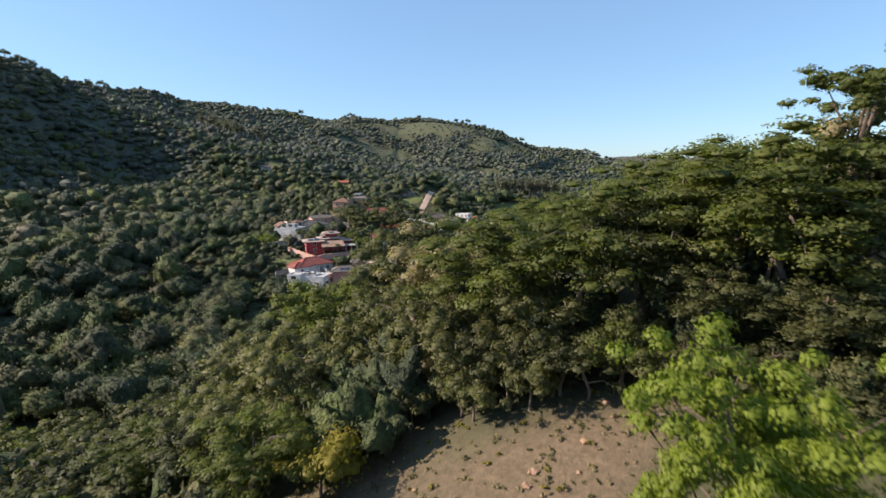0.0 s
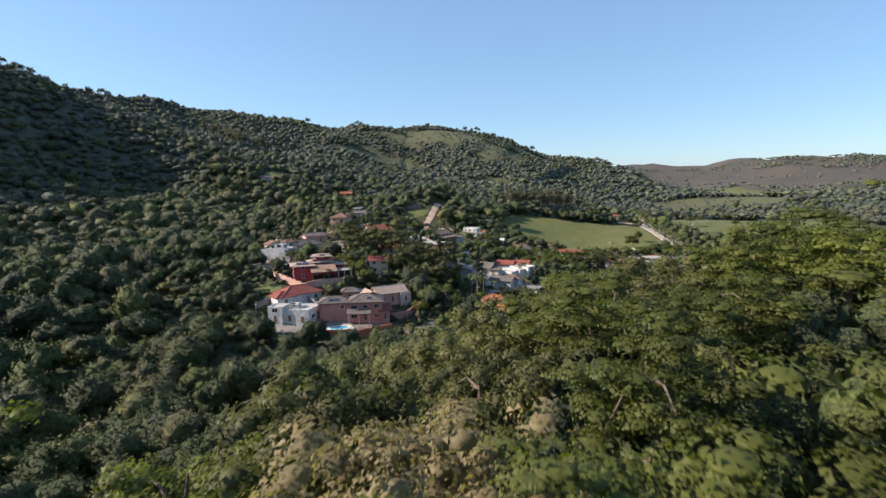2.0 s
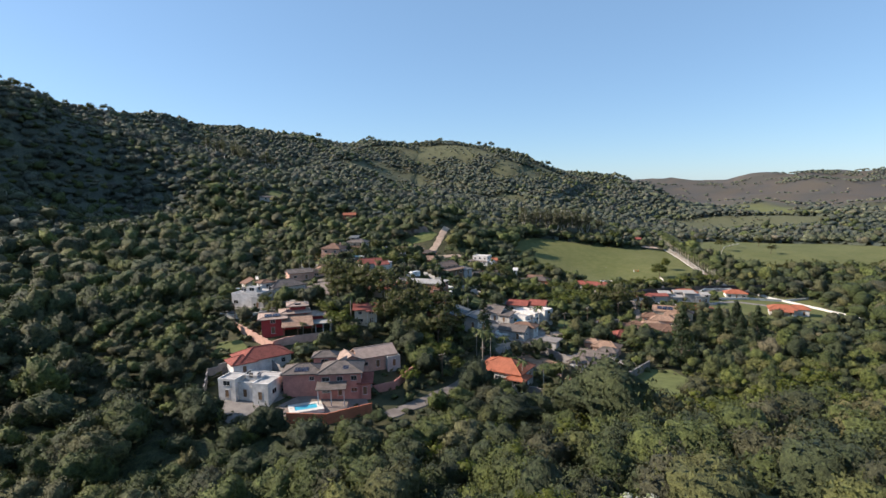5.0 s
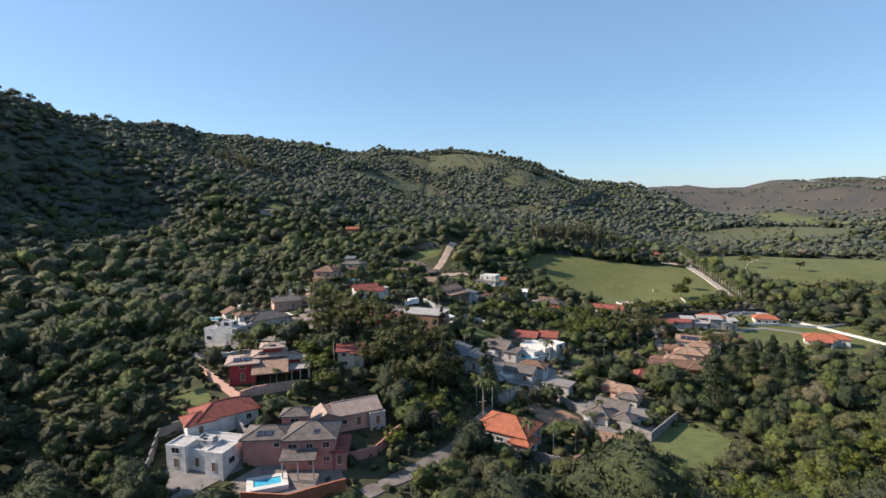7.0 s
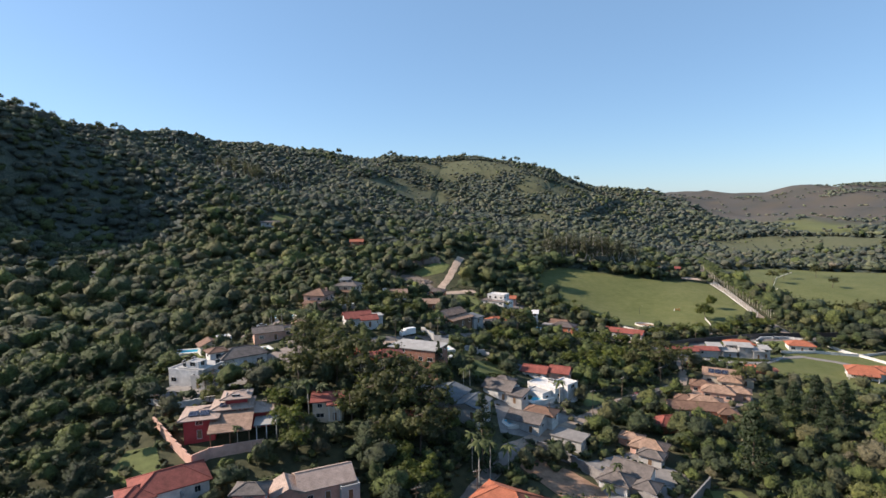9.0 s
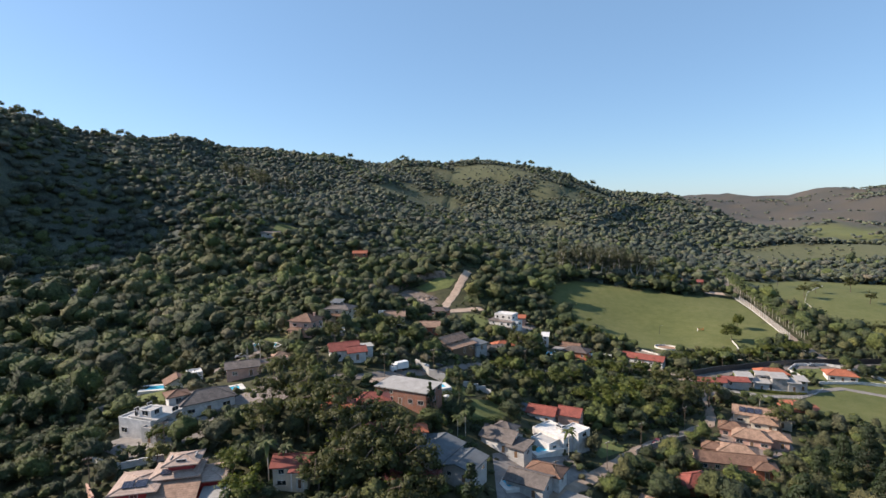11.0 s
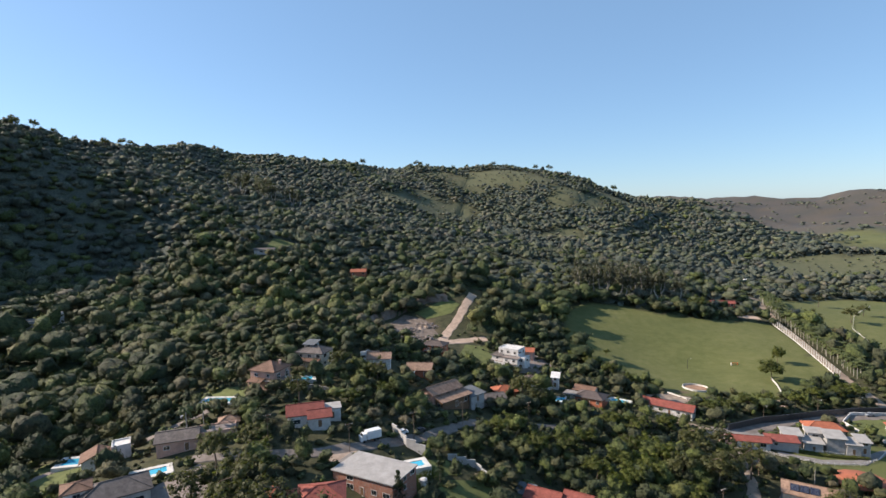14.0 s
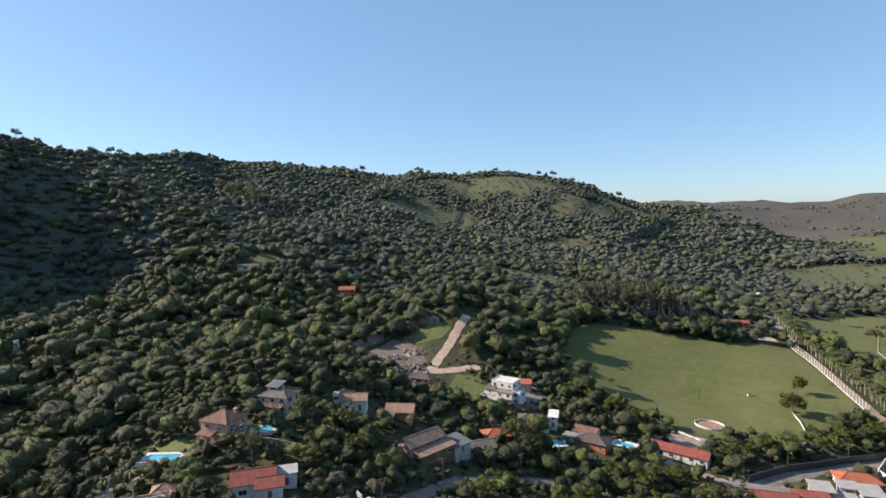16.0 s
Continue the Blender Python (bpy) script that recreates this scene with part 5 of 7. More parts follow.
def tree_kind(seed, height, rx, rz, n_clump, per, size, mat, flat=0.75, up=0.35, bark=None, z0=None, tuft=1.0, quad=True):
    z0 = height - rz * 0.95 if z0 is None else z0
    crown, c = crown_mesh("crown", seed, n_clump, per, rx, rz, z0, size, mat, flat, up, tuft, quad)
    trunk = trunk_mesh("trunk", seed + 1, height, 0.02 * height + 0.04, c, bark or BARK, 8 if n_clump > 100 else 5)
    return crown, trunk


def tree(kind, x, y, label, yaw=0.0, s=1.0, sz=None, name="tree", group="", dz=0.0):
    ob = new(name)
    ob.matrix_basis = pose(x, y, gz(x, y) + dz, 0, 0, yaw) @ Matrix.Diagonal((s, s, sz or s, 1))
    tagged(ob, label, name.replace("_", " "), group)
    for nm, me in zip(("crown", "trunk"), kind):
        o = new(nm, me)
        o.parent = ob
    return ob


def forest(name, label, mats, templates, P, S, rng, share=None):
    """Many trees joined: templates are meshes in arrays, each set with a turn, a size and a tint of its own."""
    out, mi, nr, ix, tint, base = [], [], [], [], [], 0
    shade = rng.uniform(size=(len(P), 2))
    pick = rng.integers(0, len(templates), len(P))
    ang = rng.uniform(0, math.tau, len(P))
    if np.ndim(share) == 2:
        cum = np.cumsum(share, 1) / np.sum(share, 1)[:, None]
        mat_of = np.minimum((rng.uniform(size=len(P))[:, None] > cum).sum(1), len(mats) - 1)
    else:
        mat_of = rng.choice(len(mats), len(P), p=share)
    for k, (tpl, tri, tn) in enumerate(templates):
        w = np.where(pick == k)[0]
        if not len(w):
            continue
        c, s = np.cos(ang[w]), np.sin(ang[w])
        x = tpl[None, :, 0] * c[:, None] - tpl[None, :, 1] * s[:, None]
        y = tpl[None, :, 0] * s[:, None] + tpl[None, :, 1] * c[:, None]
        z = np.repeat(tpl[None, :, 2], len(w), 0)
        v = np.stack([x * S[w, 0][:, None], y * S[w, 0][:, None], z * S[w, 1][:, None]], -1) + P[w][:, None, :]
        out.append(v.reshape(-1, 3))
        ix.append((tri[None] + (base + np.arange(len(w)) * len(tpl))[:, None, None]).reshape(-1, 3))
        base += len(w) * len(tpl)
        mi.append(np.repeat(mat_of[w], len(tri)))
        q = np.stack([tn[None, :, 0] * c[:, None] - tn[None, :, 1] * s[:, None], tn[None, :, 0] * s[:, None] + tn[None, :, 1] * c[:, None], np.repeat(tn[None, :, 2], len(w), 0)], -1)
        nr.append(q.reshape(-1, 3))
        tint.append(np.stack([np.repeat(shade[w, 0], len(tpl)), np.repeat(shade[w, 1], len(tpl)), rng.uniform(size=len(w) * len(tpl)), np.ones(len(w) * len(tpl))], -1))
    v, f = np.concatenate(out), np.concatenate(ix)
    me = mesh_from(name, v, f.ravel(), np.arange(len(f)) * 3, mats, np.concatenate(mi), np.concatenate(nr))
    att = me.color_attributes.new("tint", "FLOAT_COLOR", "POINT")
    att.data.foreach_set("color", np.concatenate(tint).astype(np.float32).ravel())
    return tagged(new(name, me), label, "trees", kind="stuff")


def sphere_arrays(sub):
    bm = bmesh.new()
    bmesh.ops.create_icosphere(bm, subdivisions=sub, radius=1.0)
    u = np.array([list(q.co) for q in bm.verts])
    tri = np.array([[q.index for q in f.verts] for f in bm.faces])
    bm.free()
    return u, tri


def crown_template(seed, sub, n_leaf, size, lumps=9, rz=0.85, z0=0.7, rough=0.05, low=-0.22):
    """A crown of about unit radius: one leafy body swelling into lumps, with loose sprays breaking its outline."""
    rng = np.random.default_rng(seed)
    u, tri = sphere_arrays(sub)
    c = rand_dirs(rng, lumps)
    c[:, 2] = np.abs(c[:, 2]) * 0.95 - 0.12
    c *= rng.uniform(0.5, 0.82, lumps)[:, None]
    r = rng.uniform(0.17, 0.36, lumps)
    b = u @ c.T
    disc = b * b - (c * c).sum(1) + r * r
    reach = np.where(disc > 0, b + np.sqrt(np.maximum(disc, 0)), 0).max(1)
    f = np.maximum(reach, 0.46) * (1 + rough * rng.normal(size=len(u)))
    lean = rng.normal(size=2) * 0.12
    v = u * f[:, None] * np.array([rng.uniform(0.88, 1.2), rng.uniform(0.88, 1.2), rz])
    v[:, :2] += lean * np.maximum(v[:, 2:], 0)
    tri = tri[v[tri][:, :, 2].mean(1) > low]
    g = np.cross(v[tri[:, 1]] - v[tri[:, 0]], v[tri[:, 2]] - v[tri[:, 0]])
    nv = np.zeros(v.shape)
    for i in range(3):
        np.add.at(nv, tri[:, i], g)
    nv /= np.linalg.norm(nv, axis=1)[:, None] + 1e-9
    soft = nv * 0.8 + u * 0.2
    soft /= np.linalg.norm(soft, axis=1)[:, None]
    if n_leaf:
        pick = rng.choice(np.unique(tri), n_leaf)
        lv, k, ln = leaf_faces(rng, v[pick] * rng.uniform(0.98, 1.2, n_leaf)[:, None] + 0.05 * rng.normal(size=(n_leaf, 3)), soft[pick], size, 0.7, False, 0.55)
        tri = np.r_[tri, len(v) + np.arange(len(lv)).reshape(-1, 3)]
        v, soft = np.r_[v, lv], np.r_[soft, ln]
    return v + np.array([0, 0, z0]), tri, soft


def tuft_template(seed, n_leaf, size, rz=0.8, z0=0.3, lumps=5):
    """A loose tuft of leaf sprays of unit radius."""
    rng = np.random.default_rng(seed)
    v, k, c, soft, r = crown_leaves(rng, lumps, max(1, n_leaf // lumps), 0.8, rz * 0.8, z0, size, 0.8, 0.3, False, 0.1, 0.3)
    return v, np.arange(len(v)).reshape(-1, 3), soft


def jitter_grid(rng, x0, x1, y0, y1, step):
    gx, gy = np.meshgrid(np.arange(x0, x1, step), np.arange(y0, y1, step))
    return gx.ravel() + rng.uniform(-0.5, 0.5, gx.size) * step, gy.ravel() + rng.uniform(-0.5, 0.5, gx.size) * step


def stands(P, base, east=0.0, size=17, force=1.5):
    """Share of each kind of tree at every place: kinds keep together in stands."""
    x, y = P[:, 0], P[:, 1]
    f = np.stack([smooth_noise(x, y, size * (1 + 0.35 * i), 1.7 * i) for i in range(len(base))], 1)
    w = np.array(base) * np.exp(force * f)
    if east:
        near = np.exp(-((x - 95) / 55) ** 2 - ((y - 185) / 48) ** 2)
        w[:, 3] += east * near
        w[:, 1] += 0.3 * east * near
    return w


def understory(name, label, x0, x1, y0, y1, step, height, spread, mat, rng, mask):
    """Low growth that closes the canopy between the crowns: one rough leafy sheet with gaps at clearings."""
    xs, ys = np.arange(x0, x1, step), np.arange(y0, y1, step)
    X, Y = np.meshgrid(xs, ys)
    X, Y = X + rng.uniform(-0.35, 0.35, X.shape) * step, Y + rng.uniform(-0.35, 0.35, X.shape) * step
    woods = mask(X, Y)
    deep = woods.copy()
    for ax in (0, 1):
        for sh in (-1, 1):
            deep &= np.roll(woods, sh, ax)
    lift = height * (0.75 + 0.5 * smooth_noise(X, Y, 9, 3)) + spread * rng.normal(size=X.shape)
    Z = ground(X, Y) + np.where(deep, np.maximum(lift, 0.5), 0.1)
    i = np.arange(X.size).reshape(X.shape)
    q = np.stack([i[:-1, :-1], i[:-1, 1:], i[1:, 1:], i[1:, :-1]], -1).reshape(-1, 4)
    q = q[woods.ravel()[q].all(1)]
    used, inv = np.unique(q, return_inverse=True)
    me = mesh_from(name, np.stack([X, Y, Z], -1).reshape(-1, 3)[used], inv.ravel(), np.arange(len(q)) * 4, (mat,))
    me.polygons.foreach_set("use_smooth", np.ones(len(q), bool))
    col = np.stack([rng.uniform(0.1, 0.9, len(used)), np.full(len(used), 0.3), rng.uniform(size=len(used)), np.ones(len(used))], -1)
    att = me.color_attributes.new("tint", "FLOAT_COLOR", "POINT")
    att.data.foreach_set("color", col.astype(np.float32).ravel())
    return tagged(new(name, me), label, "undergrowth", kind="stuff")


def hill_woods(X, Y):
    past, dry = openness(X, Y)
    w = ~past & (dry < 0.25) & ~cleared(X, Y, 1) & (np.hypot(X, Y - 150) > 300) & (np.abs(X) < 0.95 * (Y + 60) + 60)
    w &= Y < np.interp(X, (-420, -330, -230, -120, 0, 160, 300, 450, 560), (1120, 1260, 1330, 1350, 1350, 1330, 1280, 1200, 1120)) + 20
    return w & ((X > np.interp(Y, (250, 430, 580, 720, 1000, 1120), (-520, -490, -475, -470, -500, -420)) - 20) | (Y > 1120)) & ((Y > 560) | (X < -230))


def valley_woods(X, Y):
    past, dry = openness(X, Y)
    village = (X > -112) & (X < 215) & (Y > 176) & (Y < 470)
    w = ~past & ~village & (dry < 0.25) & ~cleared(X, Y, 1.5) & (np.abs(X - 10) < 0.95 * (Y + 60) + 20)
    return w & (near_line(X, Y, [(6, 0), (10, 60), (14, 95)]) > 78)


def plant_forests():
    rng = np.random.default_rng(11)
    # far slopes
    X, Y = jitter_grid(rng, -760, 760, 560, 1420, 7.7)
    X2, Y2 = jitter_grid(rng, -620, -230, 60, 560, 7.4)
    X, Y = np.r_[X, X2], np.r_[Y, Y2]
    past, dry = openness(X, Y)
    # only what can be seen from the valley side
    keep = ~past & (rng.uniform(size=X.size) > dry * 0.8) & ~cleared(X, Y, 2)
    keep &= (np.abs(X) < 0.95 * (Y + 60) + 60) & (np.hypot(X, Y - 150) > 300)
    keep &= ~((X > 450) & (Y < 900) & (rng.uniform(size=X.size) < 0.5))
    keep &= Y < np.interp(X, (-420, -330, -230, -120, 0, 160, 300, 450, 560), (1120, 1260, 1330, 1350, 1350, 1330, 1280, 1200, 1120)) + 45
    keep &= (X > np.interp(Y, (250, 430, 580, 720, 1000, 1120), (-520, -490, -475, -470, -500, -420)) - 45) | (Y > 1120)
    X, Y = X[keep], Y[keep]
    r = rng.uniform(3.2, 5.6, X.size) * (1 + 0.25 * smooth_noise(X, Y, 31, 5))
    r[rng.uniform(size=X.size) < 0.1] *= 1.3
    past, dry = openness(X, Y)
    r *= 1 - 0.5 * dry
    S = np.stack([r, r * rng.uniform(0.9, 1.35, X.size)], -1)
    P = np.stack([X, Y, ground(X, Y) + r * rng.uniform(0.0, 0.3, X.size)], -1)
    hill = (HAZED_HILL_DEEP, HAZED_HILL_GREEN, HAZED_HILL_OLIVE, FOREST_GREEN, FOREST_DEEP)
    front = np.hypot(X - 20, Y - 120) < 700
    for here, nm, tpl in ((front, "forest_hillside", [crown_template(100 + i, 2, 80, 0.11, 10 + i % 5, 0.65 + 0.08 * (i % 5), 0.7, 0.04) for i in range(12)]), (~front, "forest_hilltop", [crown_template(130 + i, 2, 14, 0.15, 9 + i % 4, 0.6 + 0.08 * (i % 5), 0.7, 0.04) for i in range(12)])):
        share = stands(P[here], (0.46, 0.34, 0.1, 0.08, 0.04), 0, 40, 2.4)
        # haze-tinted colours give way to plain forest greens towards the valley
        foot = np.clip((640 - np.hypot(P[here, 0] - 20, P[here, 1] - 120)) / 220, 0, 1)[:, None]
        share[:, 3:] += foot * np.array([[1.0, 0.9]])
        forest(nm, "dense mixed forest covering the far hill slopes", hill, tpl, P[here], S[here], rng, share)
    understory("understory_hillside", "low growth closing the canopy of the hill forest", -600, 620, 200, 1390, 4.2, 3.7, 0.7, HAZED_HILL_DEEP, rng, hill_woods)
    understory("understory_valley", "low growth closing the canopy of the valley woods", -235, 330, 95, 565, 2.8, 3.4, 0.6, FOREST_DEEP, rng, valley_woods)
    # woods in the far valley and on the tops of the brown hills
    X, Y = jitter_grid(rng, 330, 2300, 900, 2900, 17)
    past, dry = openness(X, Y)
    lie = ground(X, Y)
    wood = smooth_noise(X, Y, 75, 4) + 0.5 * smooth_noise(X, Y, 31, 2)
    keep = ~past & ~inside(X, Y, DRY_FIELD) & (X < 1.0 * Y + 60) & (((Y < 1750) & (wood > 0.12)) | ((lie > 88) & (wood > 0.0)) | (rng.uniform(size=X.size) < 0.03))
    X, Y = X[keep], Y[keep]
    r = rng.uniform(6, 10.5, X.size)
    forest("forest_distance", "dark belts of trees in the far valley and on hilltops", (HAZED_HILL_DEEP, HAZED_HILL_GREEN, HAZED_HILL_OLIVE), [crown_template(150 + i, 2, 0, 0.2, 5) for i in range(6)],
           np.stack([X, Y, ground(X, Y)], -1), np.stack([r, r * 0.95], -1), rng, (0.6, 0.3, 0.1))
    # valley and village woods
    X, Y = jitter_grid(rng, -250, 330, 95, 570, 6.6)
    past, dry = openness(X, Y)
    d = np.hypot(X, Y - 150)
    keep = ~past & ~cleared(X, Y, 0.8) & (d <= 300) | ((d > 300) & ~past & ~cleared(X, Y, 1) & (Y < 565) & (X > -235))
    keep &= (np.abs(X - 10) < 0.95 * (Y + 60) + 20) & (rng.uniform(size=X.size) > dry * 0.8)
    keep &= near_line(X, Y, [(6, 0), (10, 60), (14, 95)]) > 75
    X, Y = X[keep], Y[keep]
    r = 2.7 + 3.4 * rng.uniform(size=X.size) ** 1.4
    r[rng.uniform(size=X.size) < 0.08] *= 1.35
    r = np.where((np.abs(X + 30) < 34) & (Y > 145) & (Y < 190), r * 0.72, r)
    village = (X > -112) & (X < 215) & (Y > 180) & (Y < 470)
    r = np.where(village, r * 0.64, r)
    S = np.stack([r, r * rng.uniform(0.85, 1.4, X.size)], -1)
    P = np.stack([X, Y, ground(X, Y) + r * 0.3], -1)
    tpl = [crown_template(200 + i, 2, 160, 0.08, 11 + i, 0.8 + 0.07 * (i % 6), 0.7, 0.04) for i in range(14)]
    away = np.hypot(X - 40, Y - 230) > 315
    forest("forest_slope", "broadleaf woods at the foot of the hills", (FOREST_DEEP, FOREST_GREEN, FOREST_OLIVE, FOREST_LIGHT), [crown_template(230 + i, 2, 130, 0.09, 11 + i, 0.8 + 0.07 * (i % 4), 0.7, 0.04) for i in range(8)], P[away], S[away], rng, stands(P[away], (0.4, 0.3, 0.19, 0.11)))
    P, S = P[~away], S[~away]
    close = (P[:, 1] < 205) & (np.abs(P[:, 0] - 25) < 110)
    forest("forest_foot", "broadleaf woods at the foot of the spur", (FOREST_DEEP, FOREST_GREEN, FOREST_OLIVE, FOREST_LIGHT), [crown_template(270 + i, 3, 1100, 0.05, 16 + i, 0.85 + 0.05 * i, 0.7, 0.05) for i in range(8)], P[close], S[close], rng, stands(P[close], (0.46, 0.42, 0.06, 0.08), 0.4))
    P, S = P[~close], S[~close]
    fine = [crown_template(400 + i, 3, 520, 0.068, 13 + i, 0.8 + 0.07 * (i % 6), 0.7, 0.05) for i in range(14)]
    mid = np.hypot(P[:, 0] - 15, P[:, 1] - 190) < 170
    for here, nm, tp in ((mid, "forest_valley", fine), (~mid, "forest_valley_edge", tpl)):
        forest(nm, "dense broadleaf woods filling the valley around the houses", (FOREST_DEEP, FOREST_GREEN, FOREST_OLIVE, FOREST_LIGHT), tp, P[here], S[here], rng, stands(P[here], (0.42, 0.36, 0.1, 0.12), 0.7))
    # shrubs and weeds between the houses
    X, Y = jitter_grid(rng, -112, 225, 172, 470, 3.7)
    past, dry = openness(X, Y)
    keep = ~past & ~cleared(X, Y, -2.2) & (rng.uniform(size=X.size) < 0.95)
    X, Y = X[keep], Y[keep]
    r = 0.7 + 1.7 * rng.uniform(size=X.size) ** 1.5
    forest("shrubs", "low shrubs and weeds filling the gardens", (FOREST_DEEP, FOREST_GREEN, FOREST_OLIVE, FOREST_LIGHT), [crown_template(250 + i, 2, 12, 0.22, 6, 0.9, 0.4, 0.1, -0.1) for i in range(8)],
           np.stack([X, Y, ground(X, Y) - 0.1], -1), np.stack([r, r * rng.uniform(0.6, 1.2, X.size)], -1), rng, (0.4, 0.35, 0.15, 0.1))
    # small trees that fill the gardens
    X, Y = jitter_grid(rng, -112, 215, 176, 466, 4.3)
    past, dry = openness(X, Y)
    keep = ~past & ~cleared(X, Y, 1.0) & (rng.uniform(size=X.size) < 0.75)
    X, Y = X[keep], Y[keep]
    r = 1.2 + 1.2 * rng.uniform(size=X.size) ** 1.4
    P = np.stack([X, Y, ground(X, Y) + r * 0.1], -1)
    forest("garden_woods", "small trees and tall bushes between the houses", (FOREST_DEEP, FOREST_GREEN, FOREST_OLIVE, FOREST_LIGHT), [crown_template(430 + i, 2, 110, 0.1, 9 + i, 0.9 + 0.08 * (i % 4), 0.8, 0.06) for i in range(10)], P, np.stack([r, r * rng.uniform(0.9, 1.5, X.size)], -1), rng, stands(P, (0.5, 0.3, 0.12, 0.08)))
    # woods round and behind the start of the walk
    X, Y = jitter_grid(rng, -330, 360, -190, 150, 11.5)
    keep = (np.abs(X - 5) > 0.95 * Y + 4) & (np.hypot(X - 4, Y + 2) > 34) & ~((np.abs(X - 10) < 0.95 * (Y + 60) + 24) & (Y > 93)) & (np.hypot(X, Y - 60) > 26)
    X, Y = X[keep], Y[keep]
    r = rng.uniform(4.6, 7.2, len(X))
    P = np.stack([X, Y, ground(X, Y) + r * 0.3], -1)
    close = np.hypot(X - 4, Y - 5) < 95
    for here, tp in ((close, [crown_template(285 + i, 3, 700, 0.05, 16, 0.95, 0.7, 0.05) for i in range(5)]), (~close, [crown_template(280 + i, 2, 20, 0.12) for i in range(5)])):
        forest("forest_near_slopes", "dense mixed woods on the slopes around the spur", (FOREST_DEEP, FOREST_GREEN, FOREST_OLIVE), tp, P[here], np.stack([r, r * 1.05], -1)[here], rng)


def plant_near():
    rng = np.random.default_rng(5)

    def pair(seed, h, rx, rz, mat, size, flat, up, bark=None, z0=None):
        return (tree_kind(seed, h, rx, rz, 80, 120, size * 0.42, mat, flat, up, bark, z0, 0.56, False), tree_kind(seed + 40, h, rx, rz, 34, 44, size * 0.95, mat, flat, up, bark, z0, 0.75, False))
    kinds = {
        "green": pair(1, 10, 4.0, 4.2, LEAF_MID, 0.22, 0.6, 0.5, None, 5.6),
        "tier": pair(3, 12, 5.0, 4.6, LEAF_MID, 0.22, 0.4, 0.5, None, 6.8),
        "olive": pair(5, 8, 3.0, 3.9, LEAF_OLIVE, 0.19, 0.85, 0.5, None, 4.0),
        "dark": pair(7, 9, 3.3, 4.2, LEAF_DARK, 0.2, 0.75, 0.5, None, 4.6),
        "pale": pair(9, 8, 3.4, 3.8, LEAF_PALE, 0.2, 0.8, 0.5, None, 4.2),
        "light": pair(13, 9, 3.6, 3.8, LEAF_FRESH, 0.2, 0.6, 0.5, None, 5.0),
    }
    labels = {"green": "broad green tree with rounded leafy crown", "tier": "tall tree with flat tiered green crown", "olive": "olive-green slender woodland tree",
              "dark": "dark green dense woodland tree", "pale": "pale dry-leaved tree on the slope", "light": "light green leafy tree on the slope"}
    heights = {"green": 10, "tier": 12, "olive": 8, "dark": 9, "pale": 8, "light": 9}
    # trees that stand out on the spur: kind, place, height of the top
    stand = [("green", 21, 24, 62.5), ("dark", 16, 27, 60.5), ("green", 12, 27.5, 60.0), ("green", 26, 29, 64.0), ("tier", 23, 25.5, 65.0), ("green", 31, 29, 66.0), ("dark", 26.5, 20, 59.0), ("dark", 22, 20, 56.5), ("dark", 18, 23.5, 57.0), ("olive", 8.5, 27, 55.0), ("olive", 4.5, 27, 53.0),
             ("tier", 18, 29, 63.5), ("tier", 9, 31, 60.0), ("green", 5.6, 30, 58.0), ("pale", 3.1, 38.5, 57.0), ("dark", -0.9, 45, 57.4), ("light", -8.5, 44, 53.2), ("tier", 13.9, 54, 59.6),
             ("green", 13, 42, 59.0), ("tier", 24, 36, 64.6), ("olive", -1, 35.5, 53.8), ("green", 13.5, 62, 57.5), ("light", 24, 76, 52.4), ("light", 10, 101, 43.5), ("olive", 22, 66, 59.0), ("olive", 17.8, 61, 58.4), ("green", 27, 61, 61.2), ("light", 31.5, 57, 62.2), ("olive", 9.5, 66, 55.5), ("green", 38, 68, 61.5),
             ("olive", -8, 33, 51.0), ("olive", -13, 38, 48.5), ("dark", -17, 43, 47.5), ("olive", 1.5, 31, 53.5), ("green", 21, 50, 59.5), ("tier", 32, 45, 64.2), ("pale", 29, 26, 63.4), ("olive", 0, 75, 49.5), ("light", 18, 112, 40.5), ("light", 34, 100, 45.0),
             ("olive", 7, 50, 56.0), ("dark", -6, 56, 51.5), ("olive", 5, 66, 53.0), ("tier", 36, 60, 62.4), ("light", 30, 86, 50.0), ("light", 5, 92, 45.0), ("light", 44, 92, 46.5)]
    for k, x, y, top in stand:
        s = (top - gz(x, y)) / heights[k]
        tree(kinds[k][0], x, y, labels[k], rng.uniform(0, 360), max(0.9, min(s, 1.3)) * 1.12, s, group="trees on the near spur")
    X, Y = jitter_grid(rng, -95, 130, 20, 150, 6.6)
    keep = (near_line(X, Y, [(6, 0), (10, 60), (14, 95)]) <= 75) & (np.hypot(X - 4, Y - 5) > 20.5) & (np.abs(X - 5) < 0.95 * Y + 4) & (np.hypot((X + 27) / 27, (Y - 122) / 13) > 1)
    for k, x, y, top in stand:
        keep &= np.hypot(X - x, Y - y) > 5.4
    X, Y = X[keep], Y[keep]
    names = list(labels)
    order = np.argsort(np.hypot(X - 6, Y - 10))
    for i in order[:120]:
        x, y = X[i], Y[i]
        p = [0.22, 0.03, 0.3, 0.34, 0.06, 0.05] if x < -5 - 0.15 * y else [0.36, 0.12, 0.25, 0.18, 0.0, 0.09]
        k = names[rng.choice(6, p=p)]
        s = rng.uniform(0.72, 1.0)
        near = math.hypot(x - 6, y - 24) < 27
        tree(kinds[k][0 if near else 1], x, y, labels[k], rng.uniform(0, 360), s * 1.1, s * rng.uniform(0.85, 1.05), group="trees on the near spur")
    rest = order[120:]
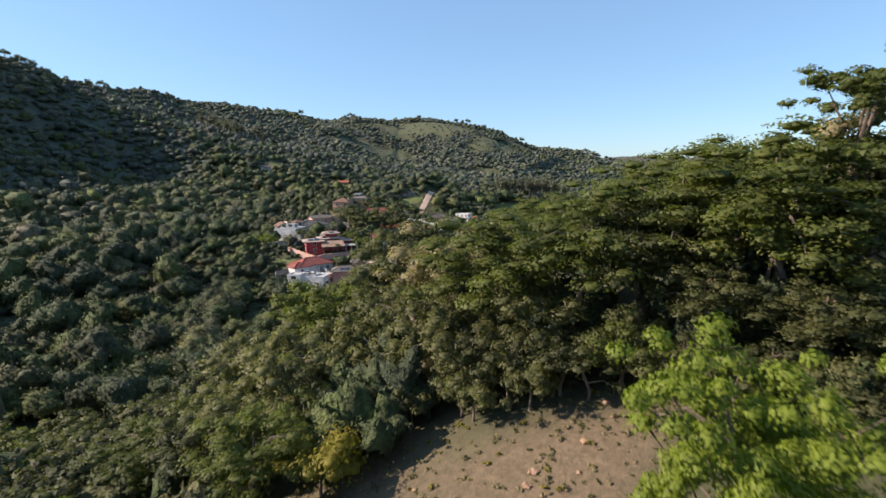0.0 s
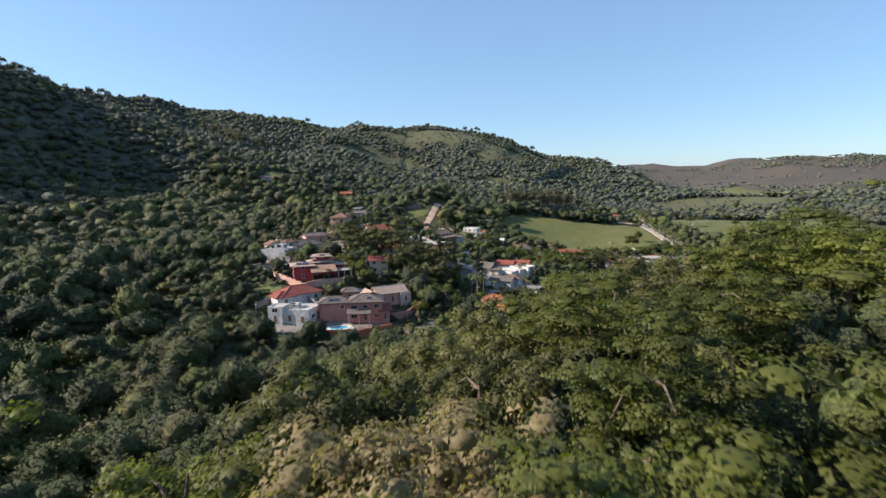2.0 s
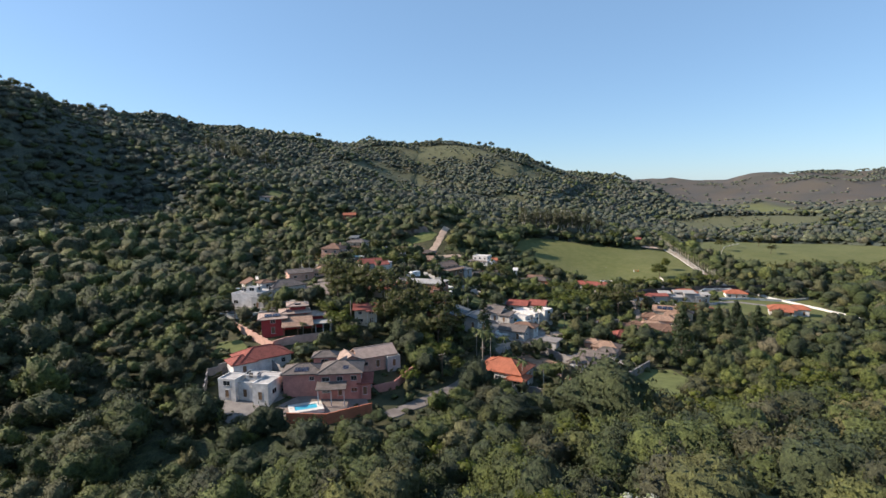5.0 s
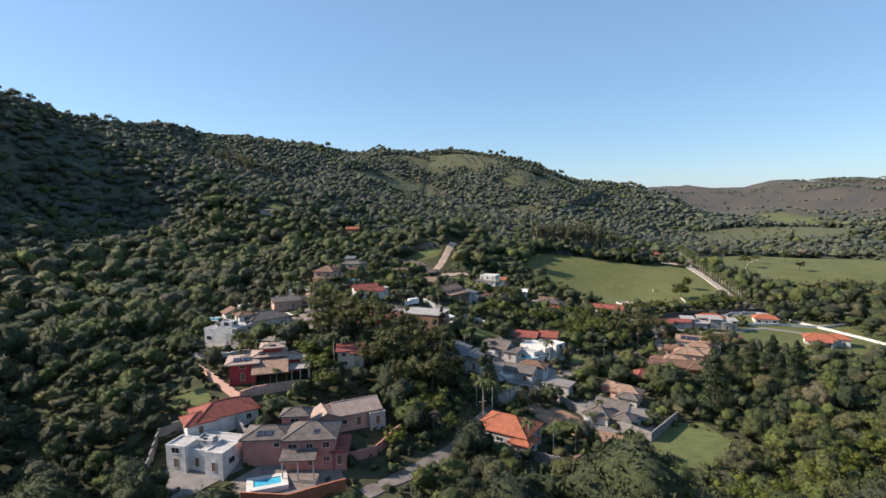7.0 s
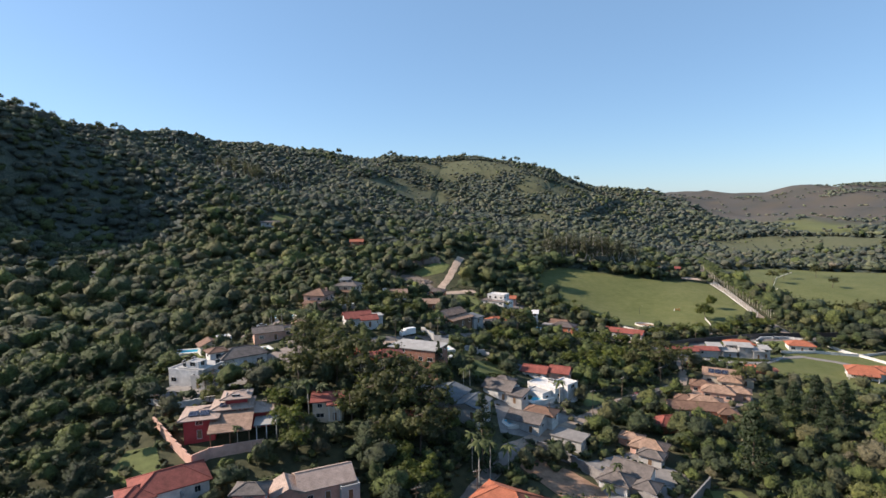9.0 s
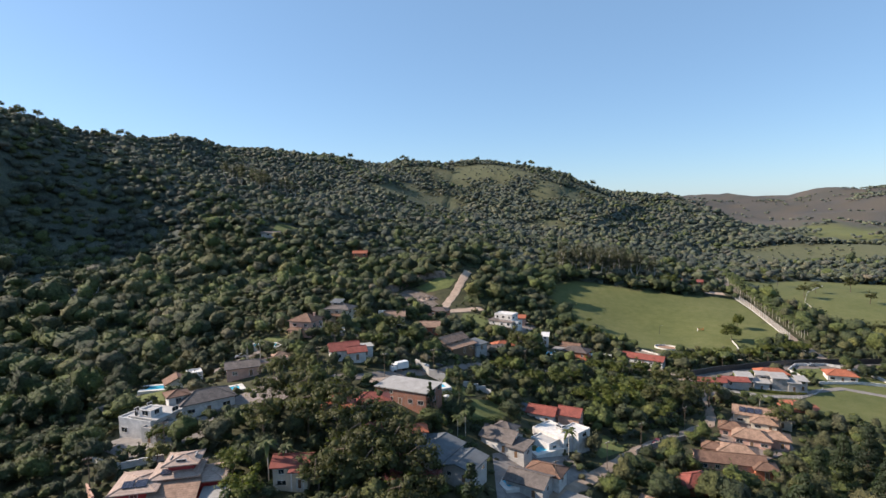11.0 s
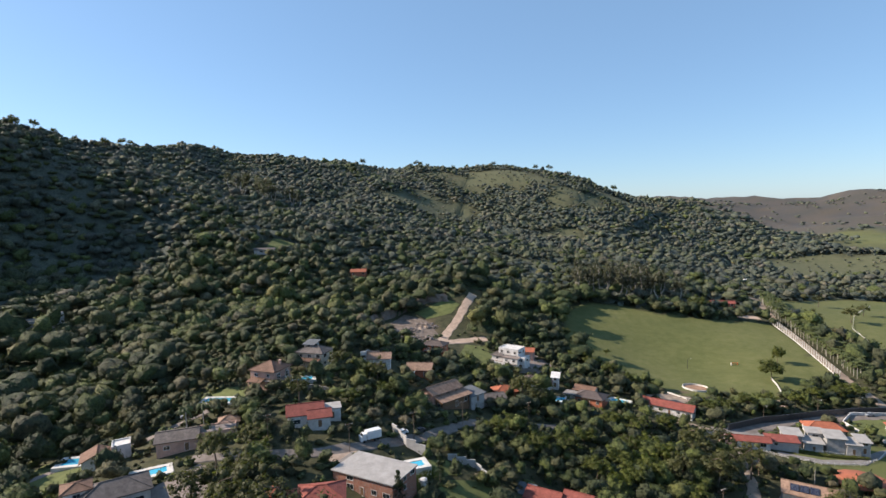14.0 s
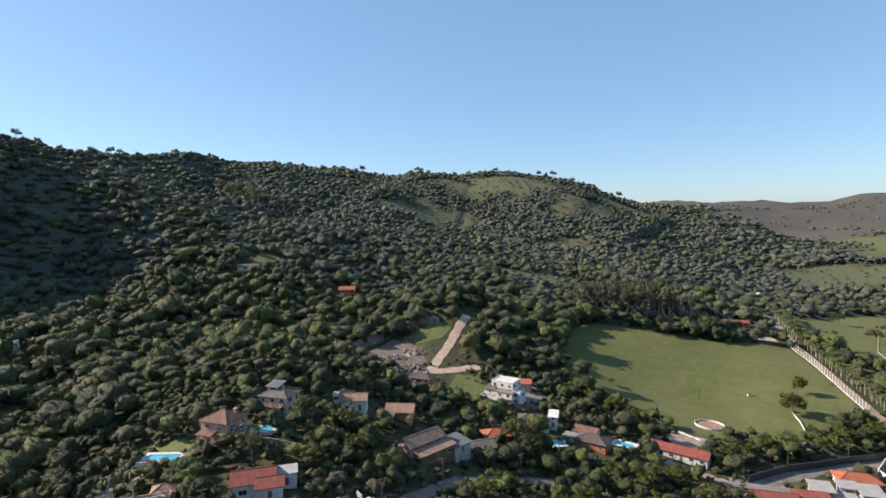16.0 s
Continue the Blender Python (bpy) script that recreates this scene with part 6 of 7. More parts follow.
    if len(rest):
        r = rng.uniform(3.4, 5.6, len(rest))
        P = np.stack([X[rest], Y[rest], ground(X[rest], Y[rest]) + r * 0.4], -1)
        forest("forest_spur", "woods on the lower flank of the spur", (FOREST_DEEP, FOREST_GREEN, FOREST_LIGHT), [crown_template(300 + i, 3, 1100, 0.05, 18, 0.95, 0.7, 0.05) for i in range(6)], P, np.stack([r, r * 1.2], -1), rng, (0.5, 0.42, 0.08))
    # the strip of wood between the spur's foot and the houses
    more = np.random.default_rng(55)
    U, V = jitter_grid(more, -75, 105, 150, 173, 6.4)
    keep = (near_line(U, V, [(6, 0), (10, 60), (14, 95)]) <= 75) & ~cleared(U, V, 1.0)
    U, V = U[keep], V[keep]
    q = more.uniform(2.9, 4.9, len(U))
    forest("forest_foot", "dense dark woods at the spur's foot", (FOREST_DEEP, FOREST_GREEN, FOREST_OLIVE), [crown_template(310 + i, 3, 700, 0.055, 16, 0.95, 0.7, 0.05) for i in range(5)], np.stack([U, V, ground(U, V) + q * 0.45], -1), np.stack([q, q * 1.15], -1), more, (0.5, 0.35, 0.15))
    X, Y = jitter_grid(rng, -50, 60, 16, 90, 3.9)
    keep = ((np.hypot(X - 5, Y - 8) > 15.5) | (X < -4 - 0.4 * (Y - 16))) & (np.abs(X - 5) < 0.95 * Y + 4) & (near_line(X, Y, [(6, 0), (10, 60), (14, 95)]) <= 50)
    X, Y = X[keep], Y[keep]
    r = rng.uniform(1.7, 3.1, len(X)) * np.where(np.hypot(X - 5, Y - 8) < 19, 0.7, 1.0)
    P = np.stack([X, Y, ground(X, Y) + r * 0.1], -1)
    forest("undergrowth", "tangled shrubs under the trees of the spur", (FOREST_DEEP, FOREST_GREEN), [crown_template(320 + i, 3, 220, 0.075, 10, 1.0, 0.5, 0.08) for i in range(6)], P, np.stack([r, r * 1.3], -1), rng)
    low = {"olive": tree_kind(61, 8, 3.0, 3.9, 40, 66, 0.13, LEAF_OLIVE, 0.8, 0.5, None, 4.0, 0.75, False), "dark": tree_kind(63, 9, 3.4, 4.2, 40, 66, 0.14, LEAF_DARK, 0.7, 0.5, None, 4.4, 0.75, False),
           "green": tree_kind(65, 9, 3.8, 4.0, 40, 66, 0.14, LEAF_MID, 0.6, 0.5, None, 4.4, 0.75, False), "pale": tree_kind(67, 8, 3.0, 3.8, 40, 66, 0.12, LEAF_PALE, 0.9, 0.5, None, 4.0, 0.75, False)}
    # shrubs that close the wood towards the bare earth
    spots = [(-9.5, 21), (-8, 24.5), (-6, 27), (-12, 24), (-13, 19.5), (-10.5, 17.5), (-15.5, 22.5), (-4.5, 29), (-2.5, 26.5), (-0.8, 28.4), (0.8, 26.2), (2.2, 28), (3.6, 25.4), (5.2, 26.6), (4.4, 24.2), (6.6, 24.4), (8.2, 25.6),
             (7.6, 23.4), (9.6, 24), (11.2, 25), (10.8, 23.2), (12.6, 23.2), (14.2, 24.4), (14, 22.2), (15.6, 21.8), (17.4, 21), (19, 19.6), (20.5, 17.8), (22, 16.2), (24, 17.5), (17, 19), (19.5, 15.5)]
    for i, (x, y) in enumerate(spots):
        k = ("olive", "dark", "green", "olive", "pale", "dark", "olive")[i % 7] if x < 9 else ("dark", "green", "dark", "olive")[i % 4]
        s = rng.uniform(0.42, 0.62)
        tree(low[k], x, y, {"olive": "dusty olive shrub", "dark": "dense dark green shrub", "green": "leafy green shrub", "pale": "half-dry pale shrub"}[k] + " at the edge of the wood", rng.uniform(0, 360), s, s * 1.05, name="shrub", group="shrubs by the bare earth", dz=-1.0 * s)
    bright = tree_kind(11, 10, 4.2, 4.2, 170, 150, 0.075, LEAF_BRIGHT, 0.55, 0.5, BARK, 5.6, 0.4, False)
    tree(bright, 10.8, 7.5, "bright yellow-green feathery young tree", 40, 0.72, (57.6 - gz(10.8, 7.5)) / 10)
    X, Y = rng.uniform(-4, 17, 420), rng.uniform(12, 24.5, 420)
    r = rng.uniform(0.08, 0.28, 420)
    forest("dry_grass", "dry tufts of grass and weeds on the bare earth", (LEAF_PALE, LEAF_OLIVE, LEAF_PALE, LEAF_YELLOW), [tuft_template(340 + i, 26, 0.3) for i in range(4)], np.stack([X, Y, ground(X, Y) - 0.03], -1), np.stack([r, r], -1), rng)
    for i in range(14):
        x, y = rng.uniform(-3, 14), rng.uniform(14.5, 24)
        s = rng.uniform(0.08, 0.26)
        bm = bmesh.new()
        bmesh.ops.create_icosphere(bm, subdivisions=2, radius=s)
        for q in bm.verts:
            q.co *= 1 + 0.22 * rng.normal()
            q.co.z *= 0.6
        bmesh.ops.bevel(bm, geom=bm.edges[:1], offset=0.01)
        me = bpy.data.meshes.new("clod")
        bm.to_mesh(me)
        bm.free()
        me.materials.append(DIRT)
        ob = new("earth_clod", me)
        ob.matrix_basis = pose(x, y, gz(x, y) + s * 0.15, 0, 0, rng.uniform(0, 360))
        tagged(ob, "rough reddish clod on the bare earth", "clod", "clods of earth")
    yel = tree_kind(15, 4, 2.6, 1.9, 34, 90, 0.12, LEAF_YELLOW, 0.8, 0.5, None, 2.0)
    tree(yel, -4.5, 22.5, "yellow-flowering bush at the edge of bare earth", 10, 1.0, 1.0, name="bush")
    airy = tree_kind(17, 17, 4.4, 3.0, 60, 120, 0.1, LEAF_MID, 0.45, 0.5, BARK, None, 0.45, False)
    tree(airy, 27, 25.5, "tall airy tree with open spreading branches", 290, 0.8, (67.6 - gz(27, 25.5)) / 17)


plant_forests()
plant_near()

# ---- palms, hero trees ----
def palm_kind(seed, height, frond, mat, n=16):
    rng = random.Random(seed)
    bm = bmesh.new()
    for i in range(n):
        a = i * 2.399 + rng.uniform(-0.2, 0.2)
        rise = rng.uniform(-0.2, 1.1)
        L = frond * rng.uniform(0.8, 1.15)
        prev = None
        for k in range(7):
            f = k / 6
            r = L * (f - 0.12 * f * f)
            z = height + L * (rise * f * 0.6 - (0.55 + 0.25 * (1 - rise)) * f * f)
            w = 0.42 * frond / 3 * math.sin(math.pi * min(1, f * 0.92 + 0.1)) + 0.03
            c, s = math.cos(a), math.sin(a)
            mid = bm.verts.new((c * r, s * r, z))
            lo = bm.verts.new((c * r - s * w, s * r + c * w, z - w * 0.55 - 0.05 * rng.random()))
            hi = bm.verts.new((c * r + s * w, s * r - c * w, z - w * 0.55 - 0.05 * rng.random()))
            if prev:
                bm.faces.new((prev[0], mid, lo, prev[1]))
                bm.faces.new((prev[0], prev[2], hi, mid))
            prev = (mid, lo, hi)
    crown = bpy.data.meshes.new("fronds")
    bm.to_mesh(crown)
    bm.free()
    crown.materials.append(mat)
    bm = bmesh.new()
    x = y = 0.0
    for k in range(5):
        nx, ny = x + rng.uniform(-0.06, 0.06) * height / 5, y + rng.uniform(-0.06, 0.06) * height / 5
        if k == 4:
            nx = ny = 0.0
        add_tube(bm, (x, y, height * k / 5 - (1 if k == 0 else 0)), (nx, ny, height * (k + 1) / 5), 0.17 - 0.012 * k, 0.17 - 0.012 * (k + 1), 7)
        x, y = nx, ny
    trunk = bpy.data.meshes.new("trunk")
    bm.to_mesh(trunk)
    bm.free()
    trunk.materials.append(BARK_PALE)
    return crown, trunk


def palm(kind, x, y, yaw, s, label, group=""):
    ob = new("palm_tree")
    ob.matrix_basis = pose(x, y, gz(x, y), 0, 0, yaw) @ Matrix.Diagonal((s, s, s, 1))
    tagged(ob, label, "palm tree", group)
    for nm, me in zip(("fronds", "trunk"), kind):
        new(nm, me).parent = ob
    return ob


def cone_kind(seed, height, r, mat, n_clump=60, per=34, size=0.35, droop=0.5, low=0.08):
    """Conifer: whorls of drooping leaf masses round a straight stem."""
    rng = np.random.default_rng(seed)
    f = rng.uniform(low, 1.0, n_clump) ** 0.9
    a = np.arange(n_clump) * 2.399
    rad = r * (1 - f) ** 0.75 * rng.uniform(0.45, 1.0, n_clump) + 0.15
    c = np.stack([rad * np.cos(a), rad * np.sin(a), height * f - droop * rad * 0.4], -1)
    cr = r * (0.16 + 0.26 * (1 - f))
    idx = np.repeat(np.arange(n_clump), per)
    d = rand_dirs(rng, len(idx))
    p = c[idx] + d * (cr[idx] * rng.uniform(0.6, 1.1, len(idx)))[:, None] * np.array([1, 1, 0.75])
    nrm = d + np.stack([np.cos(a[idx]), np.sin(a[idx]), 0.3 + 0 * a[idx]], -1) * 0.5
    v, k, soft = leaf_faces(rng, p, nrm, size, 0.4, True)
    n = len(v) // k
    crown = mesh_from("crown", v, np.arange(n * k), np.arange(n) * k, (mat,), None, soft)
    bm = bmesh.new()
    add_tube(bm, (0, 0, -1), (0, 0, height * 0.97), 0.3, 0.04, 8)
    for i in range(0, n_clump, 2):
        add_tube(bm, (0, 0, c[i][2] + 0.5), tuple(c[i]), 0.07, 0.02, 4)
    trunk = bpy.data.meshes.new("trunk")
    bm.to_mesh(trunk)
    bm.free()
    trunk.materials.append(BARK)
    return crown, trunk


def plant_special():
    rng = random.Random(21)
    royal = palm_kind(1, 7.0, 3.0, LEAF_PALM)
    tall = palm_kind(2, 10.0, 3.0, LEAF_PALM)
    n = 0
    for row, off in enumerate((7.5, 11.5, 15.5)):
        y = 468 + row * 1.3
        while y < 640:
            x = np.interp(y, (465, 562, 600, 640), (187, 190, 196, 205)) + off + rng.uniform(-0.8, 0.8)
            palm(royal, x, y, rng.uniform(0, 360), rng.uniform(0.8, 1.15), "feathery palm lining the earth avenue", "palms along the avenue")
            n += 1
            y += rng.uniform(2.9, 4.2)
    for x, y, s in ((-32, 236, 1.0), (-29, 239, 0.8), (38, 283, 0.9), (13, 226, 1.05), (15.5, 229, 0.95), (20, 231, 0.85), (11, 232, 0.9), (30, 208, 0.8), (36, 212, 0.75), (-68, 296, 1.0), (-70, 299, 0.85), (-66, 301, 0.9),
                    (24, 209, 0.85), (47, 236, 0.6), (40, 292, 0.6), (96, 326, 0.6), (42, 222, 0.7), (66, 260, 0.5), (6, 276, 0.7), (8, 279, 0.75), (-36, 225, 0.6), (-44, 221, 0.55), (120, 352, 0.7)):
        palm(tall, x, y, rng.uniform(0, 360), s, "tall slender palm between the houses", "palms in the village")
    spruce = cone_kind(31, 18, 4.2, LEAF_CONE)
    big = cone_kind(33, 20, 6.0, LEAF_CONE, 80, 40, 0.42, 0.3, 0.05)
    for x, y, s in ((13.5, 233.5, 1.05), (4, 300, 0.45), (-3, 283, 0.6)):
        tree(spruce, x, y, "dark conical conifer between houses", rng.uniform(0, 360), s, name="conifer")
    for x, y, s in ((84, 247, 1.05), (116, 290, 0.8), (127, 297, 0.85), (107, 285, 0.7), (138, 300, 0.75), (121, 280, 0.7)):
        tree(big, x, y, "tall dense dark conifer by the village", rng.uniform(0, 360), s, name="conifer", group="dark conifers")
    bush_dark = tree_kind(51, 13, 5.0, 5.6, 34, 42, 0.26, LEAF_DARK, 0.8, 0.5, None, 7.0, 0.8, False)
    bush_green = tree_kind(53, 9, 4.6, 4.0, 34, 42, 0.24, LEAF_MID, 0.7, 0.5, None, 5.0, 0.8, False)
    bush_light = tree_kind(55, 8, 4.2, 3.8, 34, 42, 0.22, LEAF_FRESH, 0.7, 0.5, None, 4.4, 0.8, False)
    bush_olive = tree_kind(57, 8, 4.0, 3.8, 34, 42, 0.23, LEAF_OLIVE, 0.8, 0.5, None, 4.2, 0.8, False)
    thin = tree_kind(59, 22, 3.6, 8.5, 30, 44, 0.34, LEAF_GUM, 0.9, 0.6, BARK_PALE, 13.0)
    pinky = tree_kind(61, 5, 3.4, 2.6, 22, 50, 0.26, LEAF_PINK, 0.8, 0.5, None, 2.8)
    whitey = tree_kind(63, 7, 3.0, 1.6, 34, 44, 0.13, LEAF_BLOSSOM, 0.5, 0.5, BARK_PALE, 5.6, 0.4, False)
    for x, y, s in ((-30, 254, 1.0), (-25, 262, 1.1), (-12, 262, 0.95), (0, 246, 1.0), (-16, 238, 0.95), (-22, 252, 1.05), (-14, 246, 1.1), (-9, 240, 1.0), (-5, 251, 1.05), (-16, 258, 0.9), (-20, 235, 0.8), (-40, 250, 0.9), (-34, 262, 1.0), (-44, 264, 0.9), (-38, 274, 0.8), (-2, 232, 0.9), (3, 240, 0.8), (-12, 228, 0.7),
                    (24, 385, 0.95), (30, 380, 0.8), (-44, 352, 0.7), (-28, 350, 0.75), (-46, 322, 0.7), (118, 330, 0.8), (-50, 282, 0.8), (100, 350, 0.9), (92, 345, 0.9), (86, 338, 0.95), (96, 366, 0.8), (84, 360, 0.9), (76, 340, 0.8)):
        tree(bush_dark, x, y, "tall dark broadleaf tree among the houses", rng.uniform(0, 360), s * 1.12, s * 1.2, name="garden_tree", group="garden trees")
    for x, y, s in ((-34, 228, 0.9), (-30, 222, 0.8), (-40, 236, 0.8), (0, 218, 0.9), (-6, 224, 0.85), (4, 212, 0.7), (60, 330, 1.0), (66, 336, 1.0), (56, 340, 0.9), (72, 350, 1.0), (62, 352, 0.9), (48, 330, 0.9), (40, 340, 1.0), (30, 336, 0.9),
                    (22, 346, 0.9), (16, 338, 0.85), (76, 326, 0.9), (46, 352, 0.9), (68, 372, 1.0), (80, 380, 0.9), (58, 374, 0.9), (-66, 246, 0.6), (-78, 262, 0.6), (72, 262, 0.6), (-22, 338, 0.8), (-30, 326, 0.7), (112, 410, 0.8), (122, 416, 0.9),
                    (132, 420, 0.9), (104, 406, 0.8), (146, 424, 0.8), (158, 432, 0.9), (170, 436, 0.9), (180, 440, 0.8), (176, 446, 0.7), (74, 432, 0.8), (66, 440, 0.9), (58, 448, 0.9), (50, 456, 0.8)):
        tree(bush_green, x, y, "rounded green garden tree", rng.uniform(0, 360), s, name="garden_tree", group="garden trees")
    for x, y, s in ((11, 163, 1.1), (2, 158, 1.0), (20, 150, 1.1), (30, 166, 1.0), (48, 172, 1.0), (62, 180, 1.1), (74, 186, 1.0), (86, 196, 1.1), (96, 206, 1.0), (110, 214, 1.1), (100, 190, 1.0), (84, 176, 1.0), (70, 168, 1.0), (54, 156, 1.0), (40, 146, 1.0),
                    (64, 344, 0.9), (54, 326, 0.9), (70, 360, 0.8), (-42, 290, 0.6), (-8, 204, 0.6)):
        tree(bush_light, x, y, "light green bushy tree", rng.uniform(0, 360), s, group="light green trees")
    for x, y, s in ((120, 226, 1.0), (104, 228, 0.9), (94, 222, 0.9), (-60, 238, 0.7), (76, 208, 0.9), (34, 178, 0.9), (-48, 294, 0.8), (-56, 290, 0.7)):
        tree(bush_olive, x, y, "olive-leaved bushy tree near the houses", rng.uniform(0, 360), s, group="olive trees")
    for i in range(40):
        x, y = rng.uniform(58, 136), rng.uniform(566, 612)
        tree(thin, x, y, "tall slender eucalyptus at the pasture's top", rng.uniform(0, 360), rng.uniform(0.85, 1.25), name="eucalyptus", group="eucalyptus row")
    for x, y, s in ((-4, 254, 1.0), (2, 250, 0.8), (-6, 246, 0.7)):
        tree(pinky, x, y, "shrub covered in pink blossom", rng.uniform(0, 360), s, name="bush", group="blossoming shrubs")
    for x, y, s in ((26.8, 107.5, 1.38), (97, 171, 1.3), (103, 175, 1.35), (110, 179, 1.45)):
        tree(whitey, x, y, "thin tree with flat whitish flower heads", rng.uniform(0, 360), s, group="whitish trees")
    tree(bush_green, 143, 564, "large rounded tree at the pasture's edge", 0, 1.5)
    ball = tree_kind(81, 10, 5.2, 4.4, 80, 110, 0.22, LEAF_MID, 0.85, 0.5, None, 5.4, 0.95, False)
    tree(ball, 150, 461, "dark rounded tree standing on the pasture", 0, 0.95, 1.0)
    tree(ball, 163, 485, "small dark tree standing on the pasture", 70, 0.55, 0.9)
    tree(bush_green, 70, 480, "low shrub on the pasture", 20, 0.45, 0.4, name="bush")
    tree(bush_green, 47, 490, "dark shrub at the pasture's edge", 60, 0.8, 0.7, name="bush")
    tree(bush_green, 52, 486, "low shrub on the shaded grass", 10, 0.6, 0.5, name="bush")
    for x, y, s in ((213, 556, 1.1), (248, 577, 1.0), (255, 636, 0.9), (268, 600, 0.8), (300, 610, 1.0), (285, 560, 0.8)):
        tree(bush_dark, x, y, "dark shade tree on the eastern pasture", rng.uniform(0, 360), s, group="pasture trees")
    for i in range(34):
        x = 232 + i * 4.4 + rng.uniform(-2, 2)
        tree(bush_dark, x, 478 - 0.05 * i + rng.uniform(-4, 4), "dark tree in the belt below the pasture", rng.uniform(0, 360), rng.uniform(0.65, 0.95), group="tree belt")
    for i in range(26):
        a, d = rng.uniform(0, math.tau), 52 * rng.random() ** 0.5
        tree(thin, -310 + d * math.cos(a), 806 + d * math.sin(a), "tall eucalyptus rising from the hillside forest", rng.uniform(0, 360), rng.uniform(1.0, 1.4), name="eucalyptus", group="hillside eucalyptus")
    # lone crowns on the skyline
    sky = tree_kind(71, 15, 4.6, 4.2, 18, 36, 0.55, LEAF_DARK, 0.7, 0.5, BARK)
    for i in range(13):
        x, y = rng.uniform(-486, -456), 560 + i * 17 + rng.uniform(-9, 9)
        tree(sky, x, y, "lone umbrella-crowned tree on the ridge", rng.uniform(0, 360), rng.uniform(0.6, 1.15), name="umbrella_tree", group="ridge trees")
    for x, y in ((-330, 1256), (-230, 1330), (-220, 1328), (-206, 1334), (-150, 1345), (-120, 1348), (-60, 1350), (-20, 1350), (30, 1346), (60, 1344), (100, 1340), (140, 1332), (190, 1322)):
        tree(sky, x, y, "lone umbrella-crowned tree on the ridge", rng.uniform(0, 360), rng.uniform(1.0, 1.5), name="umbrella_tree", group="ridge trees")


plant_special()


# ---- the pasture's fence, pen and posts ----
def avenue_fence():
    pts = resample([(189, 562), (189, 526), (187, 494), (185, 466)], 3.2)
    x0, y0 = pts[0]
    z0 = gz(x0, y0)
    root = thing("fence", x0, y0, z0, 0, "tall white concrete post fence along the avenue", "fence")
    post = bmesh.new()
    add_box(post, 0, 0, 2.0, 0.28, 0.28, 4.6)
    add_box(post, 0, 0, 4.35, 0.4, 0.4, 0.14)
    first = part("post", post, WHITE_STONE, root)
    for i, (x, y) in enumerate(pts):
        ob = first if i == 0 else new("post", first.data)
        ob.parent = root
        ob.location = (x - x0, y - y0, gz(x, y) - z0)
    for (ax, ay), (bx, by) in zip(pts, pts[1:]):
        bm = bmesh.new()
        a, b = Vector((ax - x0, ay - y0, gz(ax, ay) - z0)), Vector((bx - x0, by - y0, gz(bx, by) - z0))
        for h, r in ((0.25, 0.25), (1.6, 0.05), (2.6, 0.05), (3.6, 0.05)):
            add_tube(bm, a + Vector((0, 0, h)), b + Vector((0, 0, h)), r, r, 4)
        part("rail", bm, WHITE_STONE, root)


def round_pen(x, y, r):
    z = gz(x, y)
    root = thing("round_pen", x, y, z, 0, "round white-walled training pen on the pasture", "animal pen")
    for i in range(20):
        a = i * math.tau / 20
        bm = bmesh.new()
        px, py = r * math.cos(a), r * math.sin(a)
        dz = gz(x + px, y + py) - z
        add_box(bm, px, py, dz + 0.3, 2 * r * math.tan(math.pi / 20) + 0.04, 0.16, 1.2, math.degrees(a) + 90)
        part("wall_panel", bm, WHITE_STONE, root)
    bm = bmesh.new()
    vs = [bm.verts.new((r * 0.98 * math.cos(i * math.tau / 32), r * 0.98 * math.sin(i * math.tau / 32), gz(x + r * math.cos(i * math.tau / 32), y + r * math.sin(i * math.tau / 32)) - z + 0.12)) for i in range(32)]
    bm.faces.new(vs)
    part("sand_floor", bm, DIRT, root, "trampled dark sand floor")


def lamp_post(x, y, h, label, lamp=True, name="street_lamp", arm=1.6, yaw=0):
    root = thing(name, x, y, gz(x, y), yaw, label, name.replace("_", " "), "poles in the village")
    bm = bmesh.new()
    add_tube(bm, (0, 0, -0.6), (0, 0, h), 0.12, 0.07, 8)
    part("pole", bm, BARK if h > 6 else METAL_DARK, root)
    bm = bmesh.new()
    if name == "utility_pole":
        add_box(bm, 0, 0, h - 0.5, 2.0, 0.12, 0.12)
        add_box(bm, 0, 0, h - 1.5, 1.2, 0.1, 0.1)
        part("crossarm", bm, WOOD, root)
        for s in (-0.9, -0.4, 0.4, 0.9):
            bm = bmesh.new()
            add_tube(bm, (s, 0, h - 0.44), (s, 0, h - 0.2), 0.06, 0.04, 6)
            part("insulator", bm, WHITE, root)
    else:
        add_tube(bm, (0, 0, h - 0.1), (arm, 0, h + 0.2), 0.05, 0.04, 6)
        part("arm", bm, METAL_DARK, root)
        bm = bmesh.new()
        add_box(bm, arm + 0.2, 0, h + 0.2, 0.6, 0.25, 0.14)
        part("lamp_head", bm, PALE_GREY, root)
    return root


def add_cable(bm, pts, r, n=4):
    """One unbroken round cable through given points."""
    rows = []
    for i, p in enumerate(pts):
        way = (pts[min(i + 1, len(pts) - 1)] - pts[max(i - 1, 0)]).to_track_quat("Z", "Y").to_matrix()
        rows.append([bm.verts.new(p + way @ Vector((r * math.cos(k * math.tau / n), r * math.sin(k * math.tau / n), 0))) for k in range(n)])
    for a, b in zip(rows, rows[1:]):
        for k in range(n):
            bm.faces.new((a[k], a[(k + 1) % n], b[(k + 1) % n], b[k]))
    bm.faces.new(rows[0][::-1])
    bm.faces.new(rows[-1])


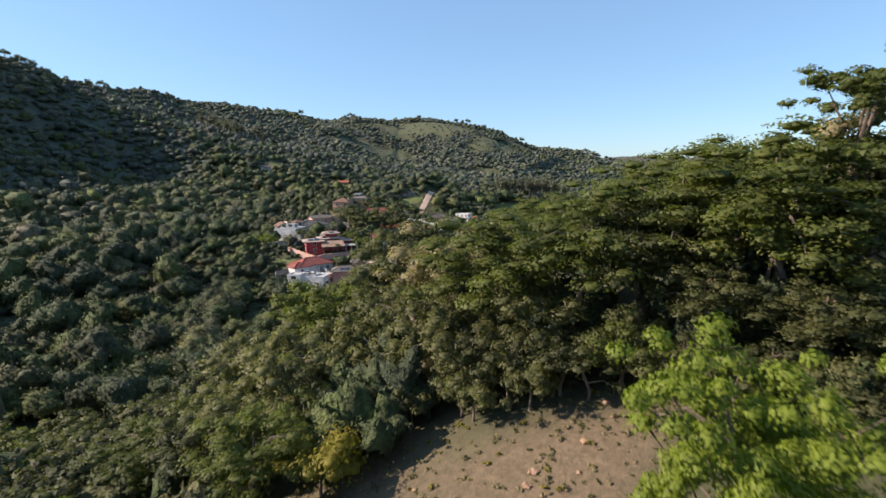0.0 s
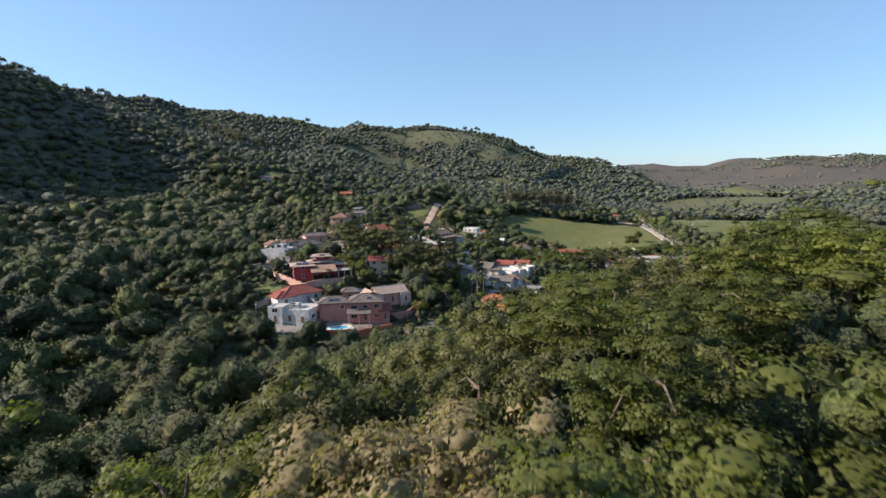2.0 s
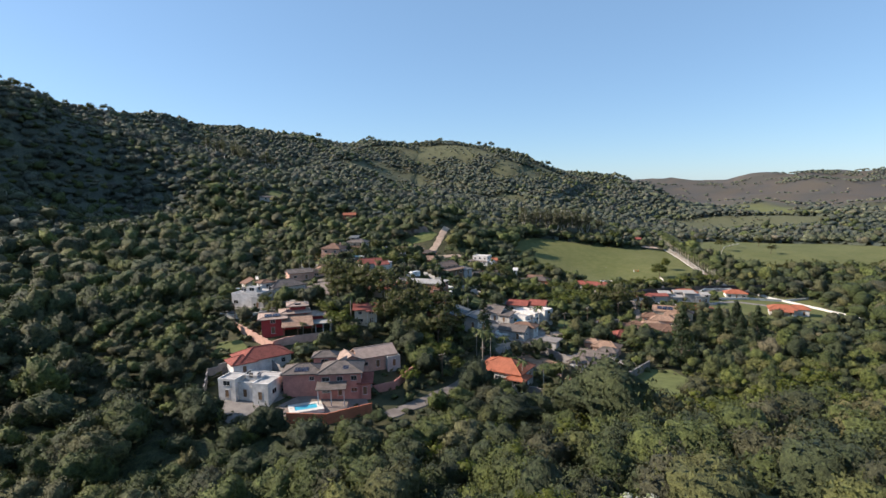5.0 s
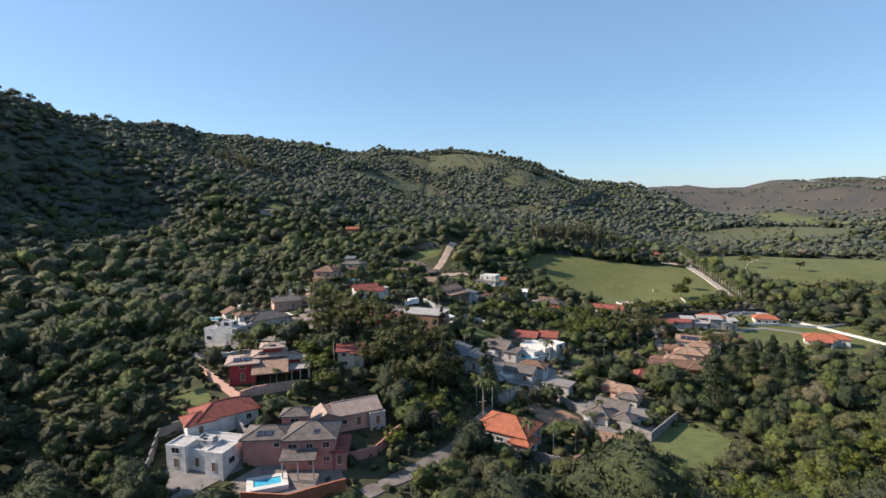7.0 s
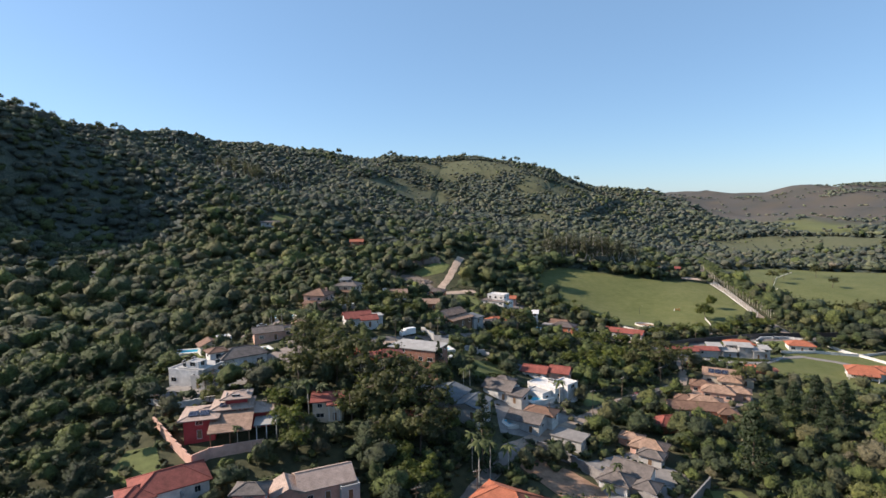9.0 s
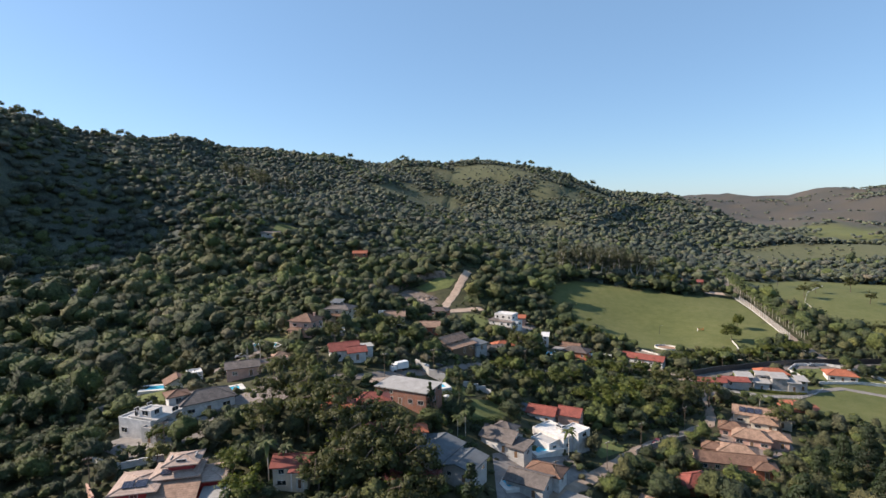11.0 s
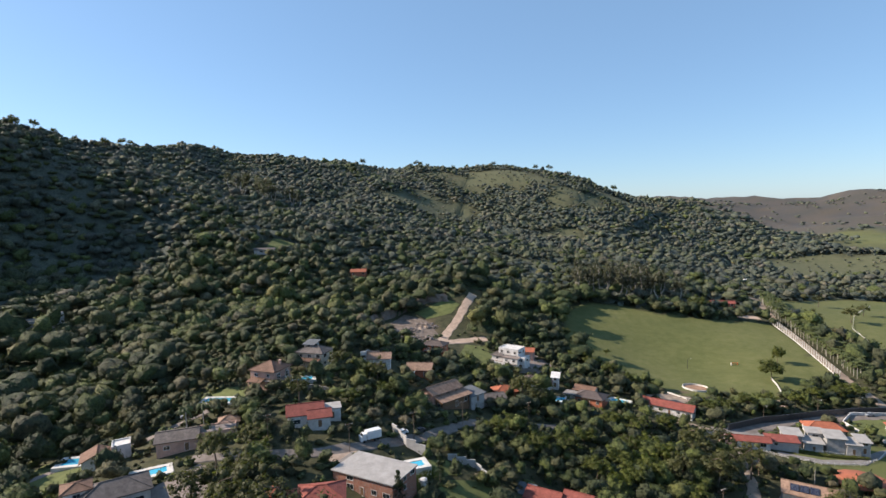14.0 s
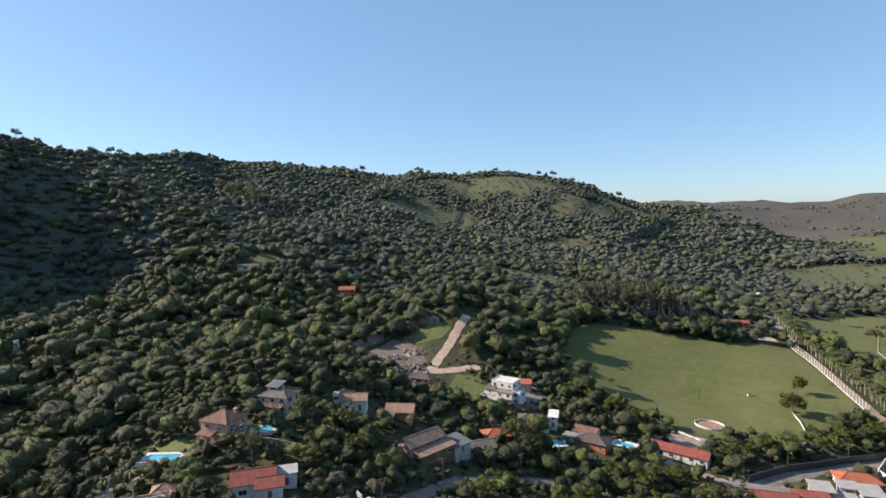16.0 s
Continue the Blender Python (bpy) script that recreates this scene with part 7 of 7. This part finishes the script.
def wires(a, b, sag=0.8, name="power_line"):
    root = thing(name, a[0], a[1], a[2], 0, "sagging overhead power lines between poles", "cable")
    for side in (-0.9, 0.0, 0.9):
        bm = bmesh.new()
        add_cable(bm, [Vector(((b[0] - a[0]) * f, (b[1] - a[1]) * f + side, (b[2] - a[2]) * f - sag * 4 * f * (1 - f))) for f in (i / 8 for i in range(9))], 0.02)
        part("cable", bm, METAL_DARK, root)


def pavilion(x, y, r, label):
    root = thing("pavilion", x, y, gz(x, y), 10, label, "pavilion")
    bm = bmesh.new()
    n = 12
    rim = [bm.verts.new((r * math.cos(i * math.tau / n), r * 0.85 * math.sin(i * math.tau / n), 2.9)) for i in range(n)]
    low = [bm.verts.new((v.co.x, v.co.y, 2.7)) for v in rim]
    top = bm.verts.new((0, 0, 4.6))
    for i in range(n):
        bm.faces.new((rim[i], rim[(i + 1) % n], top))
        bm.faces.new((rim[i], low[i], low[(i + 1) % n], rim[(i + 1) % n]))
    bm.faces.new(low[::-1])
    part("roof", bm, TILE_ORANGE, root, "orange-red conical tiled roof")
    for i in range(0, n):
        bm = bmesh.new()
        a = (i + 0.5) * math.tau / n
        add_tube(bm, (r * 0.9 * math.cos(a), r * 0.76 * math.sin(a), -0.8), (r * 0.9 * math.cos(a), r * 0.76 * math.sin(a), 2.8), 0.14, 0.12, 6)
        part("post", bm, WOOD, root)


def low_fence(line, label, mat, h=1.1):
    pts = resample(line, 2.2)
    x0, y0 = pts[0]
    z0 = gz(x0, y0)
    root = thing("fence", x0, y0, z0, 0, label, "fence")
    for x, y in pts:
        bm = bmesh.new()
        add_box(bm, x - x0, y - y0, gz(x, y) - z0 + h / 2 - 0.15, 0.14, 0.14, h + 0.3)
        part("post", bm, mat, root)
    for (ax, ay), (bx, by) in zip(pts, pts[1:]):
        bm = bmesh.new()
        for f in (0.45, 0.85):
            add_tube(bm, (ax - x0, ay - y0, gz(ax, ay) - z0 + h * f), (bx - x0, by - y0, gz(bx, by) - z0 + h * f), 0.06, 0.06, 4)
        part("rail", bm, mat, root)


def car(x, y, yaw, label, paint):
    root = thing("car", x, y, gz(x, y) + 0.2, yaw, label, "car", "parked cars")
    bm = bmesh.new()
    prof = [(-2.05, 0.35), (-2.0, 0.8), (-1.1, 0.95), (-0.5, 1.42), (0.9, 1.45), (1.6, 1.0), (2.05, 0.9), (2.08, 0.35)]
    L = [bm.verts.new((px, -0.85 + (0.14 if pz > 1.2 else 0), pz)) for px, pz in prof]
    R = [bm.verts.new((px, 0.85 - (0.14 if pz > 1.2 else 0), pz)) for px, pz in prof]
    bm.faces.new(L)
    bm.faces.new(R[::-1])
    for i in range(len(prof)):
        j = (i + 1) % len(prof)
        bm.faces.new((L[i], R[i], R[j], L[j]))
    bmesh.ops.recalc_face_normals(bm, faces=bm.faces)
    part("body", bm, paint, root)
    for a, b in (((-1.02, 1.0), (-0.52, 1.38)), ((1.52, 1.06), (0.95, 1.4))):
        bm = bmesh.new()
        off = -0.03 if a[0] < 0 else 0.03
        bm.faces.new([bm.verts.new(p) for p in ((a[0] + off, -0.7, a[1] + 0.02), (a[0] + off, 0.7, a[1] + 0.02), (b[0] + off, 0.62, b[1] + 0.02), (b[0] + off, -0.62, b[1] + 0.02))])
        part("windscreen", bm, GLASS, root)
    for s in (-1, 1):
        bm = bmesh.new()
        add_box(bm, 0.2, s * 0.79, 1.18, 1.7, 0.05, 0.34)
        part("side_window", bm, GLASS, root)
        for px in (-1.3, 1.3):
            bm = bmesh.new()
            add_tube(bm, (px, s * 0.68, 0.32), (px, s * 0.9, 0.32), 0.32, 0.32, 12)
            part("wheel", bm, RUBBER, root)
    return root


def truck(x, y, yaw):
    root = thing("truck", x, y, gz(x, y) + 0.25, yaw, "white box truck parked by the street", "truck")
    bm = bmesh.new()
    add_box(bm, 0.9, 0, 1.95, 4.4, 2.2, 2.3)
    part("cargo_box", bm, PAINT_TRUCK, root, "ribbed pale cargo box")
    bm = bmesh.new()
    add_box(bm, -2.3, 0, 1.25, 1.7, 2.0, 1.5)
    for v in add_box(bm, -2.1, 0, 2.25, 1.3, 1.9, 0.7):
        if v.co.z > 2.3 and v.co.x < -2.3:
            v.co.x += 0.35
    part("cab", bm, PAINT_TRUCK, root)
    bm = bmesh.new()
    bm.faces.new([bm.verts.new(p) for p in ((-2.78, -0.85, 1.95), (-2.78, 0.85, 1.95), (-2.44, 0.8, 2.52), (-2.44, -0.8, 2.52))])
    part("windscreen", bm, GLASS, root)
    bm = bmesh.new()
    add_box(bm, 0, 0, 0.62, 6.0, 0.9, 0.25)
    part("chassis", bm, METAL_DARK, root)
    for s in (-1, 1):
        for px in (-2.2, 1.0, 2.0):
            bm = bmesh.new()
            add_tube(bm, (px, s * 0.75, 0.42), (px, s * 1.08, 0.42), 0.44, 0.44, 12)
            part("wheel", bm, RUBBER, root)


def water_tank(x, y, z, r, h, label, mat):
    root = thing("water_tank", x, y, z, 0, label, "water tank", "water tanks")
    bm = bmesh.new()
    bmesh.ops.create_cone(bm, cap_ends=True, segments=16, radius1=r * 0.9, radius2=r, depth=h, matrix=pose(0, 0, h / 2))
    part("tank", bm, mat, root)
    bm = bmesh.new()
    bmesh.ops.create_cone(bm, cap_ends=True, segments=16, radius1=r * 1.05, radius2=r * 0.5, depth=0.3, matrix=pose(0, 0, h + 0.15))
    part("lid", bm, mat, root)


def jump(x, y, yaw):
    root = thing("riding_jump", x, y, gz(x, y), yaw, "orange and white riding jump on the pasture", "riding jump")
    for s in (-1, 1):
        bm = bmesh.new()
        add_box(bm, s * 1.9, 0, 0.75, 0.14, 0.6, 1.5)
        part("stand", bm, ORANGE_PLASTIC if s > 0 else WHITE, root)
    for h in (0.5, 1.0, 1.4):
        bm = bmesh.new()
        add_tube(bm, (-1.9, 0, h), (1.9, 0, h), 0.1, 0.1, 6)
        part("pole", bm, ORANGE_PLASTIC, root)


def hedge(line, w, h, label):
    pts = resample(line, 1.0)
    rng = np.random.default_rng(int(abs(line[0][0] * 7 + line[0][1])))
    pos, nrm = [], []
    for x, y in pts:
        for _ in range(60):
            d = rand_dirs(rng, 1)[0]
            d[2] = abs(d[2])
            e = np.clip(d * 1.5, -1, 1)
            px, py = x + e[0] * w / 2 + rng.normal() * 0.1, y + e[1] * w / 2 + rng.normal() * 0.1
            pos.append((px, py, gz(px, py) + e[2] * h))
            nrm.append(d)
    v, k, soft = leaf_faces(rng, np.array(pos), np.array(nrm), 0.25, 0.4, True)
    n = len(v) // k
    tagged(new("hedge", mesh_from("hedge", v, np.arange(n * k), np.arange(n) * k, (LEAF_MID,))), label, "hedge")


avenue_fence()
round_pen(109, 445, 6.2)
pavilion(134.5, 354, 8.5, "round open pavilion with orange-red tiled roof")
jump(140, 483, 15)
lamp_post(114, 479, 5.5, "slim dark lamp post on the pasture", name="lamp_post", arm=1.4)
POLES = [(-24, 298), (-10, 316), (2, 338), (24, 360), (60, 300), (80, 322), (101, 352), (46, 280), (30, 262), (-46, 294), (-64, 240), (-72, 226), (10, 216), (-2, 206)]
for _x, _y in POLES:
    lamp_post(_x + 2.8, _y + 2.0, 8.5, "concrete utility pole beside the street", name="utility_pole", yaw=35)
for (_ax, _ay), (_bx, _by) in ((POLES[0], POLES[1]), (POLES[1], POLES[2]), (POLES[2], POLES[3]), (POLES[4], POLES[5]), (POLES[5], POLES[6]), (POLES[7], POLES[4]), (POLES[8], POLES[7])):
    wires((_ax + 2.8, _ay + 2, gz(_ax + 2.8, _ay + 2) + 8.1), (_bx + 2.8, _by + 2, gz(_bx + 2.8, _by + 2) + 8.1))
for _x, _y in ((152, 418), (172, 425), (125, 405), (186, 429)):
    lamp_post(_x, _y, 7, "grey street lamp above the boundary wall", arm=1.8, yaw=-80)
low_fence([(112, 374), (118, 371), (130, 368.5), (144, 371), (154, 378), (162, 387)], "low white rail fence round the garden", WHITE)
low_fence([(110, 383), (126, 379), (142, 378), (152, 380)], "white rail fence below the grey house", WHITE)
low_fence([(-82, 337), (-72, 335.5), (-65, 328)], "pale yellow pool fence", STRAW)
low_fence([(228, 470), (232, 520), (240, 560), (262, 600), (300, 650)], "thin wire fence of the eastern pasture", WHITE_STONE)
truck(-18, 308.5, 40)
car(-11, 317.5, 40, "white hatchback parked on the street", PAINT_TRUCK)
car(-6.5, 322.5, 50, "dark car parked on the street", PAINT_DARK)
car(-80, 313, 30, "silver car parked on the lane", PAINT_SILVER)
car(64, 301, 45, "dark car on the earth street", PAINT_DARK)
car(69, 307, 50, "dark red car on the earth street", plain("vehicle_red", (0.16, 0.03, 0.03), 0.3, 0.06))
car(174, 421, 15, "pale car behind the boundary wall", PAINT_SILVER)
car(58, 204, 60, "white car parked by the grass", PAINT_TRUCK)
water_tank(0, 297, gz(0, 297), 1.1, 1.6, "round white water tank beside the lawn", WHITE)
water_tank(-40.5, 377, gz(-40.5, 377) + 1.2, 0.9, 1.3, "grey water tank on its stand", PALE_GREY)
water_tank(-17.5, 213, gz(-17.5, 213) + 3.0, 1.2, 1.2, "white water tank behind the pink house", WHITE)
hedge([(2, 291), (-2, 296), (2, 303)], 1.6, 1.8, "clipped green hedge by the lawn")
hedge([(1, 289), (9, 287), (18, 293)], 1.8, 2.0, "tall clipped hedge under the raised lawn")
hedge([(-88, 268), (-98, 262), (-106, 270)], 1.4, 1.6, "dark hedge above the lane")
hedge([(124, 377), (136, 376), (150, 377)], 1.0, 1.0, "low clipped hedge in front of the grey house")
